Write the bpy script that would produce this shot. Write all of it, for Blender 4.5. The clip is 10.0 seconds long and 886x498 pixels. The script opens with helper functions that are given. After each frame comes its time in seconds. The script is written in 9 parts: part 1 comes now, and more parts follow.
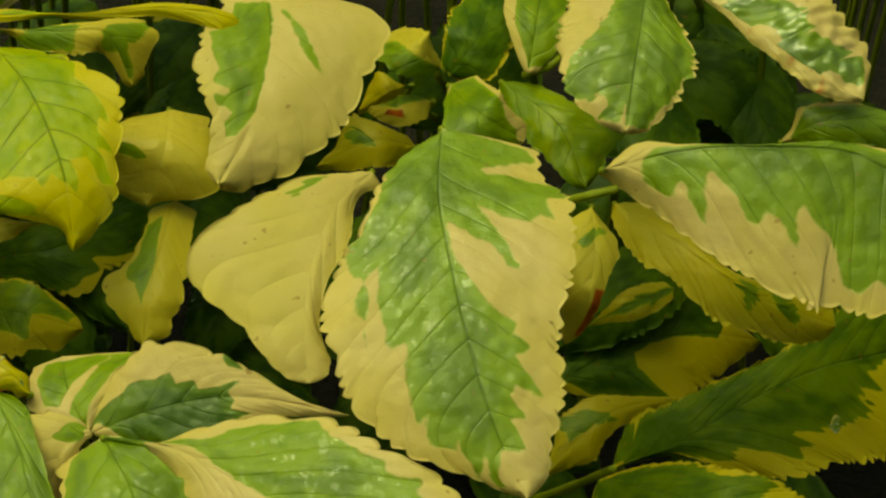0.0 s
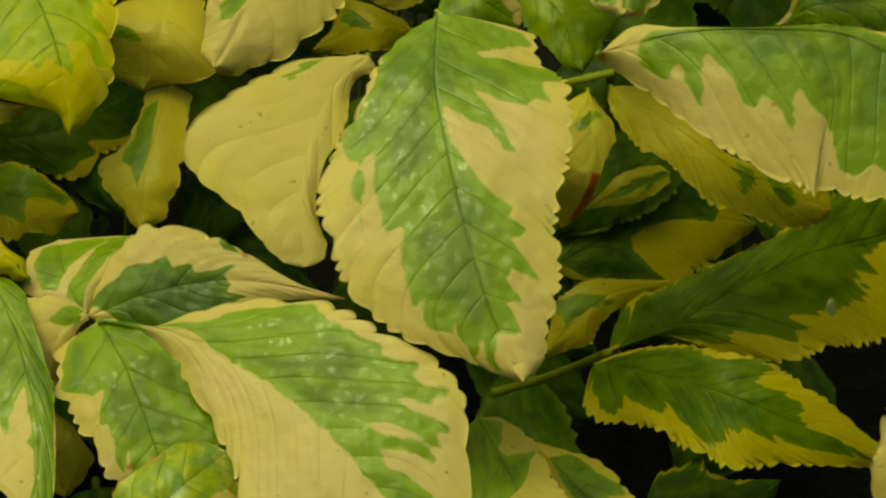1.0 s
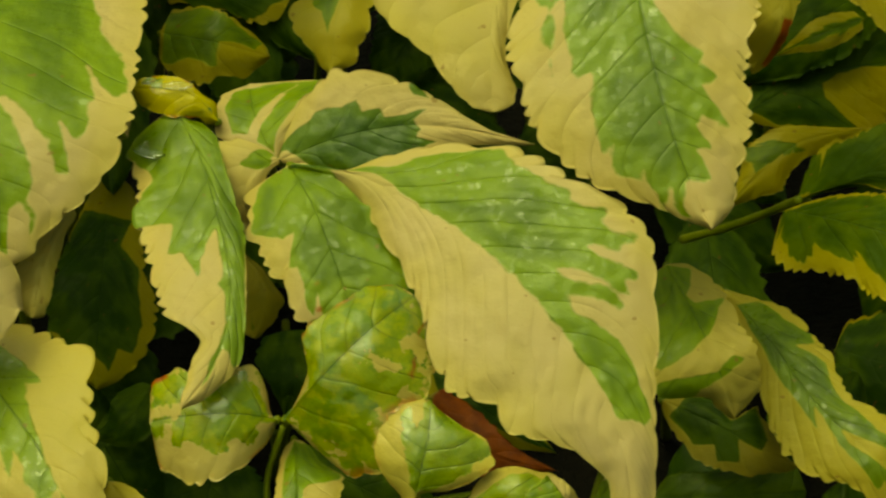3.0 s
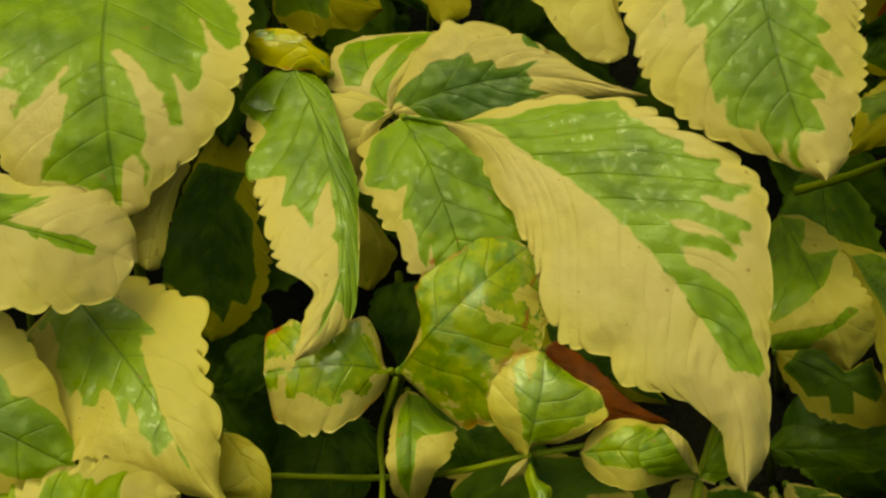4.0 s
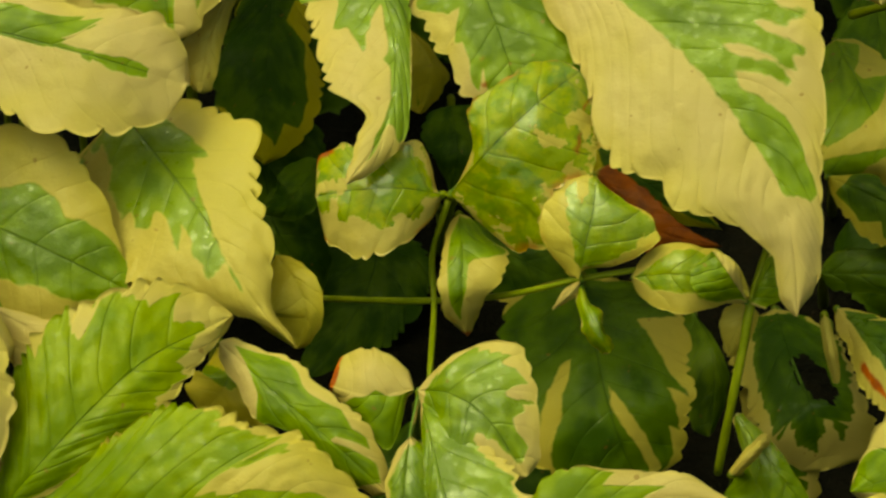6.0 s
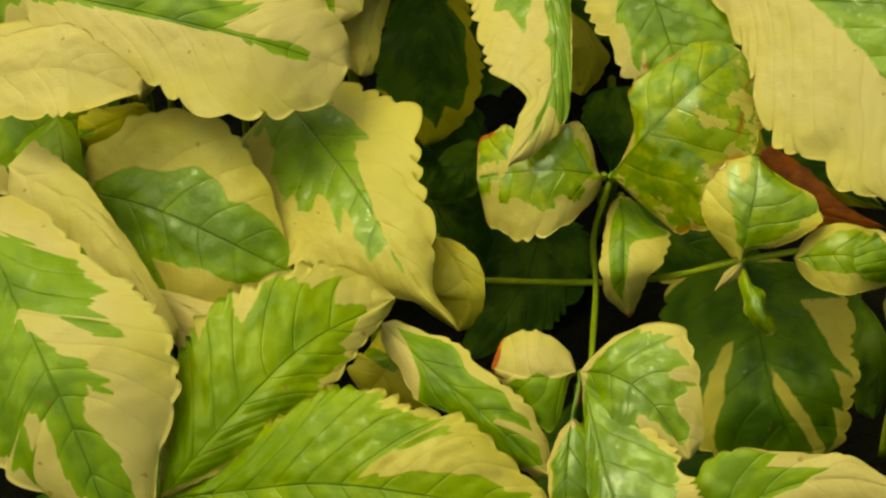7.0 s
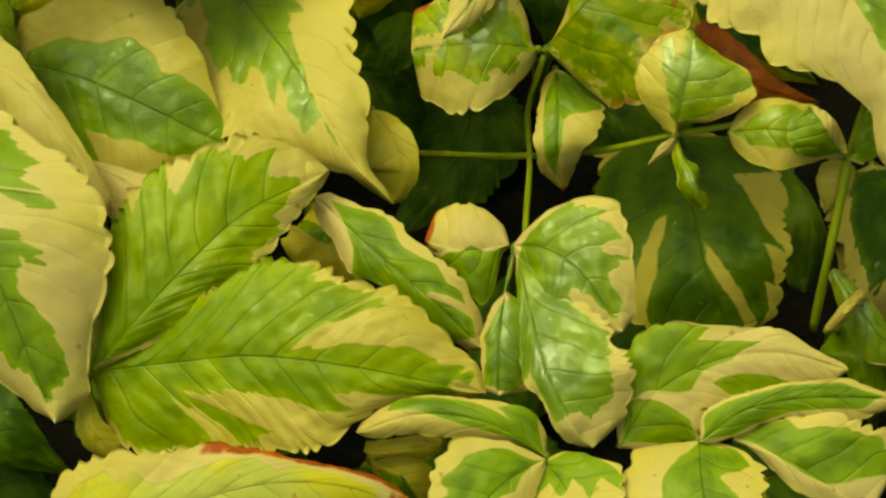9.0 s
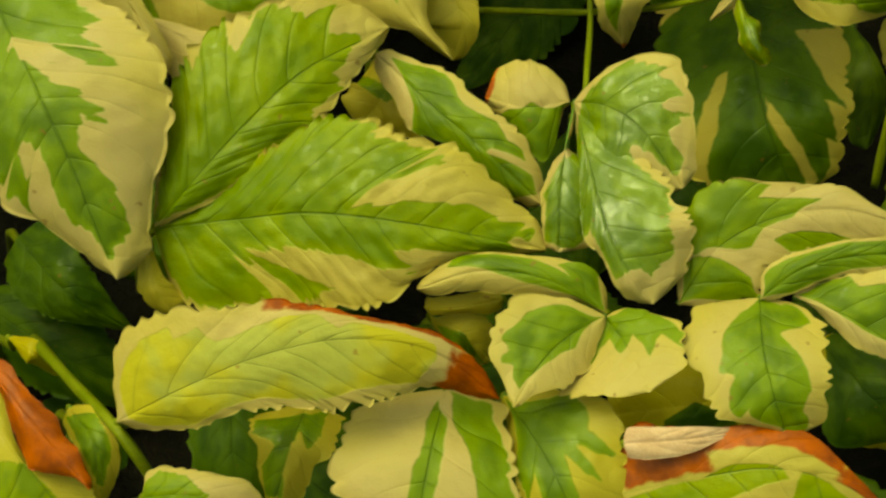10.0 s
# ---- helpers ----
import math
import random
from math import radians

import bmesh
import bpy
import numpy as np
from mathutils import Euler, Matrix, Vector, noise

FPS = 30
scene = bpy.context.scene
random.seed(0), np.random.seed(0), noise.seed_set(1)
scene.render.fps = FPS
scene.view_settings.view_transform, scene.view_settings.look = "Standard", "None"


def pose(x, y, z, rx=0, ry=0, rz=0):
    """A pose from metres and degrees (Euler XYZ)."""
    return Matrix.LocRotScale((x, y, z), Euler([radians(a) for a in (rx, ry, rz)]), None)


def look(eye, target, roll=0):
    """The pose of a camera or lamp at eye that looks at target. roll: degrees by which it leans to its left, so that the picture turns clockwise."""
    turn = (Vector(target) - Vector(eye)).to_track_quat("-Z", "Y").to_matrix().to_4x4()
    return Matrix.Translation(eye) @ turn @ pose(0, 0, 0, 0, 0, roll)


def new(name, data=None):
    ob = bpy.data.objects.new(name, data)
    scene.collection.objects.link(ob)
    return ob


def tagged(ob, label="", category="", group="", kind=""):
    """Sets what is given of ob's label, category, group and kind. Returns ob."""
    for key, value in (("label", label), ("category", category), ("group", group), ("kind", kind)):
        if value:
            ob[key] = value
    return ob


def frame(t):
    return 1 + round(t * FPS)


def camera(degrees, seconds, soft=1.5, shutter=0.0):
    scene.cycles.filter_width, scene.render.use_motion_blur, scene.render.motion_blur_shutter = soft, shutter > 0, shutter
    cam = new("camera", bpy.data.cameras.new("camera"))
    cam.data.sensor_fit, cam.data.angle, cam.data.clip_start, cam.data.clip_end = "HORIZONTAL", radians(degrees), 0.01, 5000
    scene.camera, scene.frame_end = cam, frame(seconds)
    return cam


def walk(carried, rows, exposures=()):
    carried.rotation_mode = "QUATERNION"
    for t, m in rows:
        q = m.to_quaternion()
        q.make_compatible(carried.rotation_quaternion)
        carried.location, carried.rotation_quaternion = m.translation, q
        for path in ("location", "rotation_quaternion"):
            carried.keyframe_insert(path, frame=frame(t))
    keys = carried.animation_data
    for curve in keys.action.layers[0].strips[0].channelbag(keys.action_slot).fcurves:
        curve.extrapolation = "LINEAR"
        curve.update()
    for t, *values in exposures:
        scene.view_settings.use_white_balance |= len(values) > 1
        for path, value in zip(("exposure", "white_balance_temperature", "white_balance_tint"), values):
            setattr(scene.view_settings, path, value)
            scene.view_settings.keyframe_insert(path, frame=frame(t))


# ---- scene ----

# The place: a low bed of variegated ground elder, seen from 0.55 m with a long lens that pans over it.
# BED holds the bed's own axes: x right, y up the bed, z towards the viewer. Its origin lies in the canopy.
BED = pose(0, 0, 0.15, 40, 0, 0)
EYE = (0, 0, 0.55)

# time, yaw, pitch, roll (degrees, about the bed's axes)
PATH = [
    (0, 5.178, 13.118, -1.974),
    (0.5, 5.270, 11.670, -2.057),
    (1, 5.174, 10.733, -1.986),
    (1.5, 5.061, 9.621, -1.932),
    (2, 4.197, 8.316, -1.822),
    (2.5, 3.155, 7.460, -1.601),
    (3, 1.178, 7.667, -0.925),
    (3.2, -0.155, 7.638, -0.900),
    (4.3, -1.911, 6.117, -0.505),
    (4.5, -2.634, 5.682, -0.379),
    (5, -2.737, 4.898, -0.462),
    (5.5, -1.324, 4.457, -0.569),
    (6, -2.270, 3.110, -0.428),
    (6.2, -3.823, 2.746, -0.181),
    (7.3, -5.618, 2.761, -0.504),
    (7.5, -5.493, 2.663, -0.510),
    (8, -4.742, 2.377, -0.451),
    (8.5, -5.124, 1.451, -0.454),
    (9, -4.245, 0.157, -0.298),
    (9.5, -3.540, -1.376, -0.253),
    (10, -5.497, -2.766, -0.344),
]

# the film's own exposure: seconds, stops, white balance
EXPOSURE = [(t, stops, warm, -45) for t, stops, warm in ((0, 0.02, 11300), (1.5, -0.10, 11200), (3, -0.07, 12300), (5, 0.12, 12400), (6, 0.20, 12400), (7.5, 0.29, 10500), (8.5, 0.34, 11500), (9.5, 0.38, 11500), (10, 0.22, 11500))]


def aim(yaw, pitch, roll):
    return BED @ Matrix.Translation(EYE) @ pose(0, 0, 0, 0, -yaw, 0) @ pose(0, 0, 0, pitch) @ pose(0, 0, 0, 0, 0, roll)


cam = camera(18.0, 10.0, soft=2.35, shutter=0.15)
walk(cam, [(t, aim(a, b, c)) for t, a, b, c in PATH], exposures=EXPOSURE)

# ---- light: a bright overcast sky, brightest high up behind the viewer ----
world = bpy.data.worlds.new("overcast_sky")
scene.world = world
world.use_nodes = True
wn, wl = world.node_tree.nodes, world.node_tree.links
wn.clear()
sky = wn.new("ShaderNodeTexSky")
sky.sky_type = "NISHITA"
sky.sun_disc = False
sky.sun_elevation, sky.sun_rotation = radians(72), radians(278)
sky.air_density, sky.dust_density, sky.ozone_density = 0.7, 8.0, 0.0
back = wn.new("ShaderNodeBackground")
back.inputs["Strength"].default_value = 0.15
wout = wn.new("ShaderNodeOutputWorld")
wl.new(sky.outputs["Color"], back.inputs["Color"])
wl.new(back.outputs["Background"], wout.inputs["Surface"])
sun = bpy.data.lights.new("sun", "SUN")
sun.energy, sun.angle, sun.color = 0.7, radians(64), (1.0, 0.95, 0.86)
new("sun", sun).matrix_world = look((-0.30, -0.18, 1.3), (0, 0, 0.1))


# ---- materials ----
class Nodes:
    """A short hand for node materials."""

    def __init__(self, name):
        self.mat = bpy.data.materials.new(name)
        self.mat.use_nodes = True
        self.tree = self.mat.node_tree
        self.tree.nodes.clear()

    def node(self, kind, **sets):
        n = self.tree.nodes.new(kind)
        for key, value in sets.items():
            if key == "operation":
                n.operation = value
            elif key == "attribute":
                n.attribute_name = value
            else:
                self.plug(n.inputs[key.replace("_", " ")], value)
        return n

    def plug(self, socket, value):
        if isinstance(value, bpy.types.NodeSocket):
            self.tree.links.new(value, socket)
        else:
            socket.default_value = value

    def sum(self, op, a, b=0.0, c=0.0, clamp=False):
        n = self.tree.nodes.new("ShaderNodeMath")
        n.operation, n.use_clamp = op, clamp
        for s, v in zip(n.inputs, (a, b, c)):
            self.plug(s, v)
        return n.outputs[0]

    def mix(self, f, a, b):
        n = self.tree.nodes.new("ShaderNodeMix")
        n.data_type = "RGBA"
        self.plug(n.inputs["Factor"], f)
        self.plug(n.inputs["A"], a)
        self.plug(n.inputs["B"], b)
        return n.outputs["Result"]

    def step(self, v, lo, hi, a=0.0, b=1.0):
        n = self.tree.nodes.new("ShaderNodeMapRange")
        n.interpolation_type = "SMOOTHSTEP"
        for s, x in zip(n.inputs, (v, lo, hi, a, b)):
            self.plug(s, x)
        return n.outputs[0]

    def noise(self, scale, detail=3.0, rough=0.55, at=None):
        n = self.node("ShaderNodeTexNoise", Scale=scale, Detail=detail, Roughness=rough)
        self.plug(n.inputs["Vector"], at if at else self.node("ShaderNodeNewGeometry").outputs["Position"])
        return n.outputs["Fac"]

    def attr(self, name):
        return self.node("ShaderNodeAttribute", attribute=name).outputs["Fac"]


def leaf_material():
    m = Nodes("variegated_leaf")
    green, dead, vein, across = m.attr("green"), m.attr("dead"), m.attr("vein"), m.attr("across")
    info = m.node("ShaderNodeObjectInfo")
    tint = m.node("ShaderNodeSeparateColor", Color=info.outputs["Color"])
    # yellow of the cream; raised on deep leaves in place of light bounced between them
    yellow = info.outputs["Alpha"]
    lime, wet, tone = tint.outputs[0], tint.outputs[1], tint.outputs[2]
    big, mid, fine = m.noise(45, 2), m.noise(240, 4), m.noise(1500, 3, 0.6)
    # along the side veins the tissue runs in streaks
    comb = m.node("ShaderNodeCombineXYZ", X=m.sum("MULTIPLY", vein, 0.9), Y=m.sum("MULTIPLY", across, 2.6), Z=m.sum("MULTIPLY", info.outputs["Random"], 50.0)).outputs[0]
    streak = m.noise(1.0, 2, 0.5, comb)
    blot = m.noise(85, 2, 0.5)
    # pigment; young wet leaves are mottled, deep ones darkened in place of shade
    fresh = m.sum("MULTIPLY", lime, m.step(wet, 0.7, 1.1))
    edge = m.sum("ADD", green, m.sum("MULTIPLY", m.sum("SUBTRACT", mid, 0.5), m.sum("MULTIPLY_ADD", fresh, 2.2, 0.10)))
    edge = m.sum("ADD", edge, m.sum("MULTIPLY", m.sum("SUBTRACT", streak, 0.5), 0.10))
    mask = m.step(edge, -0.012, 0.018)
    deep = m.step(edge, 0.02, 0.22)
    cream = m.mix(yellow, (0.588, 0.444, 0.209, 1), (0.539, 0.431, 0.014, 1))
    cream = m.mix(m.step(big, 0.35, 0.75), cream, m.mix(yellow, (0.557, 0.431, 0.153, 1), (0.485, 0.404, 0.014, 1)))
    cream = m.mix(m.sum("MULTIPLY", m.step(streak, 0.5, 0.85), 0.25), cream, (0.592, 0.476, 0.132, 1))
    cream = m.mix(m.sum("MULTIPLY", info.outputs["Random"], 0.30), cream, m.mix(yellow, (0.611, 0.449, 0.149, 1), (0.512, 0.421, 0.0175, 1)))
    rim = m.step(m.sum("ADD", m.sum("ABSOLUTE", across), m.sum("MULTIPLY", m.sum("SUBTRACT", big, 0.5), 0.8)), 0.55, 1.05, 0.0, 0.28)
    cream = m.mix(rim, cream, (0.628, 0.485, 0.0699, 1))
    # high tone: darker green for deep leaves, shade painted in; also truly dark leaflets
    shade_dark = m.step(tone, 0.6, 1.0)
    leaf = m.mix(lime, m.mix(shade_dark, (0.222, 0.300, 0.014, 1), (0.105, 0.165, 0.009, 1)), (0.34, 0.37, 0.008, 1))
    dark = m.mix(lime, m.mix(shade_dark, (0.080, 0.135, 0.005, 1), (0.036, 0.078, 0.004, 1)), (0.18, 0.27, 0.005, 1))
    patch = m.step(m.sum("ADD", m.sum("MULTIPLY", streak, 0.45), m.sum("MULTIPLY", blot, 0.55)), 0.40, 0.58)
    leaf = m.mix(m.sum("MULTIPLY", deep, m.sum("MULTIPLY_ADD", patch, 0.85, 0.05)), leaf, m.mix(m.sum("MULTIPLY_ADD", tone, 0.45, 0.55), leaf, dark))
    leaf = m.mix(m.step(mid, 0.5, 0.8, 0.0, 0.3), leaf, (0.18, 0.27, 0.035, 1))
    leaf = m.mix(m.sum("MULTIPLY", fresh, m.step(m.noise(300, 3), 0.48, 0.60)), leaf, (0.42, 0.40, 0.02, 1))
    leaf = m.mix(m.sum("MULTIPLY", fresh, m.step(m.noise(210, 3), 0.52, 0.60, 0.0, 0.8)), leaf, (0.10, 0.20, 0.010, 1))
    leaf = m.mix(m.step(tone, 1.2, 1.8, 0.0, 0.9), leaf, m.mix(m.step(blot, 0.4, 0.6), (0.60, 0.50, 0.06, 1), (0.50, 0.47, 0.12, 1)))
    col = m.mix(mask, cream, leaf)
    # veins: fine, darker in the green, greenish in the cream
    off = m.sum("ABSOLUTE", m.sum("SUBTRACT", m.sum("FRACT", vein), 0.5))
    line = m.step(off, 0.0, 0.055, 1.0, 0.0)
    rib = m.step(m.sum("ABSOLUTE", across), 0.0, 0.024, 1.0, 0.0)
    veins = m.sum("MULTIPLY", m.step(tone, 1.2, 1.8, 1.0, 0.45), m.sum("MAXIMUM", m.sum("MULTIPLY", line, m.sum("MULTIPLY_ADD", lime, 0.22, m.step(mid, 0.4, 0.6, 0.03, 0.22))), m.sum("MULTIPLY", rib, 0.5)))
    col = m.mix(m.sum("MULTIPLY", veins, m.sum("ADD", m.sum("MULTIPLY", mask, 0.8), m.sum("MULTIPLY_ADD", yellow, 0.42, 0.03), clamp=True)), col, m.mix(mask, (0.40, 0.38, 0.09, 1), (0.045, 0.085, 0.012, 1)))
    # small rusty specks and dry, brown tissue
    speck = m.step(m.noise(420, 1), 0.745, 0.775)
    col = m.mix(m.sum("MULTIPLY", speck, 0.55), col, (0.28, 0.13, 0.03, 1))
    dm = m.step(m.sum("ADD", dead, m.sum("MULTIPLY", m.sum("SUBTRACT", mid, 0.5), 0.3)), 0.02, 0.10)
    brown = m.mix(m.step(mid, 0.3, 0.7), (0.56, 0.115, 0.005, 1), (0.30, 0.06, 0.007, 1))
    col = m.mix(dm, col, brown)
    # young leaves rust at the rim
    rust = m.sum("MULTIPLY", m.step(m.sum("ABSOLUTE", across), 0.86, 0.98), m.sum("MULTIPLY", fresh, m.step(m.noise(170, 2), 0.46, 0.60)))
    col = m.mix(rust, col, (0.50, 0.15, 0.012, 1))
    # relief
    quilt = m.sum("MULTIPLY", m.sum("POWER", m.sum("MULTIPLY", off, 2.0), 0.6), m.step(big, 0.35, 0.65, 0.25, 0.6))
    high = m.sum("ADD", quilt, m.sum("ADD", m.sum("MULTIPLY", mid, 0.5), m.sum("MULTIPLY", m.noise(120, 2), 0.45)))
    high = m.sum("ADD", high, m.sum("MULTIPLY", fine, 0.18))
    # the tissue bulges between the net of fine veins
    cells = m.tree.nodes.new("ShaderNodeTexVoronoi")
    cells.feature = "SMOOTH_F1"
    for key, value in (("Scale", 250.0), ("Smoothness", 0.3), ("Vector", m.node("ShaderNodeNewGeometry").outputs["Position"])):
        m.plug(cells.inputs[key], value)
    high = m.sum("SUBTRACT", high, m.sum("MULTIPLY", cells.outputs["Distance"], m.sum("MULTIPLY", m.sum("MULTIPLY_ADD", big, 1.2, 0.2), m.sum("MULTIPLY_ADD", mask, 0.45, 0.45))))
    high = m.sum("SUBTRACT", high, m.sum("ADD", m.sum("MULTIPLY", rib, m.sum("MULTIPLY_ADD", mask, 0.3, 0.06)), m.sum("MULTIPLY", line, m.sum("MULTIPLY_ADD", mask, 0.10, 0.03))))
    bump = m.node("ShaderNodeBump", Strength=0.6, Distance=0.0009, Height=high)
    film = m.step(wet, 0.8, 1.0)
    gloss = m.sum("ADD", m.sum("MULTIPLY", m.step(m.noise(620, 3), 0.54, 0.64), m.sum("MULTIPLY", mask, m.sum("SUBTRACT", 1.0, film))), m.sum("MULTIPLY", m.step(m.noise(105, 2), 0.47, 0.54), m.sum("MULTIPLY", film, m.sum("MULTIPLY_ADD", mask, 1.1, 0.3))), clamp=True)
    rough = m.sum("SUBTRACT", m.step(big, 0.3, 0.7, 0.40, 0.58), m.sum("MULTIPLY", wet, m.sum("MULTIPLY_ADD", gloss, 0.26, 0.08)))
    skin = m.node("ShaderNodeBsdfPrincipled", Base_Color=col, Roughness=rough, Normal=bump.outputs[0])
    m.plug(skin.inputs["Specular IOR Level"], m.sum("ADD", m.step(tone, 0.7, 1.0, 0.34, 0.16), m.sum("MULTIPLY", mask, m.step(wet, 0.45, 0.75, 0.0, 0.26))))
    m.plug(skin.inputs["Coat Weight"], m.sum("MULTIPLY", m.sum("MULTIPLY_ADD", film, 0.3, m.sum("MULTIPLY", wet, 0.45)), gloss, clamp=True))
    skin.inputs["Coat IOR"].default_value = 1.8
    skin.inputs["Coat Roughness"].default_value = 0.14
    glow = m.node("ShaderNodeBsdfTranslucent", Color=col, Normal=bump.outputs[0])
    both = m.node("ShaderNodeMixShader", Fac=0.30)
    m.tree.links.new(skin.outputs[0], both.inputs[1])
    m.tree.links.new(glow.outputs[0], both.inputs[2])
    out = m.node("ShaderNodeOutputMaterial")
    m.tree.links.new(both.outputs[0], out.inputs["Surface"])
    return m.mat


def plain_material(name, a, b, scale, rough=0.6, bump=0.4, depth=0.0005):
    m = Nodes(name)
    n1, n2 = m.noise(scale, 4), m.noise(scale * 7, 4, 0.65)
    col = m.mix(m.step(m.sum("ADD", m.sum("MULTIPLY", n1, 0.6), m.sum("MULTIPLY", n2, 0.4)), 0.35, 0.65), a, b)
    bm = m.node("ShaderNodeBump", Strength=bump, Distance=depth, Height=m.sum("ADD", n1, m.sum("MULTIPLY", n2, 0.5)))
    skin = m.node("ShaderNodeBsdfPrincipled", Base_Color=col, Roughness=rough, Normal=bm.outputs[0])
    skin.inputs["Specular IOR Level"].default_value = 0.15
    out = m.node("ShaderNodeOutputMaterial")
    m.tree.links.new(skin.outputs[0], out.inputs["Surface"])
    return m.mat


LEAF = leaf_material()
STALK = plain_material("leaf_stalk", (0.13, 0.155, 0.010, 1), (0.21, 0.23, 0.022, 1), 120, 0.4)
RIB = plain_material("leaf_midrib", (0.07, 0.13, 0.02, 1), (0.13, 0.20, 0.04, 1), 200, 0.45)
DRY = plain_material("dry_leaf", (0.50, 0.31, 0.19, 1), (0.60, 0.40, 0.27, 1), 260, 0.7, 0.5)
# darker than soil is: the black of shaded gaps is put into it
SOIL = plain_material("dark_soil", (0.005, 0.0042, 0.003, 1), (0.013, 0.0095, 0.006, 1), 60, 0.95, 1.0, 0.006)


# ---- shapes ----
def spline(points, s):
    """A smooth curve through evenly spaced points, at s from 0 to 1."""
    p = np.asarray(points, float)
    p = np.vstack([2 * p[0] - p[1], p, 2 * p[-1] - p[-2]])
    u = np.clip(np.asarray(s, float), 0, 1) * (len(p) - 3)
    i = np.minimum(u.astype(int), len(p) - 4)
    f = (u - i)[..., None]
    a, b, c, d = p[i], p[i + 1], p[i + 2], p[i + 3]
    return 0.5 * (2 * b + (c - a) * f + (2 * a - 5 * b + 4 * c - d) * f**2 + (3 * b - a - 3 * c + d) * f**3)


def width(values, s):
    """Half the width of a leaf along its midrib, given at even steps from base to tip; both ends are rounded off."""
    w = spline([[v] for v in values], s)[..., 0]
    return np.maximum(w, 0) * np.minimum(1, (s / 0.03 + 0.02) ** 0.5) * np.minimum(1, ((1 - s) / 0.035 + 0.003) ** 0.5)


def fingers(values, v, rng):
    """How far the green reaches out from the midrib, vein by vein, in ragged fingers."""
    n = len(values)
    part = 1 if n > 16 else 4
    rough = np.repeat(np.asarray(values, float), part)
    fine = len(rough)
    rough = rough + rng.uniform(-1, 1, fine) * (0.03 if part == 1 else 0.16) * np.minimum(1, rough * 4) * np.where(rough > 0.93, 0.3, 1)
    x = np.clip(v * fine - 0.5, 0, fine - 1.001)
    i = x.astype(int)
    f = np.clip((x - i - 0.5) / 0.5 + 0.5, 0, 1)
    return rough[i] * (1 - f) + rough[np.minimum(i + 1, fine - 1)] * f


def inside(outline, along, across, length, wide):
    """How deep each place lies inside an outline, in millimetres; below nought outside it."""
    x, y = along * length, across * wide
    near, odd = np.full(x.shape, 1e9), np.zeros(x.shape, bool)
    for (a, b), (c, d) in zip(outline, outline[1:] + outline[:1]):
        ax, ay, ex, ey = a * length, b * wide, (c - a) * length, (d - b) * wide
        f = np.clip(((x - ax) * ex + (y - ay) * ey) / (ex * ex + ey * ey + 1e-9), 0, 1)
        near = np.minimum(near, np.hypot(x - ax - f * ex, y - ay - f * ey))
        if ey:
            odd ^= ((y < ay) != (y < ay + ey)) & (x < ax + (y - ay) / ey * ex)
    return np.where(odd, near, -near)


def mesh(name, verts, faces, material, smooth=True):
    me = bpy.data.meshes.new(name)
    me.from_pydata([tuple(v) for v in verts], [], faces)
    me.materials.append(material)
    if smooth:
        me.shade_smooth()
    return me


def put(name, me, parent, label=""):
    ob = new(name, me)
    ob.parent = parent
    return tagged(ob, label)


def tube(points, radius, end, name, material, rings=14, sides=8):
    """A tapering stalk through the points."""
    s = np.linspace(0, 1, rings)
    p = spline(points, s)
    tan = np.gradient(p, axis=0)
    tan /= np.linalg.norm(tan, axis=1)[:, None]
    u = np.cross(tan, (0.31, 0.17, 0.93))
    u /= np.linalg.norm(u, axis=1)[:, None]
    w = np.cross(tan, u)
    ang = np.linspace(0, 2 * math.pi, sides, endpoint=False)
    r = (radius + (end - radius) * s) * (1 + 0.06 * np.sin(s * 23))
    ring = p[:, None] + r[:, None, None] * (np.cos(ang)[None, :, None] * u[:, None] + np.sin(ang)[None, :, None] * w[:, None])
    faces = [(i * sides + k, i * sides + (k + 1) % sides, (i + 1) * sides + (k + 1) % sides, (i + 1) * sides + k) for i in range(rings - 1) for k in range(sides)]
    faces += [tuple(range(sides))[::-1], tuple((rings - 1) * sides + k for k in range(sides))]
    return mesh(name, ring.reshape(-1, 3), faces, material)


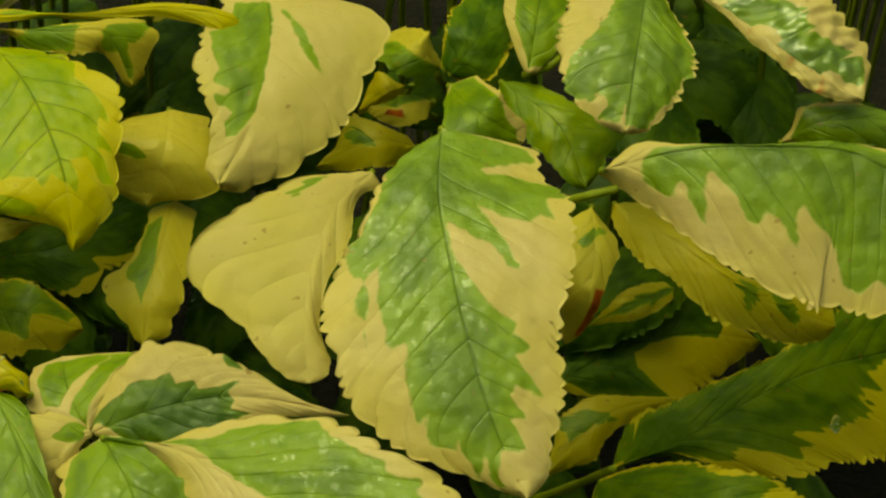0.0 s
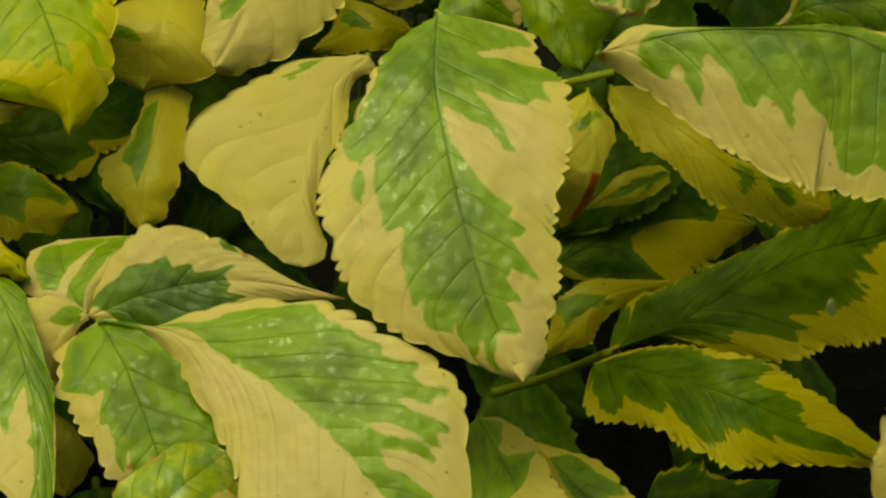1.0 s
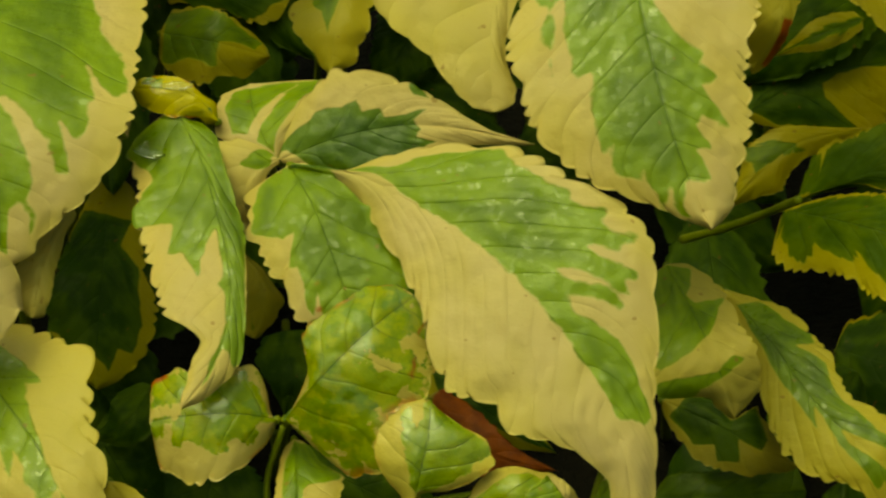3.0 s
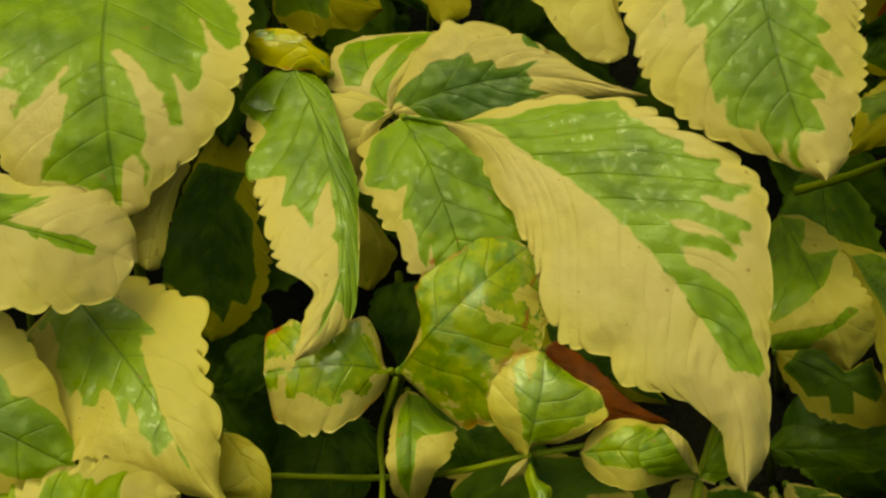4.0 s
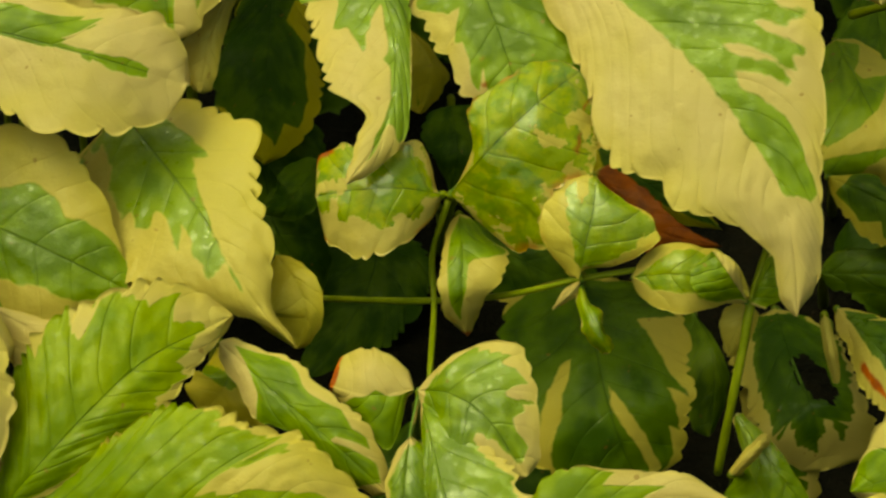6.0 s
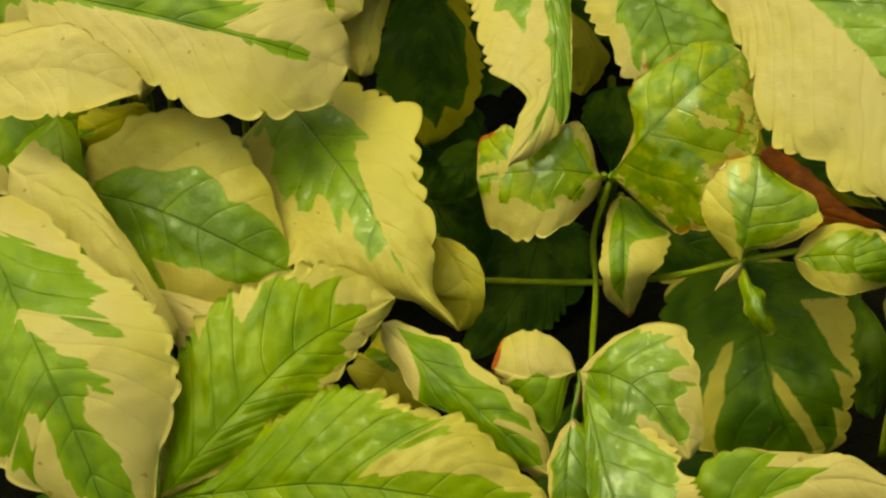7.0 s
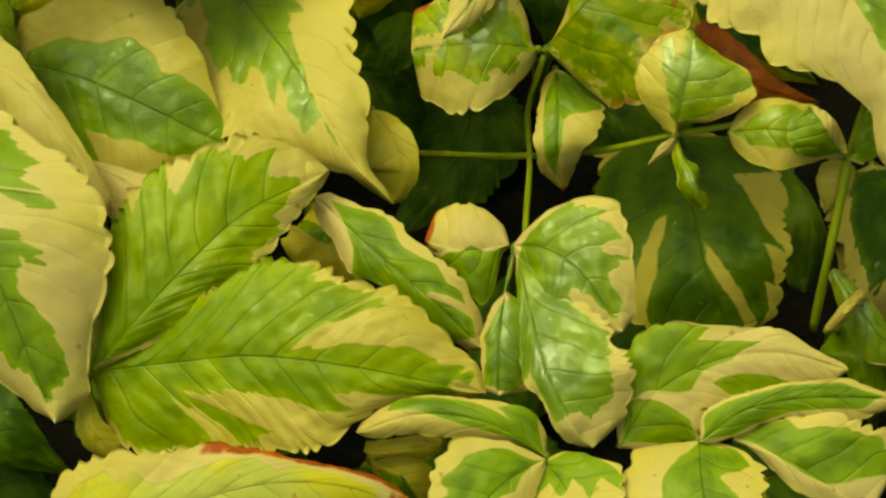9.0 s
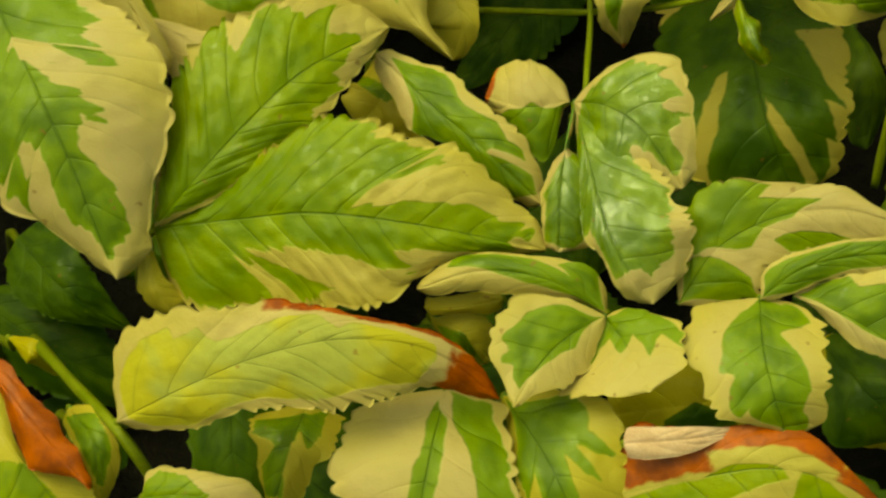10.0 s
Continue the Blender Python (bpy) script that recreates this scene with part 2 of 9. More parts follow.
def blade(seed, spine, left, right, green_left, green_right, droop=(3, 3), dead=(), rough=1.0, isle_left=None, isle_right=None, holes=(), thick=0.35, fine=6, patch=(), tooth=3.4, bite=1.0):
    """A leaf blade. spine: points from base to tip in millimetres along the bed's axes; left, right: half widths; green_left,
    green_right: how far the green reaches from the midrib towards the margin; droop: how far the margins hang; dead: dry patches
    (side or 0, from, to along the leaf, from, to across); patch: green areas as outlines along and across the leaf, in place of
    green_left and green_right; tooth: the usual length of a tooth of the margin; bite: how deep its teeth are. The rows of the mesh run out along the side veins."""
    rng = np.random.default_rng(seed)
    spine = np.asarray(spine, float)
    probe = spline(spine, np.linspace(0, 1, 40))
    length = np.linalg.norm(np.diff(probe, axis=0), axis=1).sum()
    teeth = max(6, round(length / tooth))
    rows, cols = max(round(length / 0.6), 40) + 1 if patch else max(6, round(length / 3.4)) * fine + 1, 5 * fine if patch else 3 * fine
    u = np.linspace(0, 1, rows)[:, None]
    v = u**1.6
    half = np.linspace(0, 1, cols + 1) ** 0.9
    t = np.concatenate([-half[:0:-1], half])[None, :]
    a = np.abs(t)
    s = np.clip(v + 0.28 * np.tanh(10 * v) * (1 - v**3) * a**1.1, 0, 1) + 0 * t
    edge = v + 0.28 * np.tanh(10 * v) * (1 - v**3)
    c = spline(spine, s)
    d = spline(spine, np.minimum(s + 0.012, 1)) - spline(spine, np.maximum(s - 0.012, 0))
    side = np.stack([-d[..., 1], d[..., 0], 0 * d[..., 0]], -1)
    side /= np.linalg.norm(side, axis=-1)[..., None] + 1e-9
    # the margin: forward teeth of uneven size
    k = np.clip(edge * teeth + 0.45 * np.sin(edge * teeth * 1.7 + seed) * np.sin(edge * math.pi), 0, teeth)
    saw = (k % 1.0)
    saw = np.where(saw < 0.7, np.sin(saw / 0.7 * 1.57), ((1 - saw) / 0.3) ** 0.6)
    if tooth > 4:
        # broad, rounded teeth with narrow notches
        saw = np.sin(math.pi * (k % 1.0) ** 1.25) ** 0.55
    size = rng.uniform(0.6, 1.25, (teeth + 1, 2))
    amp = np.where(t < 0, size[np.minimum(k.astype(int), teeth), 0], size[np.minimum(k.astype(int), teeth), 1])
    w = np.where(t < 0, width(right, s), width(left, s))
    nick = bite * (saw * amp - 0.45) * np.minimum(1.9, 0.06 * w + 0.0085 * w**2) * np.clip((a - 0.72) / 0.28, 0, 1) ** 2
    wave = 0.03 * np.sin(v * 17 + rng.uniform(0, 6)) * w * a**2
    reach = w * a + nick + wave
    c = c + side * (reach * np.sign(t))[..., None]
    # hang of the margins, quilting between the veins, a furrow at the midrib, and slow waves
    lot = max(5, round(length / 8.5))
    warp = v * lot + 0.12 * np.sin(a * 7 + v * 9 + seed) * a
    bulge = np.abs((warp % 1.0) - 0.5) * 2
    hang = np.where(t < 0, droop[1], droop[0]) * a**1.8
    ruffle = 0.5 * np.sin(edge * teeth * 0.9 + rng.uniform(0, 6)) * a**3
    c[..., 2] += -hang + min(rough, 2.0) * (0.19 * (1 - bulge**2) * np.minimum(1, a * 3) * (1 - a**4) - 0.16 * np.exp(-((a / 0.09) ** 2))) + ruffle
    if fine > 4:
        pucker = max(0.0, rough - 1) * 0.32
        lift = [0.7 * noise.noise((p[0] * 0.055 + seed, p[1] * 0.055, 0.3)) + 0.35 * noise.noise((p[0] * 0.17, p[1] * 0.17, seed)) + 0.16 * noise.noise((p[0] * 0.45, p[1] * 0.45, seed)) + (pucker * noise.noise((p[0] * 0.42, p[1] * 0.42, seed + 0.5)) if pucker else 0) for p in c.reshape(-1, 3).tolist()]
        c[..., 2] += np.array(lift).reshape(c.shape[:2])
    if patch:
        green_left = green_right = [0, 0, 0, 0]
    gl, gr = fingers(green_left, u, rng), fingers(green_right, u, rng)
    grow = np.where(t < 0, gr, gl)
    field = np.where(grow < 0.035, -0.4, grow - a) + 0.05 * (k % 1.0 - 0.5)
    for sign, isles in ((1, isle_left), (-1, isle_right)):
        if isles:
            start, stop = fingers(isles[0], u, rng), fingers(isles[1], u, rng)
            field = np.where(t * sign > 0, np.maximum(field, np.minimum(a - start, stop - a)), field)
    for outline in patch:
        wide = max(max(left), max(right))
        field = np.maximum(field, inside(outline, s, t + 0 * s, length, wide) / wide)
    dry = np.full(field.shape, -1.0)
    for sd, s0, s1, t0, t1 in dead:
        box = np.minimum(np.minimum((s - s0) * 3, (s1 - s) * 3 + (s1 >= 1)), np.minimum(a - t0 + (t0 <= 0), t1 - a + (t1 >= 1)))
        dry = np.where((sd == 0) | (np.sign(t) == sd), np.maximum(dry, box), dry)
    n, q = c.shape[:2]
    top = c.reshape(-1, 3)
    low = top - (0, 0, thick)
    idx = np.arange(n * q).reshape(n, q)
    quad = np.stack([idx[:-1, :-1], idx[:-1, 1:], idx[1:, 1:], idx[1:, :-1]], -1).reshape(-1, 4)
    for hv, ht, rv, rt in holes:
        ragged = 1 + 0.25 * np.sin(7 * np.arctan2((v - hv) / rv, (t - ht) / rt))
        gone = (((v - hv) / rv) ** 2 + ((t - ht) / rt) ** 2 < ragged).ravel()
        quad = quad[~gone[quad].any(axis=1)]
    under = quad[:, ::-1] + n * q
    rim = np.concatenate([idx[:, 0], idx[-1, 1:], idx[-2::-1, -1], idx[0, -2:0:-1]])
    nxt = np.roll(rim, -1)
    border = np.stack([rim, nxt, nxt + n * q, rim + n * q], -1)
    faces = np.concatenate([quad[:, ::-1], under[:, ::-1], border]).tolist()
    verts = np.concatenate([top, low])
    data = dict(green=field, dead=dry, vein=warp + 0 * t, across=t + 0 * v)
    line = c[:, cols] - (0, 0, thick + 1.0)
    return verts, faces, line, {key: np.tile(val.ravel(), 2) for key, val in data.items()}


GROUND = -BED.inverted().to_3x3().col[2]


def bed(p):
    """A place given in millimetres along the bed's axes, in the world."""
    return BED @ Vector([x / 1000 for x in p])


def leaf_thing(name, base, label, group="leaves of the bed"):
    top = new(name)
    top.location = bed(base)
    top.empty_display_size = 0.01
    return tagged(top, label, "leaf", group)


def leaflet(top, seed, spine, left, right, green_left, green_right, droop=(3, 3), tint=(0, 0.3, 0.5, 0), dead=(), rough=1.0, isle_left=None, isle_right=None, holes=(), label="", stalk=True, patch=(), tooth=3.4, bite=1.0, skin=None):
    verts, faces, line, data = blade(seed, spine, left, right, green_left, green_right, droop, dead, rough, isle_left, isle_right, holes, patch=patch, tooth=tooth, bite=bite)
    o = top.location
    m = BED.to_3x3()
    flat = (np.asarray(verts) / 1000) @ np.array(m).T + np.array(BED.translation - o)
    me = mesh("leaflet", flat, faces, skin or LEAF)
    for key, val in data.items():
        me.attributes.new(key, "FLOAT", "POINT").data.foreach_set("value", val.astype(np.float32))
    ob = put("leaflet", me, top, label)
    # tone near 1 puts the shade of the deep into a leaf's green
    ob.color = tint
    # the midrib stands out below the blade
    run = [(m @ Vector(p / 1000)) + BED.translation - o for p in line[:: max(1, len(line) // 18)][:-1]]
    put("midrib", tube(run, 0.0006, 0.0002, "midrib", RIB, 24, 6), ob)
    if stalk:
        base, ahead = bed(spine[0]), (bed(spine[1]) - bed(spine[0])).normalized()
        away = (base - bed([1000 * e for e in EYE])).normalized()
        foot = base + away * ((base.z + 0.004) / -away.z) * Vector((1, 0.85, 1))
        foot.z = -0.004
        mid = base.lerp(foot, 0.5) + Vector((0, 0, 0.006))
        near = base.lerp(foot, 0.12) + ahead * 0.003
        put("leaf_stalk", tube([q - o for q in (base + (bed((0, 0, -0.9)) - bed((0, 0, 0))), near, mid, foot)], 0.0008, 0.0014, "leaf_stalk", STALK), top)
    return ob


def stalk_thing(points, radius, label):
    run = [bed(p) for p in points]
    top = new("stalk", tube([q - run[0] for q in run], radius, radius * 0.85, "stalk", STALK, 28, 10))
    top.location = run[0]
    return tagged(top, label, "stalk", "stalks of the bed")


def water_material():
    m = Nodes("water")
    skin = m.node("ShaderNodeBsdfPrincipled", Base_Color=(0.95, 0.97, 1.0, 1), Roughness=0.03)
    skin.inputs["Transmission Weight"].default_value = 1.0
    skin.inputs["IOR"].default_value = 1.33
    out = m.node("ShaderNodeOutputMaterial")
    m.tree.links.new(skin.outputs[0], out.inputs["Surface"])
    return m.mat


WATER = water_material()


def water_drop(at, long, wide, turn):
    """A drop of rain lying on a leaf."""
    n, k = 12, 8
    verts, faces = [], []
    for i in range(k + 1):
        e = math.pi * i / k
        for j in range(n):
            a = 2 * math.pi * j / n
            x, y = long * math.sin(e) * math.cos(a) * (1 + 0.2 * math.sin(2 * a)), wide * math.sin(e) * math.sin(a)
            z = wide * 0.55 * math.cos(e) * (1 if e < 1.6 else 0.4)
            verts.append((x * math.cos(turn) - y * math.sin(turn), x * math.sin(turn) + y * math.cos(turn), z))
    faces = [(i * n + j, (i + 1) * n + j, (i + 1) * n + (j + 1) % n, i * n + (j + 1) % n) for i in range(k) for j in range(n)]
    o, m = bed(at), BED.to_3x3()
    ob = new("water_drop", mesh("water_drop", [m @ Vector(v) / 1000 for v in verts], faces, WATER))
    ob.location = o
    tagged(ob, "clear bright drop of rain water on a leaf", "water drop", "drops on the leaves")


# ---- ground ----
def ground():
    n, size = 60, 0.5
    xs = np.linspace(-1, 1, n)
    xs = np.sign(xs) * (np.abs(xs) * 0.3 + np.abs(xs) ** 9 * 400)
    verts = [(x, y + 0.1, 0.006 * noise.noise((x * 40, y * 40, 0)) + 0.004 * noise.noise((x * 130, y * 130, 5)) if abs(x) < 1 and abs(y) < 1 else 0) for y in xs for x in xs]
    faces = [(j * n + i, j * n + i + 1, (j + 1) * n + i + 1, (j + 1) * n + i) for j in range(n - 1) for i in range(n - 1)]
    tagged(new("ground", mesh("ground", verts, faces, SOIL)), "near-black garden soil under the leaves", "soil", kind="structure")


ground()

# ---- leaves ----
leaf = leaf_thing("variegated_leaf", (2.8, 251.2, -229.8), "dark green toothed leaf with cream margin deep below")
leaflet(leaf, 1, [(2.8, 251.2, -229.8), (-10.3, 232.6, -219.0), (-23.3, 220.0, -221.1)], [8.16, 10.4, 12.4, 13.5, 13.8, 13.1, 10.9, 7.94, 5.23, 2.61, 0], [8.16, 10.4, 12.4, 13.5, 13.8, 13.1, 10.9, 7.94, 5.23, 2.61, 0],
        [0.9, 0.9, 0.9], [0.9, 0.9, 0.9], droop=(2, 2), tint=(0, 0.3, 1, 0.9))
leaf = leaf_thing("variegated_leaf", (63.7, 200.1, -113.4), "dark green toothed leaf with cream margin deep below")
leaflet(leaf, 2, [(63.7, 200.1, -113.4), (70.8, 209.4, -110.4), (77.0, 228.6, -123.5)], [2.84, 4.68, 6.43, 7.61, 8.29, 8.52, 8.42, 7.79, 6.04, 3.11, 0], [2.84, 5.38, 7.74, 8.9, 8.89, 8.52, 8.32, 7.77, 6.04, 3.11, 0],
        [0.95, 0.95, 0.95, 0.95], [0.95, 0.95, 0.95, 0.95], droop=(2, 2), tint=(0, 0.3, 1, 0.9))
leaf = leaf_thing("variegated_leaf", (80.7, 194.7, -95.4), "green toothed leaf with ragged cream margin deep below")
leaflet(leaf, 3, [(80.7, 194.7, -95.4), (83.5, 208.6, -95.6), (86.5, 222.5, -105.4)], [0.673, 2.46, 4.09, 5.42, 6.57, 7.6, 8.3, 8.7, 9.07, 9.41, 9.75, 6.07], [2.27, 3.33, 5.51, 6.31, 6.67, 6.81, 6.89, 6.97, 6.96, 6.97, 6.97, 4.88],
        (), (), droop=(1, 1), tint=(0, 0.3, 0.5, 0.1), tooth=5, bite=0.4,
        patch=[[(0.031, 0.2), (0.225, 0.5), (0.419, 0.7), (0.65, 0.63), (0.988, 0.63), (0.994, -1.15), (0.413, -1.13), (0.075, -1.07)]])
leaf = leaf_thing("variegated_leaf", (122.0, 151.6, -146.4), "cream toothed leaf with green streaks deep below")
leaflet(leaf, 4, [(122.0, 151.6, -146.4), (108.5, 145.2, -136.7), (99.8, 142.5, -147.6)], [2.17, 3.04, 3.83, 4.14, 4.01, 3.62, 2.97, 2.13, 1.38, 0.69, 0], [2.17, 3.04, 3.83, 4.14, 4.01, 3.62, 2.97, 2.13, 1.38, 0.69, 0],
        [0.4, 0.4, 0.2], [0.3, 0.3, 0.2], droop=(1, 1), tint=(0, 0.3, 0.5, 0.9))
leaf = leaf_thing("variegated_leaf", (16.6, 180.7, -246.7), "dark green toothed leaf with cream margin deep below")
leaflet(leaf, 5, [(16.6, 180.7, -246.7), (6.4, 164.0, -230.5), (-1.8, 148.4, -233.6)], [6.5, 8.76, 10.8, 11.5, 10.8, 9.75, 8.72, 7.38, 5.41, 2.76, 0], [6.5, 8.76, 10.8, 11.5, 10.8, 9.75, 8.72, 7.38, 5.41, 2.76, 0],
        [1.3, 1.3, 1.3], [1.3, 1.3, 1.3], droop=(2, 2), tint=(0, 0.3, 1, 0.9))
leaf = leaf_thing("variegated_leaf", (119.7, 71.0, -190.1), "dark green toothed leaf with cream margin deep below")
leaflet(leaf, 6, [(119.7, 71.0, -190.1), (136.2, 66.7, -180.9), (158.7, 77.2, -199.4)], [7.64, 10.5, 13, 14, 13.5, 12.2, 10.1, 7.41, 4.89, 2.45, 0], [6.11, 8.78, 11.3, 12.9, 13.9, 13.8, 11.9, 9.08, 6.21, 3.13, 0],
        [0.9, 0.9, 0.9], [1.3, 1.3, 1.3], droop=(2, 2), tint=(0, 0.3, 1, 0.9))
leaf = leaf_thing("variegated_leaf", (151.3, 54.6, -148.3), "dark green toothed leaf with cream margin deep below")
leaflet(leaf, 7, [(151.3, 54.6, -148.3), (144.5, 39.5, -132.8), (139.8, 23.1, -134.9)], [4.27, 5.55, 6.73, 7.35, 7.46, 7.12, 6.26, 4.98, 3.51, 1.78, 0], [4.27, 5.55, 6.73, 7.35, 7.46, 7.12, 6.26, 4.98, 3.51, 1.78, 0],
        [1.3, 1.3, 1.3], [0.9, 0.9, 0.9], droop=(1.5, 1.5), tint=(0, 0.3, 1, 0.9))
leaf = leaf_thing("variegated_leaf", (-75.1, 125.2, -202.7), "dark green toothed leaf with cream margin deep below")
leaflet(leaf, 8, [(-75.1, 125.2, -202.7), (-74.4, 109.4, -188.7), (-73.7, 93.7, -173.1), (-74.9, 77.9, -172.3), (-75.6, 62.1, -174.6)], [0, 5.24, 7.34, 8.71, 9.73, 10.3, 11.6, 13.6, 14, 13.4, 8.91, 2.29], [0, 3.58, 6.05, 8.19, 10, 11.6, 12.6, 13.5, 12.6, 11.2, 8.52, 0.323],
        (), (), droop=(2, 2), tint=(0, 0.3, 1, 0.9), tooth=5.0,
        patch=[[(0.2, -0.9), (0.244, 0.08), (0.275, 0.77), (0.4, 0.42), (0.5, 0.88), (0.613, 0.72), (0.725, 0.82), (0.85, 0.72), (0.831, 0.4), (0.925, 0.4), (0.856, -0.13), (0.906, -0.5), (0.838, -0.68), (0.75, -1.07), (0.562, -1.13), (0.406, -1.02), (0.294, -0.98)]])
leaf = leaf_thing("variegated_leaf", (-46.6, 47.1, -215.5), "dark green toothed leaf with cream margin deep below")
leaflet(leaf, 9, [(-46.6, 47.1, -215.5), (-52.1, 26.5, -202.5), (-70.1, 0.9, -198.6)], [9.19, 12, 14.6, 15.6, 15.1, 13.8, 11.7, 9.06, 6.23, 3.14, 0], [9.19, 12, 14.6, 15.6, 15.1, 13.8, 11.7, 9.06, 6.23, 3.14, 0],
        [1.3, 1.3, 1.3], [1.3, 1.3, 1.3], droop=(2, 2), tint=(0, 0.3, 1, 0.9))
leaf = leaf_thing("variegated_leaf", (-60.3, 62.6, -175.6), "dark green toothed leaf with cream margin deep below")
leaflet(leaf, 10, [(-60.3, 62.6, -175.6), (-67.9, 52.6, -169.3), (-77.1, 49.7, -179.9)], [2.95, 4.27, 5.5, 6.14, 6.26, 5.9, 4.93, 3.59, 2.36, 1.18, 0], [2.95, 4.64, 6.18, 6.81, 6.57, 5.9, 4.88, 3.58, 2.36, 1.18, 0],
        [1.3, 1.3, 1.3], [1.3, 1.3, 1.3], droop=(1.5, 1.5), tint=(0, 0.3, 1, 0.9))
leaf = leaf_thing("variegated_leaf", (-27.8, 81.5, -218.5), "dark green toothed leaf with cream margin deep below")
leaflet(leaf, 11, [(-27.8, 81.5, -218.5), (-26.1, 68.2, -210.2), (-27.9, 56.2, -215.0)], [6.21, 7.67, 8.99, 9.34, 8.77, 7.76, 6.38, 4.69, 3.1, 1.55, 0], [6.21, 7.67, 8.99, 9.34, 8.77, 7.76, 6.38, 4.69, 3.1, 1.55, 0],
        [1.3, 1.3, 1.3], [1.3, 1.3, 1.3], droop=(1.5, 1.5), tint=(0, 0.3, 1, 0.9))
leaf = leaf_thing("variegated_leaf", (7.8, 61.5, -81.9), "green toothed leaf with ragged cream margin deep below")
leaflet(leaf, 12, [(7.8, 61.5, -81.9), (21.4, 47.8, -73.3), (37.9, 38.0, -79.5)], [5.1, 6.24, 7.3, 7.87, 8.04, 7.65, 6.39, 4.65, 3.06, 1.53, 0], [5.1, 6.24, 7.3, 7.87, 8.04, 7.65, 6.39, 4.65, 3.06, 1.53, 0],
        [0.9, 0.8, 0.7], [0.4, 0.3, 0.3], droop=(1.5, 1.5), tint=(0, 0.3, 1, 0.9))
leaf = leaf_thing("variegated_leaf", (8.8, 50.4, -71.7), "cream toothed leaf with green streaks, browned edge deep below")
leaflet(leaf, 13, [(8.8, 50.4, -71.7), (22.3, 37.4, -67.0), (37.0, 33.4, -65.6)], [3.76, 4.63, 5.42, 5.7, 5.51, 5.01, 4.15, 3.03, 2.01, 0.997, 0], [3.76, 4.91, 5.96, 6.37, 6.22, 5.64, 4.54, 3.13, 1.96, 0.977, 0],
        [0.1, 0.1, 0.1], [0.1, 0.1, 0.1], droop=(1.5, 1.5), tint=(0, 0.3, 0.5, 0.75), dead=[(0, 0, 1, 0, 1)])
leaf = leaf_thing("variegated_leaf", (-166.4, -29.1, -109.3), "dark green toothed leaf with cream margin deep below")
leaflet(leaf, 14, [(-166.4, -29.1, -109.3), (-153.1, -40.7, -99.3), (-137.3, -52.1, -107.9)], [5.45, 7.35, 9.07, 9.66, 9.18, 8.17, 6.74, 4.95, 3.27, 1.63, 0], [5.45, 7.35, 9.07, 9.66, 9.18, 8.17, 6.74, 4.95, 3.27, 1.63, 0],
        [1.3, 1.3, 1.3], [1.3, 1.3, 1.3], droop=(1.5, 1.5), tint=(0, 0.3, 1, 0.9))
leaf = leaf_thing("variegated_leaf", (24.7, -52.0, -94.1), "dark green toothed leaf with cream margin deep below")
leaflet(leaf, 15, [(24.7, -52.0, -94.1), (36.4, -65.0, -84.1), (48.6, -77.5, -91.1)], [2.37, 4.53, 5.81, 7.08, 8.26, 8.97, 9.59, 10.2, 10.7, 9.12, 5.59, 3.91], [1.02, 3.41, 6.46, 9.29, 11.4, 13.6, 13.3, 10.7, 7.89, 5.38, 3.04, 1.85],
        (), (), droop=(1, 1), tint=(0, 0.3, 1, 0.9), tooth=5, bite=0.4,
        patch=[[(0, 0.02), (0.031, 1.15), (0.344, 1.07), (0.794, 1.15), (1, 0.13), (0.631, -1.15), (0.494, -1.15), (0.244, -1.08)]])
leaf = leaf_thing("variegated_leaf", (7.7, -64.6, -90.2), "green toothed leaf with ragged cream margin deep below")
leaflet(leaf, 16, [(7.7, -64.6, -90.2), (-8.2, -66.5, -81.7), (-24.0, -69.4, -91.2)], [6.83, 7.45, 8.16, 7.74, 7.35, 7, 6.71, 6.47, 6.14, 5.68, 5.22, 3.65], [7.64, 7.64, 8.12, 8.6, 9.09, 9.42, 8.92, 8.41, 7.9, 6.94, 5.72, 4.01],
        (), (), droop=(1, 1), tint=(0, 0.3, 1, 0.85), tooth=5, bite=0.4,
        patch=[[(0.6, 0.42), (0.363, -0.05), (0.094, 0.45), (0.081, 1.15), (0.356, 1.15), (0.625, 1.03)]])
leaf = leaf_thing("variegated_leaf", (54.9, 167.7, -48.0), "green toothed leaf with ragged cream margin on top")
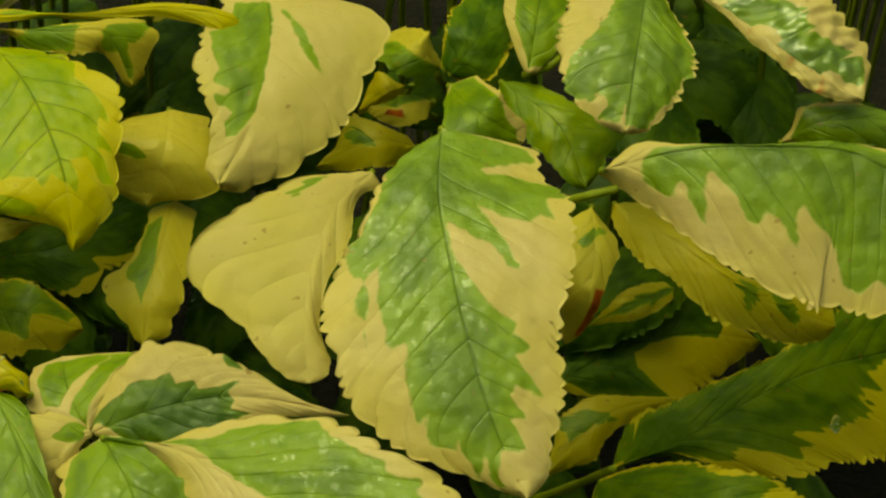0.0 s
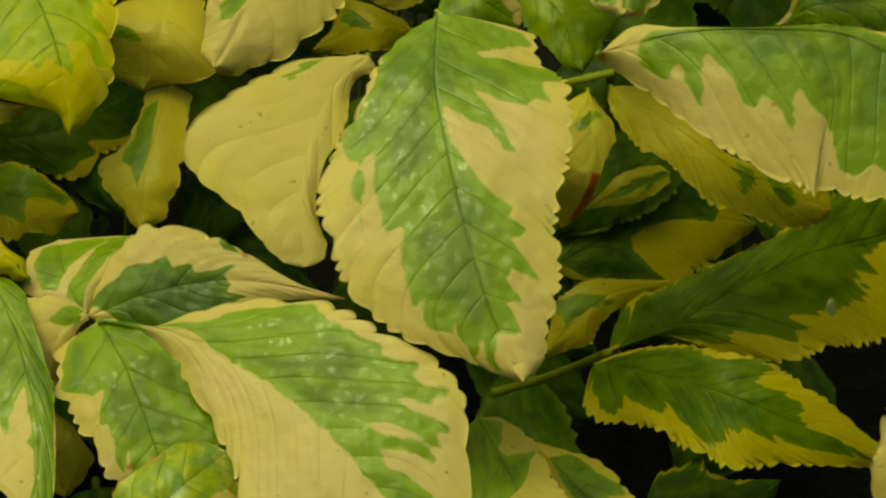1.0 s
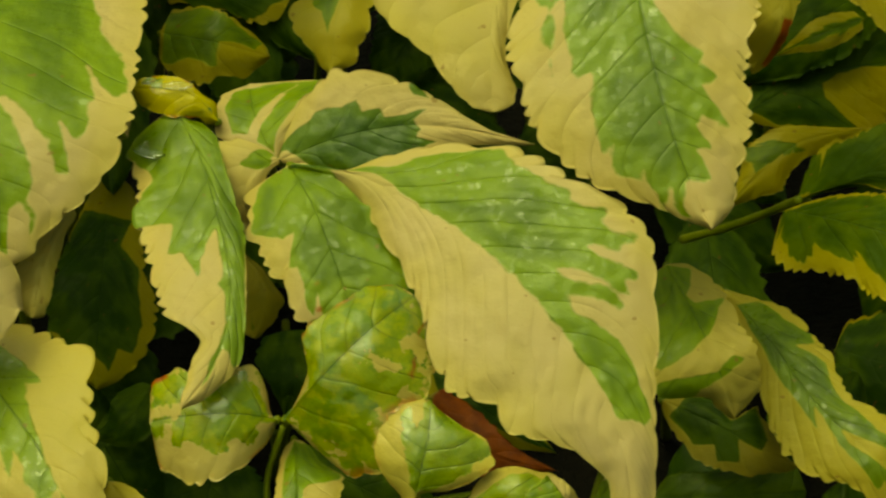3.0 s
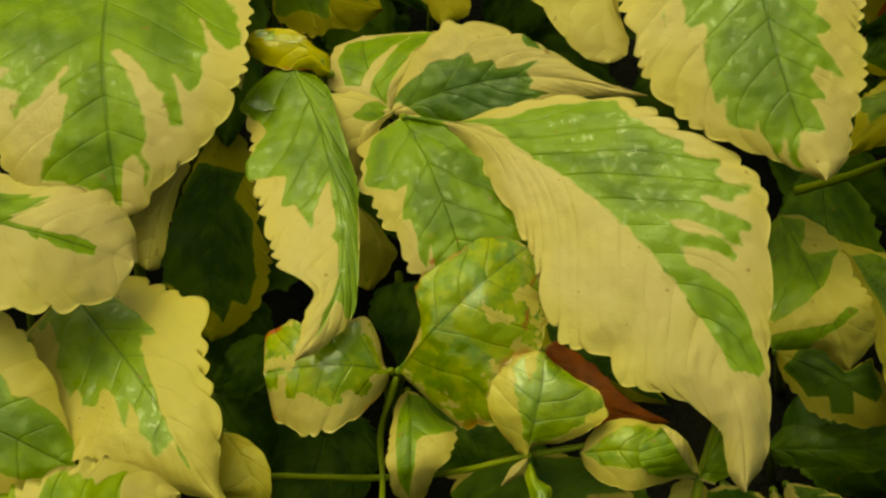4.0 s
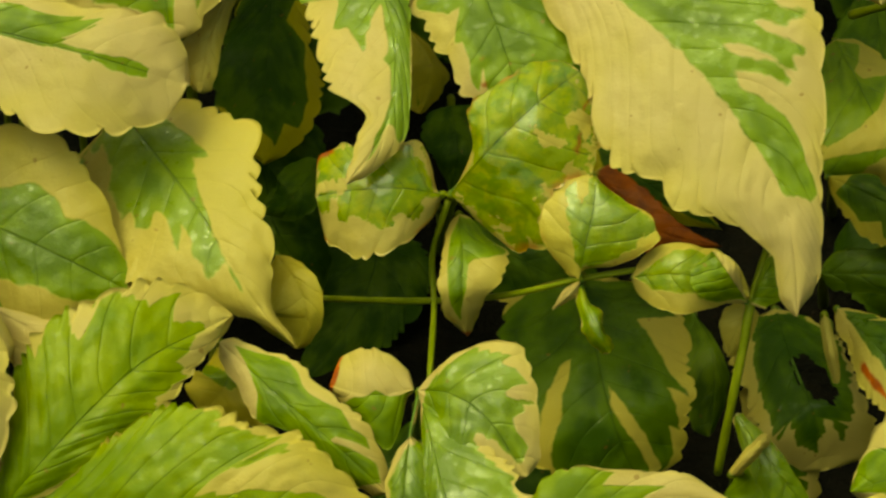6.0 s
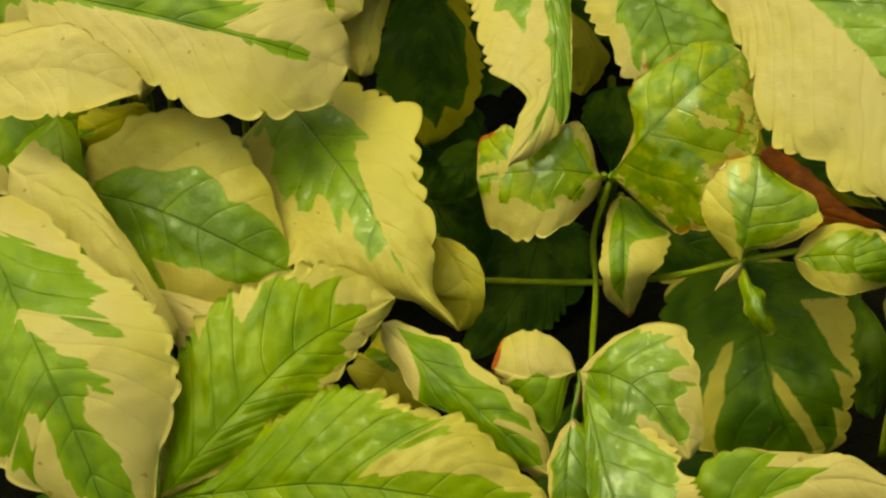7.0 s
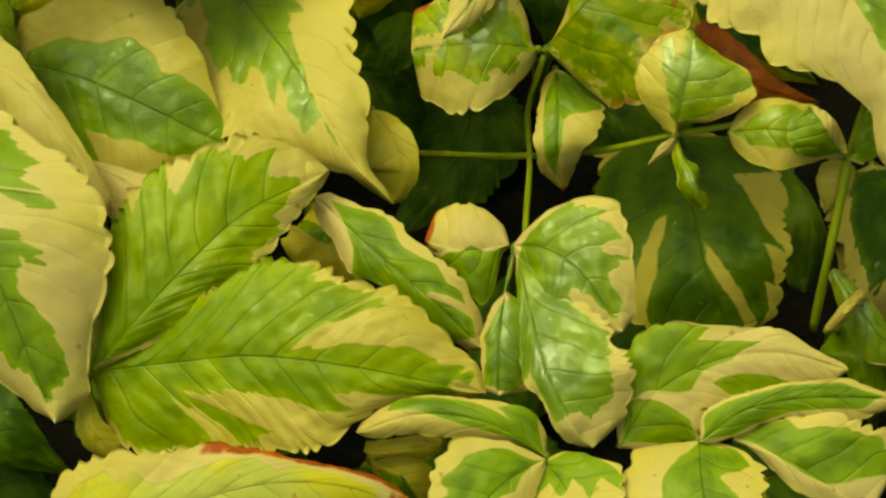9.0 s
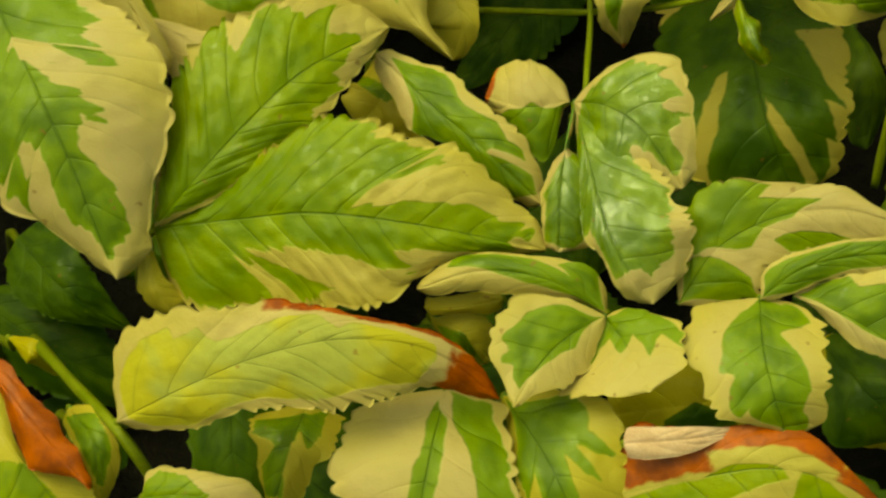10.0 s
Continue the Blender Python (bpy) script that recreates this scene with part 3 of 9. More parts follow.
leaflet(leaf, 17, [(54.9, 167.7, -48.0), (52.8, 150.1, -38.1), (54.5, 132.4, -32.1), (57.4, 114.8, -28.2), (61.5, 97.6, -26.7), (67.9, 81.0, -26.3)], [23.1, 23.1, 28, 28, 27.3, 24.8, 22.3, 19.1, 17.4, 14.9, 9.82, 5.07], [0, 7.84, 13, 17.7, 24, 28.2, 28.9, 29, 24.2, 17.1, 7.74, 0],
        (), (), droop=(2, 2.2), tint=(0, 0.7, 0.5, 0), tooth=3.7, rough=1.3,
        patch=[[(0.138, -1), (0.069, -1.08), (0.013, -0.97), (0, 0.1), (0, 0.53), (0.025, 0.85), (0.062, 1.02), (0.081, 0.7), (0.113, 0.4), (0.119, 0.68), (0.138, 1.03), (0.225, 0.97), (0.225, 0.83), (0.319, 0.88), (0.288, 0.77), (0.312, 0.67), (0.288, 0.52), (0.231, 0.27), (0.325, 0.4), (0.425, 0.55), (0.413, 0.47), (0.35, 0.35), (0.281, 0.03), (0.369, 0.02), (0.438, 0.15), (0.525, 0.28), (0.575, 0.5), (0.6, 0.45), (0.638, 0.65), (0.656, 0.55), (0.65, 0.45), (0.775, 0.75), (0.738, 0.42), (0.75, 0.33), (0.812, 0.45), (0.806, 0.23), (0.888, 0.38), (0.875, -0.08), (0.956, -0.7), (0.944, -0.92), (0.875, -0.35), (0.925, -1.15), (0.875, -0.63), (0.8, -0.42), (0.831, -0.62), (0.806, -0.75), (0.744, -0.53), (0.75, -0.67), (0.675, -0.53), (0.575, -0.47), (0.581, -0.58), (0.531, -0.6), (0.369, -0.62), (0.381, -0.7), (0.488, -0.67), (0.556, -0.77), (0.506, -0.77), (0.406, -0.75), (0.375, -0.82), (0.35, -0.97), (0.256, -0.95), (0.2, -0.92)]])
leaf = leaf_thing("variegated_leaf", (39.2, 158.4, -49.8), "plain cream yellow toothed leaf on top")
leaflet(leaf, 18, [(39.2, 158.4, -49.8), (30.1, 148.2, -43.2), (24.4, 133.1, -38.0), (22.7, 118.9, -34.9), (23.5, 108.1, -35.0)], [4.22, 2.13, 3.51, 5.85, 6.05, 4.39, 3.39, 3.27, 4.17, 4.9, 4.13], [1.03, 4.34, 8.93, 14.9, 21.6, 26.4, 22.9, 14.7, 9.91, 6.57, 3.29],
        [0, 0, 0, 0, 0, 0, 0, 0, 0, 0, 0, 0, 0, 0, 0, 0, 0, 0, 0, 0, 0, 0, 0, 0, 0, 0, 0, 0, 0, 0, 0, 0, 0, 0, 0, 0, 0, 0, 0, 0], [0, 0, 0, 0, 0, 0, 0, 0, 0, 0, 0, 0, 0, 0, 0, 0, 0, 0, 0, 0, 0, 0, 0, 0, 0, 0, 0, 0, 0, 0, 0, 0, 0, 0, 0, 0, 0, 0, 0, 0], droop=(1, 1), tint=(0, 0.3, 0.5, 0.25),
        isle_right=([0, 0, 0, 0, 0, 0.93, 0.83, 0.77, 0.73, 0.7, 0.67, 0.63, 0.6, 0.57, 0.53, 0, 0, 0, 0, 0, 0, 0, 0, 0, 0, 0, 0, 0, 0, 0, 0, 0, 0, 0, 0, 0, 0, 0, 0, 0], [0, 0, 0, 0, 0, 0.95, 0.89, 0.89, 0.82, 0.79, 0.72, 0.65, 0.62, 0.59, 0.55, 0, 0, 0, 0, 0, 0, 0, 0, 0, 0, 0, 0, 0, 0, 0, 0, 0, 0, 0, 0, 0, 0, 0, 0, 0]), rough=0.6, tooth=5, bite=0.6)
leaf = leaf_thing("variegated_leaf", (16.9, 208.8, -70.8), "cream toothed leaf with green streaks on top")
leaflet(leaf, 19, [(16.9, 208.8, -70.8), (17.8, 195.5, -63.5), (15.8, 182.4, -59.1), (11.8, 169.8, -57.6), (5.3, 158.1, -58.3)], [12.7, 16.6, 26.2, 26.6, 23.3, 21.7, 19.8, 17.9, 15.1, 11.2, 6.86, 4.19], [10.5, 10.5, 13.7, 15.6, 16, 15.6, 14.2, 12.1, 9.47, 7.26, 5.67, 3.97],
        (), (), droop=(4, 1), tint=(0, 0.3, 0.5, 0.2), tooth=4.6, rough=1.4,
        patch=[[(0.075, -0.75), (0.1, 0.02), (0.269, 0.02), (0.438, 0), (0.656, 0), (0.781, -0.22), (0.806, -0.52), (0.744, -0.68), (0.688, -0.47), (0.675, -0.8), (0.631, -0.82), (0.588, -0.53), (0.562, -0.78), (0.481, -0.67), (0.413, -0.78), (0.281, -0.88), (0.238, -0.68)], [(0.15, 0.13), (0.206, 0.2), (0.413, 0.57), (0.394, 0.47), (0.312, 0.27)]])
leaf = leaf_thing("variegated_leaf", (-5.7, 181.0, -77.0), "plain cream yellow toothed leaf among others")
leaflet(leaf, 20, [(-5.7, 181.0, -77.0), (-6.9, 169.2, -69.3), (-10.9, 158.1, -76.7)], [8.82, 8.82, 9.14, 9.52, 10, 10.8, 11.9, 13.7, 11.6, 8.74, 2.67, 0], [0, 7.62, 11.4, 12, 11.9, 11.8, 11.7, 11.5, 11.1, 10.4, 9.45, 6.62],
        (), (), droop=(2, 2), tint=(0, 0.3, 0.5, 0.75), tooth=4.5,
        patch=[[(0.488, -0.88), (0.506, -0.63), (0.625, -0.27), (0.669, -0.52), (0.644, -0.85)]])
leaf = leaf_thing("variegated_leaf", (-45.2, 192.4, -62.9), "lime green toothed leaf with yellow margin on top")
leaflet(leaf, 21, [(-45.2, 192.4, -62.9), (-37.6, 181.0, -54.6), (-32.0, 168.5, -49.0), (-28.1, 155.4, -46.2), (-26.8, 141.8, -50.7)], [0.747, 5.87, 9.12, 13.2, 15.9, 16.9, 15.5, 13.6, 11.4, 9.74, 6.4, 1.13], [0.936, 9.21, 14.1, 16.5, 17.9, 19.2, 20.3, 21.2, 21.1, 16.2, 2.95, 0.776],
        (), (), droop=(3, 3), tint=(1, 0.3, 0.5, 1), tooth=5, rough=1.3,
        patch=[[(0, 0.07), (0.069, 1.15), (0.15, 1.07), (0.238, 0.97), (0.275, 0.92), (0.325, 0.67), (0.413, 0.73), (0.581, 0.9), (0.525, 0.73), (0.569, 0.68), (0.663, 0.95), (0.631, 0.62), (0.719, 0.77), (0.781, 0.95), (0.756, 0.72), (0.663, 0.42), (0.663, 0.17), (0.75, 0.27), (0.8, 0.18), (0.738, -0.03), (0.7, -0.13), (0.744, -0.25), (0.694, -0.3), (0.65, -0.52), (0.656, -0.65), (0.531, -0.98), (0.138, -1.08), (0.025, -1.08)], [(0.731, -0.68), (0.819, -0.47), (0.869, -0.72), (0.831, -1.03)]])
leaf = leaf_thing("variegated_leaf", (-48.0, 202.9, -83.1), "cream toothed leaf with green streaks among others")
leaflet(leaf, 22, [(-48.0, 202.9, -83.1), (-31.9, 200.2, -77.6), (-20.2, 199.7, -78.2), (-14.5, 189.4, -85.0)], [0, 0, 0.6, 1.72, 2.18, 2.28, 3.04, 7.21, 9.91, 5.47, 2.96], [0.54, 0.54, 3.7, 4.42, 5.26, 5.15, 4.67, 4.02, 2.67, 2, 1.22],
        [0, 0, 0, 0, 0, 0, 0, 0, 0, 0, 0, 0, 0, 0.85, 0.82, 0.82, 0.79, 0.75, 0.69, 0.59, 0.49, 0.39, 0.29, 0.15, 0, 0, 0, 0, 0, 0, 0.72, 0.62, 0.52, 0.29, 0.22, 0.25, 0.32, 0.35, 0.29, 0], [0, 0, 0, 0, 0, 0, 0, 0, 0, 0, 0, 0, 0, 0.92, 0.85, 0.79, 0.72, 0.65, 0.55, 0.49, 0.39, 0.32, 0.22, 0.12, 0, 0, 0, 0, 0, 0, 0.75, 0.62, 0.49, 0.32, 0.12, 0, 0, 0, 0, 0], droop=(2, 2), tint=(0, 0.3, 0.5, 0.75),
        isle_left=([0, 0, 0, 0, 0, 0, 0, 0.8, 0.6, 0.47, 0.37, 0.27, 0.17, 0, 0, 0, 0, 0, 0, 0, 0, 0, 0, 0, 0, 1, 0.87, 0.7, 0.3, 0.17, 0, 0, 0, 0, 0, 0, 0, 0, 0, 0], [0, 0, 0, 0, 0, 0, 0, 1.25, 0.99, 0.92, 0.89, 0.89, 0.85, 0, 0, 0, 0, 0, 0, 0, 0, 0, 0, 0, 0, 1.25, 1.25, 0.95, 0.85, 0.79, 0, 0, 0, 0, 0, 0, 0, 0, 0, 0]),
        isle_right=([0, 0, 0, 0, 0, 0.9, 0.7, 0.53, 0.43, 0.33, 0.27, 0.17, 0.1, 0, 0, 0, 0, 0, 0, 0, 0, 0, 0, 0, 0, 0, 0, 0.63, 0.43, 0.27, 0, 0, 0, 0, 0, 0, 0, 0, 0, 0], [0, 0, 0, 0, 0, 1.25, 1.25, 1.25, 1.25, 0.99, 0.95, 0.92, 0.89, 0, 0, 0, 0, 0, 0, 0, 0, 0, 0, 0, 0, 0, 0, 0.79, 0.82, 0.82, 0, 0, 0, 0, 0, 0, 0, 0, 0, 0]))
leaf = leaf_thing("variegated_leaf", (-47.7, 199.2, -63.4), "lime green toothed leaf with yellow margin on top")
leaflet(leaf, 23, [(-47.7, 199.2, -63.4), (-28.6, 199.4, -62.2), (-8.1, 200.9, -62.5), (7.3, 199.0, -63.7), (13.1, 194.3, -67.0)], [1.93, 1.73, 0.76, 0.38, 0.9, 1.52, 1.92, 1.68, 1.16, 0.48, 0.3], [1.85, 1.07, 0.05, 1.16, 1.65, 1.67, 2.44, 3.34, 3.54, 2.81, 1.18],
        [0, 0, 0, 0, 0, 0, 0, 0, 0, 0, 0, 0, 0, 0, 0, 0, 0, 0, 0, 0, 0, 0, 0, 0, 0, 0, 0, 0, 0, 0, 0, 0, 0, 0, 0, 0, 0, 0, 0, 0], [0, 0, 0, 0, 0, 0, 0, 0, 0, 0, 0, 0, 0, 0, 0, 0, 0, 0, 0, 0, 0, 0, 0, 0, 0, 0, 0, 0, 0, 0, 0, 0, 0, 0, 0, 0, 0, 0, 0, 0], droop=(1, 1), tint=(1, 0.3, 0.5, 1),
        isle_left=([0, 0, 0, 0.6, 0.3, 0.1, 0.1, 0.13, 0.13, 0.2, 0, 0, 0, 0, 0, 0, 0, 0, 0, 0, 0, 0, 0, 0, 0, 0, 0, 0, 0, 0, 0, 0, 0, 0, 0, 0, 0, 0, 0, 0], [0, 0, 0, 0.65, 0.69, 0.99, 0.85, 0.72, 0.59, 0.49, 0, 0, 0, 0, 0, 0, 0, 0, 0, 0, 0, 0, 0, 0, 0, 0, 0, 0, 0, 0, 0, 0, 0, 0, 0, 0, 0, 0, 0, 0]))
leaf = leaf_thing("variegated_leaf", (59.7, 194.8, -93.4), "plain cream yellow toothed leaf among others")
leaflet(leaf, 24, [(59.7, 194.8, -93.4), (52.8, 197.1, -82.3), (47.1, 204.6, -94.6)], [0.028, 0.26, 2.93, 5.47, 6.52, 7.21, 7.69, 8.17, 8.36, 8.27, 0.78], [0.33, 2.64, 3.47, 4.11, 4.88, 5.15, 5.31, 5.48, 5.08, 4.75, 4.5],
        [0, 0, 0, 0, 0, 0, 0, 0, 0, 0, 0, 0, 0, 0, 0, 0, 0, 0, 0, 0, 0, 0, 0, 0, 0, 0, 0, 0, 0, 0, 0, 0, 0, 0, 0, 0, 0, 0, 0, 0], [0, 0, 0, 0, 0, 0, 0, 0, 0, 0, 0, 0, 0, 0, 0, 0, 0, 0, 0, 0, 0, 0, 0, 0, 0, 0, 0, 0, 0, 0, 0, 0, 0, 0, 0, 0, 0, 0, 0, 0], droop=(2, 2), tint=(0, 0.3, 0.5, 0.75),
        isle_left=([0.17, 1, 0, 0, 0.97, 0.7, 0.57, 0.47, 0.4, 0.37, 0.33, 0.3, 0.3, 0.27, 0.27, 0.27, 0.23, 0.27, 0.27, 0.27, 0.27, 0.27, 0.27, 0.27, 0.23, 0.23, 0.23, 0.23, 0.2, 0.2, 0.2, 0.17, 0.17, 0.17, 0.13, 0.27, 0, 0, 0, 0], [1.25, 1.25, 0, 0, 1.25, 1.25, 1.25, 1.25, 1.25, 1.25, 1.25, 1.25, 1.25, 1.25, 1.25, 1.25, 1.25, 1.25, 1.25, 1.25, 1.25, 1.25, 1.25, 1.25, 1.25, 1.25, 1.25, 1.25, 1.25, 1.25, 1.25, 1.25, 1.25, 1.25, 1.25, 0.89, 0, 0, 0, 0]))
leaf = leaf_thing("variegated_leaf", (53.7, 196.9, -112.4), "plain cream yellow toothed leaf deep below")
leaflet(leaf, 25, [(53.7, 196.9, -112.4), (47.4, 193.4, -105.0), (40.5, 191.8, -116.9)], [0, 0, 0.58, 1.58, 1.78, 1.87, 1.83, 1.67, 1.43, 1.17, 0.56], [0, 0, 1.17, 2.61, 4.59, 5.06, 5.82, 4.85, 3.42, 1.56, 0],
        [0, 0, 0], [0, 0, 0], droop=(2, 2), tint=(0, 0.3, 0.5, 0.9))
leaf = leaf_thing("variegated_leaf", (57.4, 188.0, -95.8), "plain cream yellow toothed leaf, browned edge deep below")
leaflet(leaf, 26, [(57.4, 188.0, -95.8), (48.7, 183.9, -87.2), (42.1, 187.1, -98.0)], [0, 1.57, 3.38, 3.89, 4.49, 4.48, 3.73, 3.08, 2.25, 1.48, 0.88], [0, 2, 3.25, 3.41, 3.51, 3.54, 3.38, 2.79, 2.11, 1.38, 0.85],
        [0, 0, 0, 0, 0, 0, 0, 0, 0, 0, 0, 0, 0, 0, 0, 0, 0, 0, 0, 0, 0, 0, 0, 0, 0, 0, 0, 0, 0, 0, 0, 0, 0, 0, 0, 0, 0, 0, 0, 0], [0, 0, 0, 0, 0, 0, 0, 0, 0, 0, 0, 0, 0, 0, 0, 0, 0, 0, 0, 0, 0, 0, 0, 0, 0, 0, 0, 0.85, 0.85, 0.85, 0, 0, 0, 0, 0, 0, 0, 0, 0, 0], droop=(2, 2), tint=(0, 0.3, 0.5, 0.75), dead=[(1, 0.45, 0.7, 0.1, 0.6)],
        isle_right=([0, 0, 0.93, 0.67, 0.53, 0.43, 0.37, 0.33, 0.3, 0.3, 0.27, 0.23, 0.23, 0.23, 0.23, 0.2, 0.2, 0.2, 0.2, 0.2, 0.17, 0.17, 0.17, 0.13, 0.13, 0.1, 0.1, 0, 0, 0, 0.1, 0.13, 0.17, 0.2, 0.27, 0.33, 0.47, 0.6, 0, 0], [0, 0, 1.25, 1.25, 1.25, 1.25, 1.25, 0.99, 0.99, 0.95, 0.95, 0.95, 0.95, 0.92, 0.92, 0.92, 0.92, 0.92, 0.92, 0.92, 0.92, 0.89, 0.89, 0.89, 0.89, 0.85, 0.85, 0, 0, 0, 0.82, 0.82, 0.82, 0.79, 0.79, 0.75, 0.69, 0.65, 0, 0]))
leaf = leaf_thing("variegated_leaf", (59.1, 196.3, -168.2), "plain cream yellow toothed leaf deep below")
leaflet(leaf, 27, [(59.1, 196.3, -168.2), (46.7, 196.3, -162.2), (32.1, 192.2, -172.4)], [0.052, 2.74, 4.79, 6.16, 6.47, 6.5, 6.16, 5.32, 4.1, 1.93, 0], [0, 2.77, 3.3, 3.99, 5.12, 6.45, 8.89, 5.97, 2.83, 1.73, 0.27],
        [0, 0, 0, 0, 0, 0, 0, 0, 0, 0, 0, 0, 0, 0, 0, 0, 0, 0, 0, 0, 0, 0, 0, 0, 0, 0.19, 0.15, 0.12, 0.053, 0, 0, 0, 0, 0, 0, 0, 0, 0, 0, 0], [0, 0, 0, 0, 0, 0, 0, 0, 0, 0, 0, 0, 0, 0, 0, 0, 0, 0, 0, 0, 0, 0, 0, 0, 0, 0, 0.82, 0.69, 0.59, 0.42, 0, 0, 0, 0, 0, 0, 0, 0, 0, 0], droop=(2, 2), tint=(0, 0.3, 0.5, 0.9),
        isle_left=([0, 0, 0, 0, 0, 0, 0, 0, 0, 0, 0, 0, 0, 0, 0, 0, 0, 0, 0, 0, 0, 0, 0, 0.2, 0.13, 0, 0, 0, 0, 0, 0, 0, 0, 0, 0, 0, 0, 0, 0, 0], [0, 0, 0, 0, 0, 0, 0, 0, 0, 0, 0, 0, 0, 0, 0, 0, 0, 0, 0, 0, 0, 0, 0, 0.25, 0.22, 0, 0, 0, 0, 0, 0, 0, 0, 0, 0, 0, 0, 0, 0, 0]),
        isle_right=([0, 0, 0, 0, 0, 0, 0, 0, 0, 0, 0, 0, 0, 0, 0, 0, 0, 0, 0, 0, 0, 0, 0, 0, 0.97, 0.13, 0, 0, 0, 0, 0.17, 0, 0, 0, 0, 0, 0, 0, 0, 0], [0, 0, 0, 0, 0, 0, 0, 0, 0, 0, 0, 0, 0, 0, 0, 0, 0, 0, 0, 0, 0, 0, 0, 0, 1.25, 0.92, 0, 0, 0, 0, 0.25, 0, 0, 0, 0, 0, 0, 0, 0, 0]))
leaf = leaf_thing("variegated_leaf", (60.9, 190.2, -90.3), "green toothed leaf with ragged cream margin among others")
leaflet(leaf, 28, [(60.9, 190.2, -90.3), (66.5, 179.3, -76.4), (77.5, 174.0, -82.9)], [6.93, 6.93, 7.71, 7.82, 7.63, 7.33, 7.16, 6.97, 5.95, 4.86, 4.58, 3.2], [0, 1.85, 4.12, 5.52, 7.31, 9.49, 9.76, 8.34, 6.46, 4.39, 2.41, 1.19],
        (), (), droop=(1, 1), tint=(0, 0.3, 0.5, 0.25), tooth=4.4, bite=0.6,
        patch=[[(0.113, -1.15), (0, 0.27), (0.031, 0.88), (0.331, 0.83), (0.675, 0.83), (0.763, 0.48), (0.9, 0.27), (0.975, -0.75), (0.744, -1.02), (0.494, -1.15)]])
leaf = leaf_thing("variegated_leaf", (75.0, 194.7, -102.7), "dark green toothed leaf with cream margin deep below")
leaflet(leaf, 29, [(75.0, 194.7, -102.7), (87.1, 181.0, -92.9), (93.1, 164.5, -91.8)], [1.15, 3.15, 5.14, 5.6, 6.43, 7.85, 10.4, 14.6, 7.94, 5.28, 0], [1.45, 3.58, 5.33, 6.55, 7.33, 7.63, 7.34, 6.35, 4.86, 3.89, 0],
        [1.3, 1.3, 1.3, 1.3], [1.3, 1.3, 1.3, 1.3], droop=(2, 2), tint=(0.45, 0.3, 0.7, 0.75))
leaf = leaf_thing("variegated_leaf", (108.1, 214.8, -75.2), "green toothed leaf with ragged cream margin on top")
leaflet(leaf, 30, [(108.1, 214.8, -75.2), (104.4, 199.1, -65.7), (100.9, 184.9, -59.6), (98.1, 169.6, -59.1)], [0, 2.76, 6.3, 9.49, 12, 13.3, 13.3, 12.1, 10.6, 7.32, 4.6], [0, 15.3, 18.1, 18, 17.9, 17.7, 17.5, 17.4, 15.2, 10.4, 5.01],
        [0, 0, 0, 0, 0, 0, 0.99, 0.99, 0.95, 0.95, 0.95, 0.95, 0.95, 0.95, 0.99, 0.95, 0.95, 0.95, 0.95, 0.95, 0.95, 0.99, 0.99, 0.99, 0.95, 0.95, 0.95, 0.92, 0.89, 0.85, 0.85, 0.82, 0.82, 0.82, 0.85, 0.85, 0.89, 0.85, 0.69, 0], [0, 0, 0, 0, 0, 0.49, 0.45, 0.42, 0.39, 0.39, 0.35, 0.35, 0.35, 0.39, 0.39, 0.42, 0.45, 0.45, 0.49, 0.52, 0.55, 0.59, 0.69, 0.85, 0.89, 0.89, 0.92, 0.95, 1.25, 1.25, 1.25, 0.95, 0.89, 0.52, 0.39, 0.42, 0.053, 0, 0, 0], droop=(3, 3), tint=(0, 0.75, 0.5, 0),
        isle_left=([0, 0, 0, 0, 0.63, 0.2, 0, 0, 0, 0, 0, 0, 0, 0, 0, 0, 0, 0, 0, 0, 0, 0, 0, 0, 0, 0, 0, 0, 0, 0, 0, 0, 0, 0, 0, 0, 0, 0, 0, 0.2], [0, 0, 0, 0, 1.25, 1.25, 0, 0, 0, 0, 0, 0, 0, 0, 0, 0, 0, 0, 0, 0, 0, 0, 0, 0, 0, 0, 0, 0, 0, 0, 0, 0, 0, 0, 0, 0, 0, 0, 0, 0.32]),
        isle_right=([0, 0.83, 0.43, 0.27, 0.17, 0, 0, 0, 0, 0, 0, 0, 0, 0, 0, 0, 0, 0, 0, 0, 0, 0, 0, 0, 0, 0, 0, 0, 0, 0, 0, 0, 0, 0.63, 0, 0, 0.1, 0.13, 0.2, 0], [0, 1.25, 0.89, 0.75, 0.59, 0, 0, 0, 0, 0, 0, 0, 0, 0, 0, 0, 0, 0, 0, 0, 0, 0, 0, 0, 0, 0, 0, 0, 0, 0, 0, 0, 0, 0.82, 0, 0, 0.92, 0.75, 0.55, 0]), rough=2)
leaf = leaf_thing("variegated_leaf", (115.9, 209.2, -71.1), "wet cream toothed leaf with green streaks, browned edge on top")
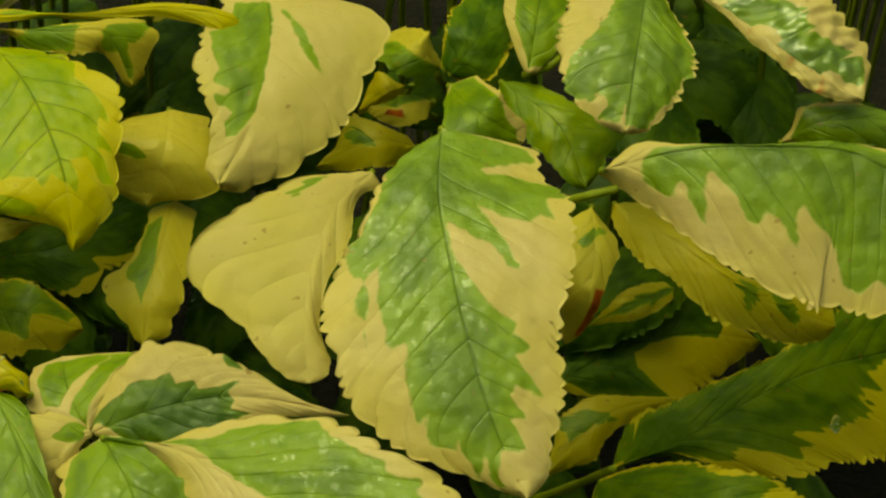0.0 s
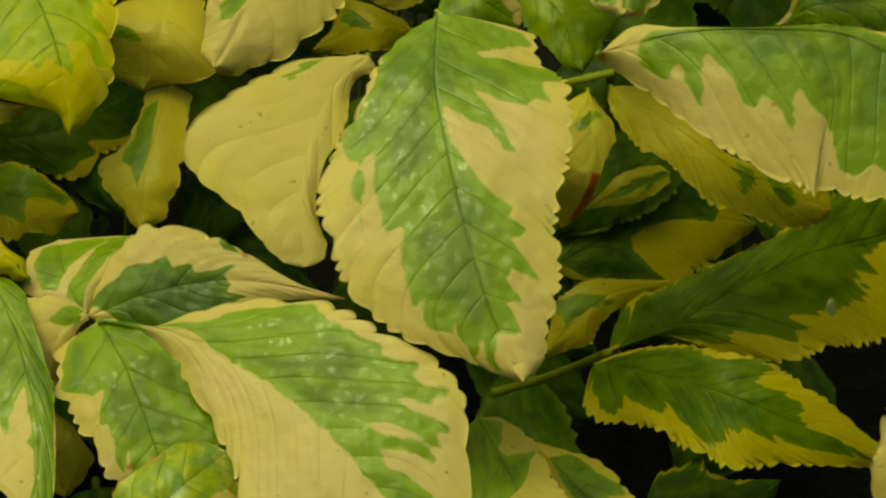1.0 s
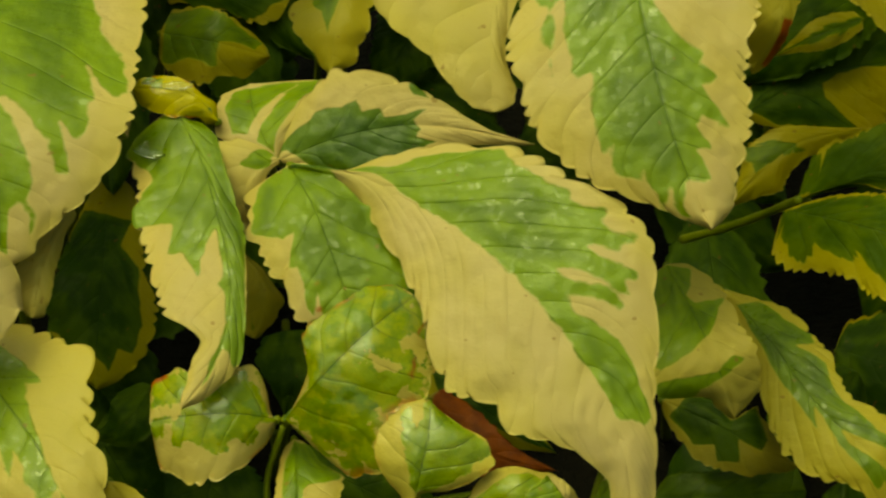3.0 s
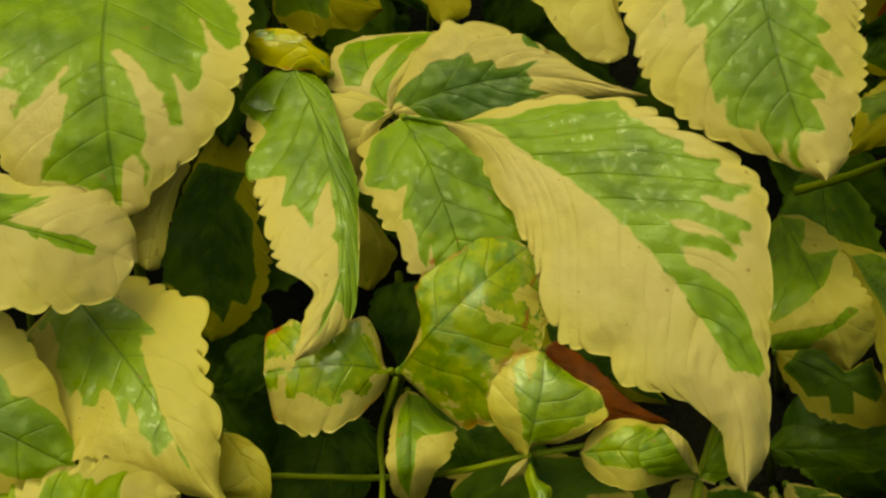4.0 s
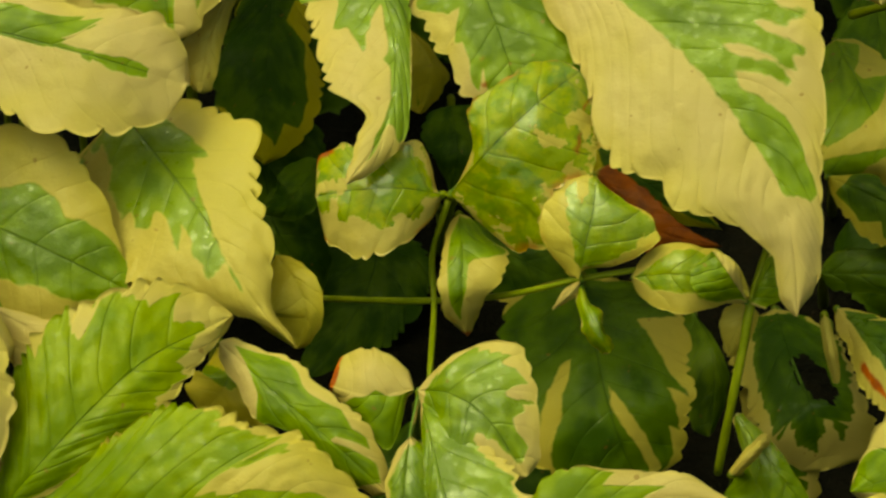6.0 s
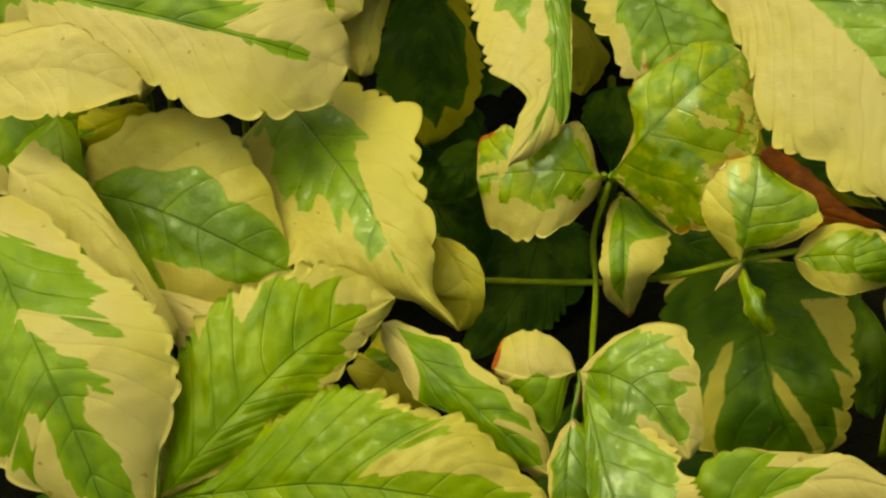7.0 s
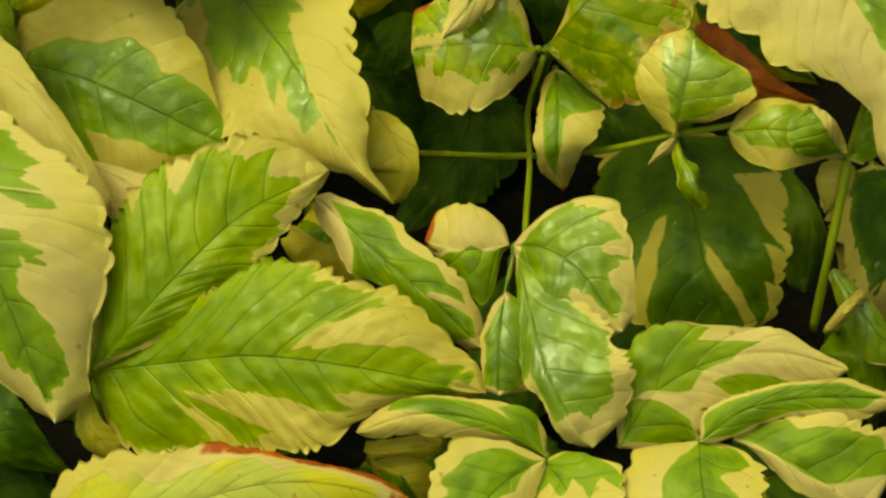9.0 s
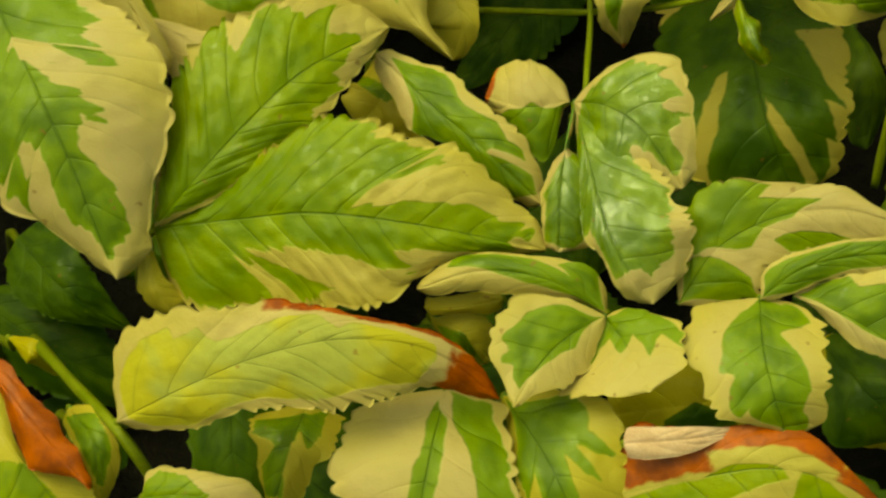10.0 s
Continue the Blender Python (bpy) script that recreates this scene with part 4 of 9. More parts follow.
leaflet(leaf, 31, [(115.9, 209.2, -71.1), (125.6, 199.2, -64.4), (137.2, 187.9, -59.3), (154.2, 177.1, -61.2)], [2.49, 5.4, 8.74, 12.4, 14.6, 16.5, 18.3, 17.5, 15.2, 13.3, 6.66], [0.17, 0.43, 0.84, 1.23, 1.98, 2.65, 2.95, 3.74, 4.57, 3.3, 0.93],
        [0, 0, 0, 0, 0, 0, 0, 0, 0, 0, 0, 0, 0, 0, 0, 0, 0, 0.62, 0.62, 0.65, 0.65, 0.65, 0.69, 0.65, 0, 0, 0, 0, 0, 0.45, 0.45, 0.52, 0.55, 0.62, 0.65, 0, 0, 0, 0, 0], [0, 0, 0, 0, 0, 0, 0, 0, 0, 0, 0, 0, 0, 0, 0, 0, 0, 0, 0, 0, 0, 0, 0, 0, 0, 0, 0, 0, 0, 0, 0, 0, 0.053, 0.087, 0, 0, 0, 0, 0, 0], droop=(3.5, 1), tint=(0, 1, 0.7, 0), dead=[(-1, 0.42, 0.5, 0, 0.8), (-1, 0.66, 0.72, 0, 0.8), (-1, 0.8, 0.86, 0, 1)],
        isle_left=([0, 0, 0, 0, 0, 0, 0, 0, 0, 0, 0, 0.57, 0.47, 0.37, 0.3, 0.2, 0.1, 0, 0, 0, 0, 0, 0, 0, 0.1, 0.13, 0.17, 0.13, 0.1, 0, 0, 0, 0, 0, 0, 0.1, 0.13, 0.1, 0.17, 0], [0, 0, 0, 0, 0, 0, 0, 0, 0, 0, 0, 0.62, 0.59, 0.59, 0.59, 0.62, 0.62, 0, 0, 0, 0, 0, 0, 0, 0.62, 0.59, 0.55, 0.52, 0.49, 0, 0, 0, 0, 0, 0, 0.79, 0.75, 0.65, 0.49, 0]), rough=4.5)
leaf = leaf_thing("variegated_leaf", (184.3, 244.0, -238.1), "dark green toothed leaf with cream margin deep below")
leaflet(leaf, 32, [(184.3, 244.0, -238.1), (151.6, 227.3, -222.5), (127.0, 215.5, -228.4)], [0, 0.67, 17.7, 20.7, 20.5, 18.3, 15.8, 13.1, 0.67, 0.51, 0], [0, 0, 4.9, 12.2, 14.6, 12.7, 5.83, 2.01, 0, 0, 0],
        [1.3, 1.3, 1.3, 1.3], [1.3, 1.3, 1.3, 1.3], droop=(2, 2), tint=(0.15, 0.3, 1, 0.9))
leaf = leaf_thing("variegated_leaf", (91.5, 159.5, -55.1), "cream toothed leaf with green streaks on top")
leaflet(leaf, 33, [(91.5, 159.5, -55.1), (110.0, 161.8, -47.5), (128.6, 161.4, -43.9), (147.2, 159.6, -44.2), (163.0, 150.0, -45.3), (177.2, 138.0, -46.5)], [0, 4.32, 1.79, 0.848, 0.865, 1.2, 1.88, 3.56, 6.81, 9.11, 6.55, 2.84], [0, 9.39, 19.3, 26, 30.1, 33.2, 34.6, 34.9, 33.5, 29.8, 26.3, 18.4],
        (), (), droop=(1, 4.5), tint=(0, 0.75, 0.5, 0), tooth=4.6, rough=1.3,
        patch=[[(0.125, 0.5), (0.088, -0.03), (0.081, -0.3), (0.094, -0.6), (0.119, -0.6), (0.138, -0.67), (0.175, -0.33), (0.194, -0.55), (0.219, -0.73), (0.231, -0.75), (0.231, -0.45), (0.25, -0.15), (0.275, -0.32), (0.312, -0.38), (0.338, -0.53), (0.363, -0.58), (0.388, -0.47), (0.425, -0.55), (0.45, -0.7), (0.45, -0.52), (0.469, -0.4), (0.513, -0.52), (0.663, -0.65), (0.744, -0.8), (0.788, -0.85), (0.819, -0.77), (0.931, -0.77), (0.975, -0.42), (0.956, 0.73), (0.812, 0.93), (0.669, 0.82), (0.575, 1.02), (0.312, 1.15)]])
leaf = leaf_thing("variegated_leaf", (137.9, 171.6, -77.0), "green toothed leaf with ragged cream margin among others")
leaflet(leaf, 34, [(137.9, 171.6, -77.0), (147.6, 174.2, -68.2), (171.8, 175.3, -73.2)], [0.66, 1.37, 2.28, 4.91, 5.08, 4.95, 5.02, 4.06, 3.07, 0.54, 0], [0.11, 1.16, 2.46, 3.53, 4.28, 4.76, 5.29, 5.75, 6.25, 7.44, 0.54],
        [0, 0, 0, 0, 0, 0, 0, 0, 0, 0, 0.65, 0.69, 0.89, 0.85, 0.82, 0.82, 0.79, 0.75, 0.75, 0.72, 0.72, 0.72, 0.69, 0.69, 0.79, 1.25, 1.25, 1.25, 1.25, 1.25, 1.25, 1.25, 1.25, 1.25, 1.25, 1.25, 1.25, 1.25, 1.25, 1.25], [0, 0, 0, 0, 0, 0, 0, 0, 0, 1.25, 1.25, 1.25, 1.25, 1.25, 1.25, 1.25, 1.25, 1.25, 1.25, 1.25, 1.25, 1.25, 1.25, 1.25, 1.25, 1.25, 1.25, 1.25, 1.25, 1.25, 1.25, 1.25, 1.25, 1.25, 1.25, 1.25, 1.25, 1.25, 1.25, 1.25], droop=(2, 2), tint=(0, 0.75, 0.4, 0.15),
        isle_left=([0, 0, 0, 0, 0, 0, 0, 0, 0.53, 0.13, 0, 0.73, 0, 0, 0, 0, 0, 0, 0, 0, 0, 0, 0, 0, 0, 0, 0, 0, 0, 0, 0, 0, 0, 0, 0, 0, 0, 0, 0, 0], [0, 0, 0, 0, 0, 0, 0, 0, 0.62, 0.65, 0, 0.95, 0, 0, 0, 0, 0, 0, 0, 0, 0, 0, 0, 0, 0, 0, 0, 0, 0, 0, 0, 0, 0, 0, 0, 0, 0, 0, 0, 0]),
        isle_right=([0, 0, 0, 0, 0, 0.47, 0.3, 0.2, 0.13, 0, 0, 0, 0, 0, 0, 0, 0, 0, 0, 0, 0, 0, 0, 0, 0, 0, 0, 0, 0, 0, 0, 0, 0, 0, 0, 0, 0, 0, 0, 0], [0, 0, 0, 0, 0, 0.59, 0.85, 0.95, 0.99, 0, 0, 0, 0, 0, 0, 0, 0, 0, 0, 0, 0, 0, 0, 0, 0, 0, 0, 0, 0, 0, 0, 0, 0, 0, 0, 0, 0, 0, 0, 0]))
leaf = leaf_thing("variegated_leaf", (99.9, 161.2, -93.0), "plain cream yellow toothed leaf deep below")
leaflet(leaf, 35, [(99.9, 161.2, -93.0), (112.8, 149.1, -83.6), (129.6, 136.7, -83.8), (153.2, 131.6, -100.3)], [0.84, 4.07, 4.29, 4.35, 3.55, 2.96, 3.07, 4.39, 5.03, 5.58, 6.26], [1.82, 5.45, 7.33, 8.42, 7.58, 7.72, 9.16, 8.07, 7.68, 6.02, 2.76],
        [0, 0, 0, 0, 0, 0, 0, 0, 0, 0, 0, 0, 0, 0, 0, 0, 0, 0, 0, 0, 0, 0, 0, 0, 0, 0, 0, 0, 0, 0.39, 0.25, 0.087, 0, 0, 0.35, 0.22, 0, 0, 0, 0], [0, 0, 0, 0, 0, 0, 0, 0, 0, 0, 0, 0, 0, 0, 0, 0, 0, 0, 0, 0, 0, 0, 0, 0, 0, 0, 0, 0, 0, 0, 0.32, 0.12, 0, 0, 0.45, 0.29, 0.087, 0, 0, 0], droop=(2, 2), tint=(0, 0.3, 0.5, 0.9),
        isle_left=([0, 0, 0, 0, 0, 0, 0, 0, 0, 0, 0, 0, 0, 0, 0, 0, 0, 0, 0, 0, 0, 0, 0, 0, 0.63, 0.53, 0.43, 0.33, 0.2, 0.53, 0.47, 0.37, 0.23, 0.1, 0, 0, 0, 0, 0, 0], [0, 0, 0, 0, 0, 0, 0, 0, 0, 0, 0, 0, 0, 0, 0, 0, 0, 0, 0, 0, 0, 0, 0, 0, 0.65, 0.62, 0.59, 0.55, 0.49, 0.79, 0.75, 0.69, 0.59, 0.49, 0, 0, 0, 0, 0, 0]),
        isle_right=([0, 0, 0, 0, 0, 0, 0, 0, 0, 0, 0, 0, 0, 0, 0, 0, 0, 0, 0, 0, 0, 0, 0, 0, 0, 0, 0, 0, 0.43, 0.2, 0, 0, 0, 0, 0, 0, 0, 0, 0, 0], [0, 0, 0, 0, 0, 0, 0, 0, 0, 0, 0, 0, 0, 0, 0, 0, 0, 0, 0, 0, 0, 0, 0, 0, 0, 0, 0, 0, 0.49, 0.42, 0, 0, 0, 0, 0, 0, 0, 0, 0, 0]))
leaf = leaf_thing("variegated_leaf", (92.1, 156.6, -77.0), "plain cream yellow toothed leaf, browned edge deep below")
leaflet(leaf, 36, [(92.1, 156.6, -77.0), (91.6, 144.1, -72.5), (89.4, 133.7, -73.6), (86.1, 126.1, -86.7)], [0, 2.58, 5.1, 5.91, 4.78, 3.63, 3.1, 3.29, 2.58, 1.84, 0.35], [0.52, 5.59, 6.06, 6.31, 6.27, 6.04, 5.76, 5.28, 4.46, 2.87, 1.28],
        [0, 0, 0, 0, 0, 0, 0, 0, 0, 0, 0, 0, 0.25, 0.19, 0.12, 0.053, 0, 0, 0, 0, 0, 0, 0, 0, 0, 0, 0, 0, 0, 0, 0, 0, 0, 0, 0, 0, 0, 0, 0, 0], [0, 0, 0, 0, 0, 0, 0, 0, 0, 0, 0, 0, 0.52, 0.45, 0.39, 0.29, 0, 0, 0, 0, 0, 0, 0, 0, 0, 0, 0, 0, 0, 0, 0, 0, 0, 0, 0, 0, 0, 0, 0, 0], droop=(2, 2), tint=(0, 0.3, 0.5, 0.75), dead=[(1, 0.55, 0.95, 0.35, 1)],
        isle_left=([0, 0, 0, 0, 0, 0, 0.8, 0.53, 0.37, 0.23, 0.17, 0.1, 0, 0, 0, 0, 0, 0, 0, 0, 0, 0, 0, 0, 0, 0, 0, 0, 0, 0, 0, 0, 0, 0, 0, 0, 0, 0, 0, 0], [0, 0, 0, 0, 0, 0, 0.82, 0.65, 0.55, 0.45, 0.39, 0.32, 0, 0, 0, 0, 0, 0, 0, 0, 0, 0, 0, 0, 0, 0, 0, 0, 0, 0, 0, 0, 0, 0, 0, 0, 0, 0, 0, 0]),
        isle_right=([0, 0, 0, 0, 0, 0, 0, 0, 0, 0.67, 0.4, 0.2, 0, 0, 0, 0, 0, 0, 0, 0, 0, 0, 0, 0, 0, 0, 0, 0, 0, 0, 0, 0, 0, 0, 0, 0, 0, 0, 0, 0], [0, 0, 0, 0, 0, 0, 0, 0, 0, 0.72, 0.65, 0.59, 0, 0, 0, 0, 0, 0, 0, 0, 0, 0, 0, 0, 0, 0, 0, 0, 0, 0, 0, 0, 0, 0, 0, 0, 0, 0, 0, 0]))
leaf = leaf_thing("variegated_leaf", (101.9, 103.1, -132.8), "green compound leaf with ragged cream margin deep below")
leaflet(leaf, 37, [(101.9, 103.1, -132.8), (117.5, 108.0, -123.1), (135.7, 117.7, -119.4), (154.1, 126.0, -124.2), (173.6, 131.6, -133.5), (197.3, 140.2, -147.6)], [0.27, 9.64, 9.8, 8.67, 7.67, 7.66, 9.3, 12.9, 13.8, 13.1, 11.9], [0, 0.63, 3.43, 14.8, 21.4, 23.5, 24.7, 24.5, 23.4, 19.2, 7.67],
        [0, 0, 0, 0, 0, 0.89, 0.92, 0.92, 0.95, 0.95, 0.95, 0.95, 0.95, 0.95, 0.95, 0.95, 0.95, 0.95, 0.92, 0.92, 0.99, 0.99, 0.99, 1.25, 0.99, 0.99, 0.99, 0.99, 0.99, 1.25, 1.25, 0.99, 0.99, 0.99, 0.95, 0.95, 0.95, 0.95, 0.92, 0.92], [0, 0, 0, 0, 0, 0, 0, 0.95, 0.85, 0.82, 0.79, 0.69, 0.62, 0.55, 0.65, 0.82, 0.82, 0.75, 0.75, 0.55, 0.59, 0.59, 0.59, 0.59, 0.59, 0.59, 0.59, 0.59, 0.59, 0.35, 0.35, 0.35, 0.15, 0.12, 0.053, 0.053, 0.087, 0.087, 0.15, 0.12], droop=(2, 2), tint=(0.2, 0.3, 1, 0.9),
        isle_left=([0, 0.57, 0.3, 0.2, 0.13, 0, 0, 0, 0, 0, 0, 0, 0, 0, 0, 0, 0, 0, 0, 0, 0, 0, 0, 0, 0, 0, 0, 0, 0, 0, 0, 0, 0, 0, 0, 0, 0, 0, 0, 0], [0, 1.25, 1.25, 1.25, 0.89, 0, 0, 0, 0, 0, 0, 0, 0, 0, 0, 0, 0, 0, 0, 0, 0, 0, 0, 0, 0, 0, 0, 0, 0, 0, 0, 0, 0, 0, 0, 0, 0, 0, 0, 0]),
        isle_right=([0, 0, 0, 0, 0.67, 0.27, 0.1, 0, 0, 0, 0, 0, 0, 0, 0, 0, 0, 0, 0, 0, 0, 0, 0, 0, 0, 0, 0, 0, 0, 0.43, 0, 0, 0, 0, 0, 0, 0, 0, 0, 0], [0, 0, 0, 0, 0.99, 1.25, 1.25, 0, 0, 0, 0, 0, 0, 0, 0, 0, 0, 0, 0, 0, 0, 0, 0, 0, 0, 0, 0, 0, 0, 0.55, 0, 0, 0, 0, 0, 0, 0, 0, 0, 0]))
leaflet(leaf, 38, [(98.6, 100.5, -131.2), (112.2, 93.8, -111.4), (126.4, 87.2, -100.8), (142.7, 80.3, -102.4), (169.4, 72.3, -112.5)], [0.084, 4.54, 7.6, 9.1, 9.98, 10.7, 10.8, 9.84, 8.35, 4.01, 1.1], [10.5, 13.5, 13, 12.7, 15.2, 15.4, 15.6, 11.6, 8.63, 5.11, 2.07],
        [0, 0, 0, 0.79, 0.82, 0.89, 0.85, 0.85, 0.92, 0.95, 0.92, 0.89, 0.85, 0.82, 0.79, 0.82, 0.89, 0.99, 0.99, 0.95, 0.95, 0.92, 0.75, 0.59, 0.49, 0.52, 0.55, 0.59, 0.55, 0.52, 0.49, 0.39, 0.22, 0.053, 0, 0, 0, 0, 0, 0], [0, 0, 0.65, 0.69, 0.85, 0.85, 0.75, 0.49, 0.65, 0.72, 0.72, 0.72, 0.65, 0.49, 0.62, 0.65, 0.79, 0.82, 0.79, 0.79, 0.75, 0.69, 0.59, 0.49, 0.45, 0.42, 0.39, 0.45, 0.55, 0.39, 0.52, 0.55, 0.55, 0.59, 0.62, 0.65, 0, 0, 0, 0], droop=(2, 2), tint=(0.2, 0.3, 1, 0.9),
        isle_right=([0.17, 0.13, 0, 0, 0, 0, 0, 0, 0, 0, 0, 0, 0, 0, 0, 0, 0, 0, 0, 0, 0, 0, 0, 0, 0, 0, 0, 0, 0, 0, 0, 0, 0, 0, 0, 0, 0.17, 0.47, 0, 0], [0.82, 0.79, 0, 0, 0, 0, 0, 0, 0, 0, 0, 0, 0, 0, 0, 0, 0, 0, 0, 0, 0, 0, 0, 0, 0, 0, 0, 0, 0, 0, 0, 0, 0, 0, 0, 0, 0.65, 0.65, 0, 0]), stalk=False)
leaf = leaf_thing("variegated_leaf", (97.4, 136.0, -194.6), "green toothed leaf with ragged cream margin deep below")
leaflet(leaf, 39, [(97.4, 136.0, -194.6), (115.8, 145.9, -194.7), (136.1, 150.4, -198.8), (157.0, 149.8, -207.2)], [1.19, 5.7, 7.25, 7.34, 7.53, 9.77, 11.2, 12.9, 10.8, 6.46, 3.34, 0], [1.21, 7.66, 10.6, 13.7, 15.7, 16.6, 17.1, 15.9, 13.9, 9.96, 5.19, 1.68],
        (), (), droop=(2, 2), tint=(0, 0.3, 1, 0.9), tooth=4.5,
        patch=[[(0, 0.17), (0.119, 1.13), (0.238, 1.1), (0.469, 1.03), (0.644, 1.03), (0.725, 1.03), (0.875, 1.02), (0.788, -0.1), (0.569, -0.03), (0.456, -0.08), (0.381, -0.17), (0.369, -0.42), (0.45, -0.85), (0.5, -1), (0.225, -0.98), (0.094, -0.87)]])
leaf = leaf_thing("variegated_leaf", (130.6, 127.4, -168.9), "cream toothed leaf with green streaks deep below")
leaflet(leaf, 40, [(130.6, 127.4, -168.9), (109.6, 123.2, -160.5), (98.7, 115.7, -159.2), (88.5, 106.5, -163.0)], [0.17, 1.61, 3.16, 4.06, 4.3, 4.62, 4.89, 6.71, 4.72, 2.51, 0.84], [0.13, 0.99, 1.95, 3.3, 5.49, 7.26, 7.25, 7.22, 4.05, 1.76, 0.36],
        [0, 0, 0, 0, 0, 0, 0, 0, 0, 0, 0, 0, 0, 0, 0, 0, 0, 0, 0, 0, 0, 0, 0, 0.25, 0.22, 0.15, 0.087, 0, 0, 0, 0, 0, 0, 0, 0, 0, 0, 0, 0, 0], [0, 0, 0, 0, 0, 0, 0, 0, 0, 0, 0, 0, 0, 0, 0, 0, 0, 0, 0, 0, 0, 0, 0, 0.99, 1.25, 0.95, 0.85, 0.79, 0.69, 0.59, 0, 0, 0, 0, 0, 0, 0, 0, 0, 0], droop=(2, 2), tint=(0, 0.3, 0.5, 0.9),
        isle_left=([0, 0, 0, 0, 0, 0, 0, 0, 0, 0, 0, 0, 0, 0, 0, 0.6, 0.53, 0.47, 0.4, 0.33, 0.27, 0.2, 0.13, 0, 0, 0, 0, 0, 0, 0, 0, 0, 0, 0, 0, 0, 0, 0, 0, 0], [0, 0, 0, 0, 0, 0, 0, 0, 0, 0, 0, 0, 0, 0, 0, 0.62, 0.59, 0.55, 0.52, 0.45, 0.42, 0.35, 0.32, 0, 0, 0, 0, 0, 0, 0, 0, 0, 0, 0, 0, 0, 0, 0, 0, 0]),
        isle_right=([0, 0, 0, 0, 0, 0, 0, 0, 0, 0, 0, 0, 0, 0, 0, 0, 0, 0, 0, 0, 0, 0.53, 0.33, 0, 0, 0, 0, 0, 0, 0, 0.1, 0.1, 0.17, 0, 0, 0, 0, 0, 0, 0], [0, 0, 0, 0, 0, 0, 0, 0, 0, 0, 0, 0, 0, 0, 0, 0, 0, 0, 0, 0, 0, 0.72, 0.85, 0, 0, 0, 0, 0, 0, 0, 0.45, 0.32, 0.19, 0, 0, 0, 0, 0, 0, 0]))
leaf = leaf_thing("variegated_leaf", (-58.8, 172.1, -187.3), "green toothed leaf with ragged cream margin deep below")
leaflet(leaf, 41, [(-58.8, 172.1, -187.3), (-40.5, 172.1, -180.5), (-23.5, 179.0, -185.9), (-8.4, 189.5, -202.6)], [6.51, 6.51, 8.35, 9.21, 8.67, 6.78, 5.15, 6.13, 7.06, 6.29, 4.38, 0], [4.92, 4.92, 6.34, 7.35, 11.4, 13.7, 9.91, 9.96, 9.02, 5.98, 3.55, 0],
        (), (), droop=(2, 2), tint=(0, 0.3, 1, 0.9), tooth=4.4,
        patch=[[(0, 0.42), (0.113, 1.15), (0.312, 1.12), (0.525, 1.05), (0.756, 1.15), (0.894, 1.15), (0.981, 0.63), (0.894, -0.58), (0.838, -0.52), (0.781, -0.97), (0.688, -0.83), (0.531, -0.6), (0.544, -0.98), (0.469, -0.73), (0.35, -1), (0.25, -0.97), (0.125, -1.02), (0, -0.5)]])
leaf = leaf_thing("variegated_leaf", (-4.7, 160.3, -81.7), "plain cream yellow toothed leaf among others")
leaflet(leaf, 42, [(-4.7, 160.3, -81.7), (-7.6, 148.4, -73.5), (-10.3, 136.5, -68.6), (-12.2, 124.5, -71.6)], [5.34, 5.34, 5.44, 5.73, 6.79, 7.79, 6.64, 6.9, 7.02, 5.68, 5.73, 0.431], [0.36, 4.76, 4.61, 4.7, 5.22, 5.74, 7.8, 10.2, 9.86, 7.41, 3.59, 1.54],
        (), (), droop=(2, 2), tint=(0, 0.3, 0.5, 0.8), tooth=4.2,
        patch=[[(0.225, -0.97), (0.125, -0.32), (0.3, -0.28), (0.469, -0.08), (0.631, -0.08), (0.788, -0.17), (0.644, -0.35), (0.613, -0.6), (0.537, -0.85), (0.4, -0.83)]])
leaf = leaf_thing("variegated_leaf", (-56.3, 149.6, -143.9), "green toothed leaf with ragged cream margin deep below")
leaflet(leaf, 43, [(-56.3, 149.6, -143.9), (-42.7, 145.1, -133.9), (-28.6, 142.4, -140.6)], [7.31, 7.31, 8.07, 8.76, 8.52, 8.35, 8, 7.11, 6.12, 4.97, 3.61, 1.19], [2.04, 6.87, 8.98, 9.49, 10, 10.2, 10.1, 7.25, 6.97, 6.53, 3.41, 0.0987],
        (), (), droop=(2, 2), tint=(0, 0.3, 0.5, 0.9), tooth=4,
        patch=[[(0, 0.82), (0.331, 0.95), (0.606, 0.95), (0.8, 0.78), (0.925, 0.93), (0.869, 0.17), (0.769, 0.25), (0.562, 0.07), (0.562, -0.32), (0.581, -0.63), (0.488, -0.55), (0.338, -0.52), (0.088, -1.02)]])
leaf = leaf_thing("variegated_leaf", (-48.5, 148.0, -59.0), "plain cream yellow toothed leaf among others")
leaflet(leaf, 44, [(-48.5, 148.0, -59.0), (-41.0, 149.3, -59.4), (-34.8, 151.4, -64.6)], [1.12, 3.05, 2.9, 2.75, 2.49, 2.08, 1.7, 1.34, 1, 0.65, 0.065], [3.64, 3.42, 3.18, 2.93, 2.69, 2.29, 1.49, 0.72, 0.33, 0.1, 0],
        [0, 0, 0], [0, 0, 0], droop=(2, 2), tint=(0, 0.3, 0.5, 0.75))
leaf = leaf_thing("variegated_leaf", (-19.7, 96.1, -28.0), "cream compound leaf with green streaks on top")
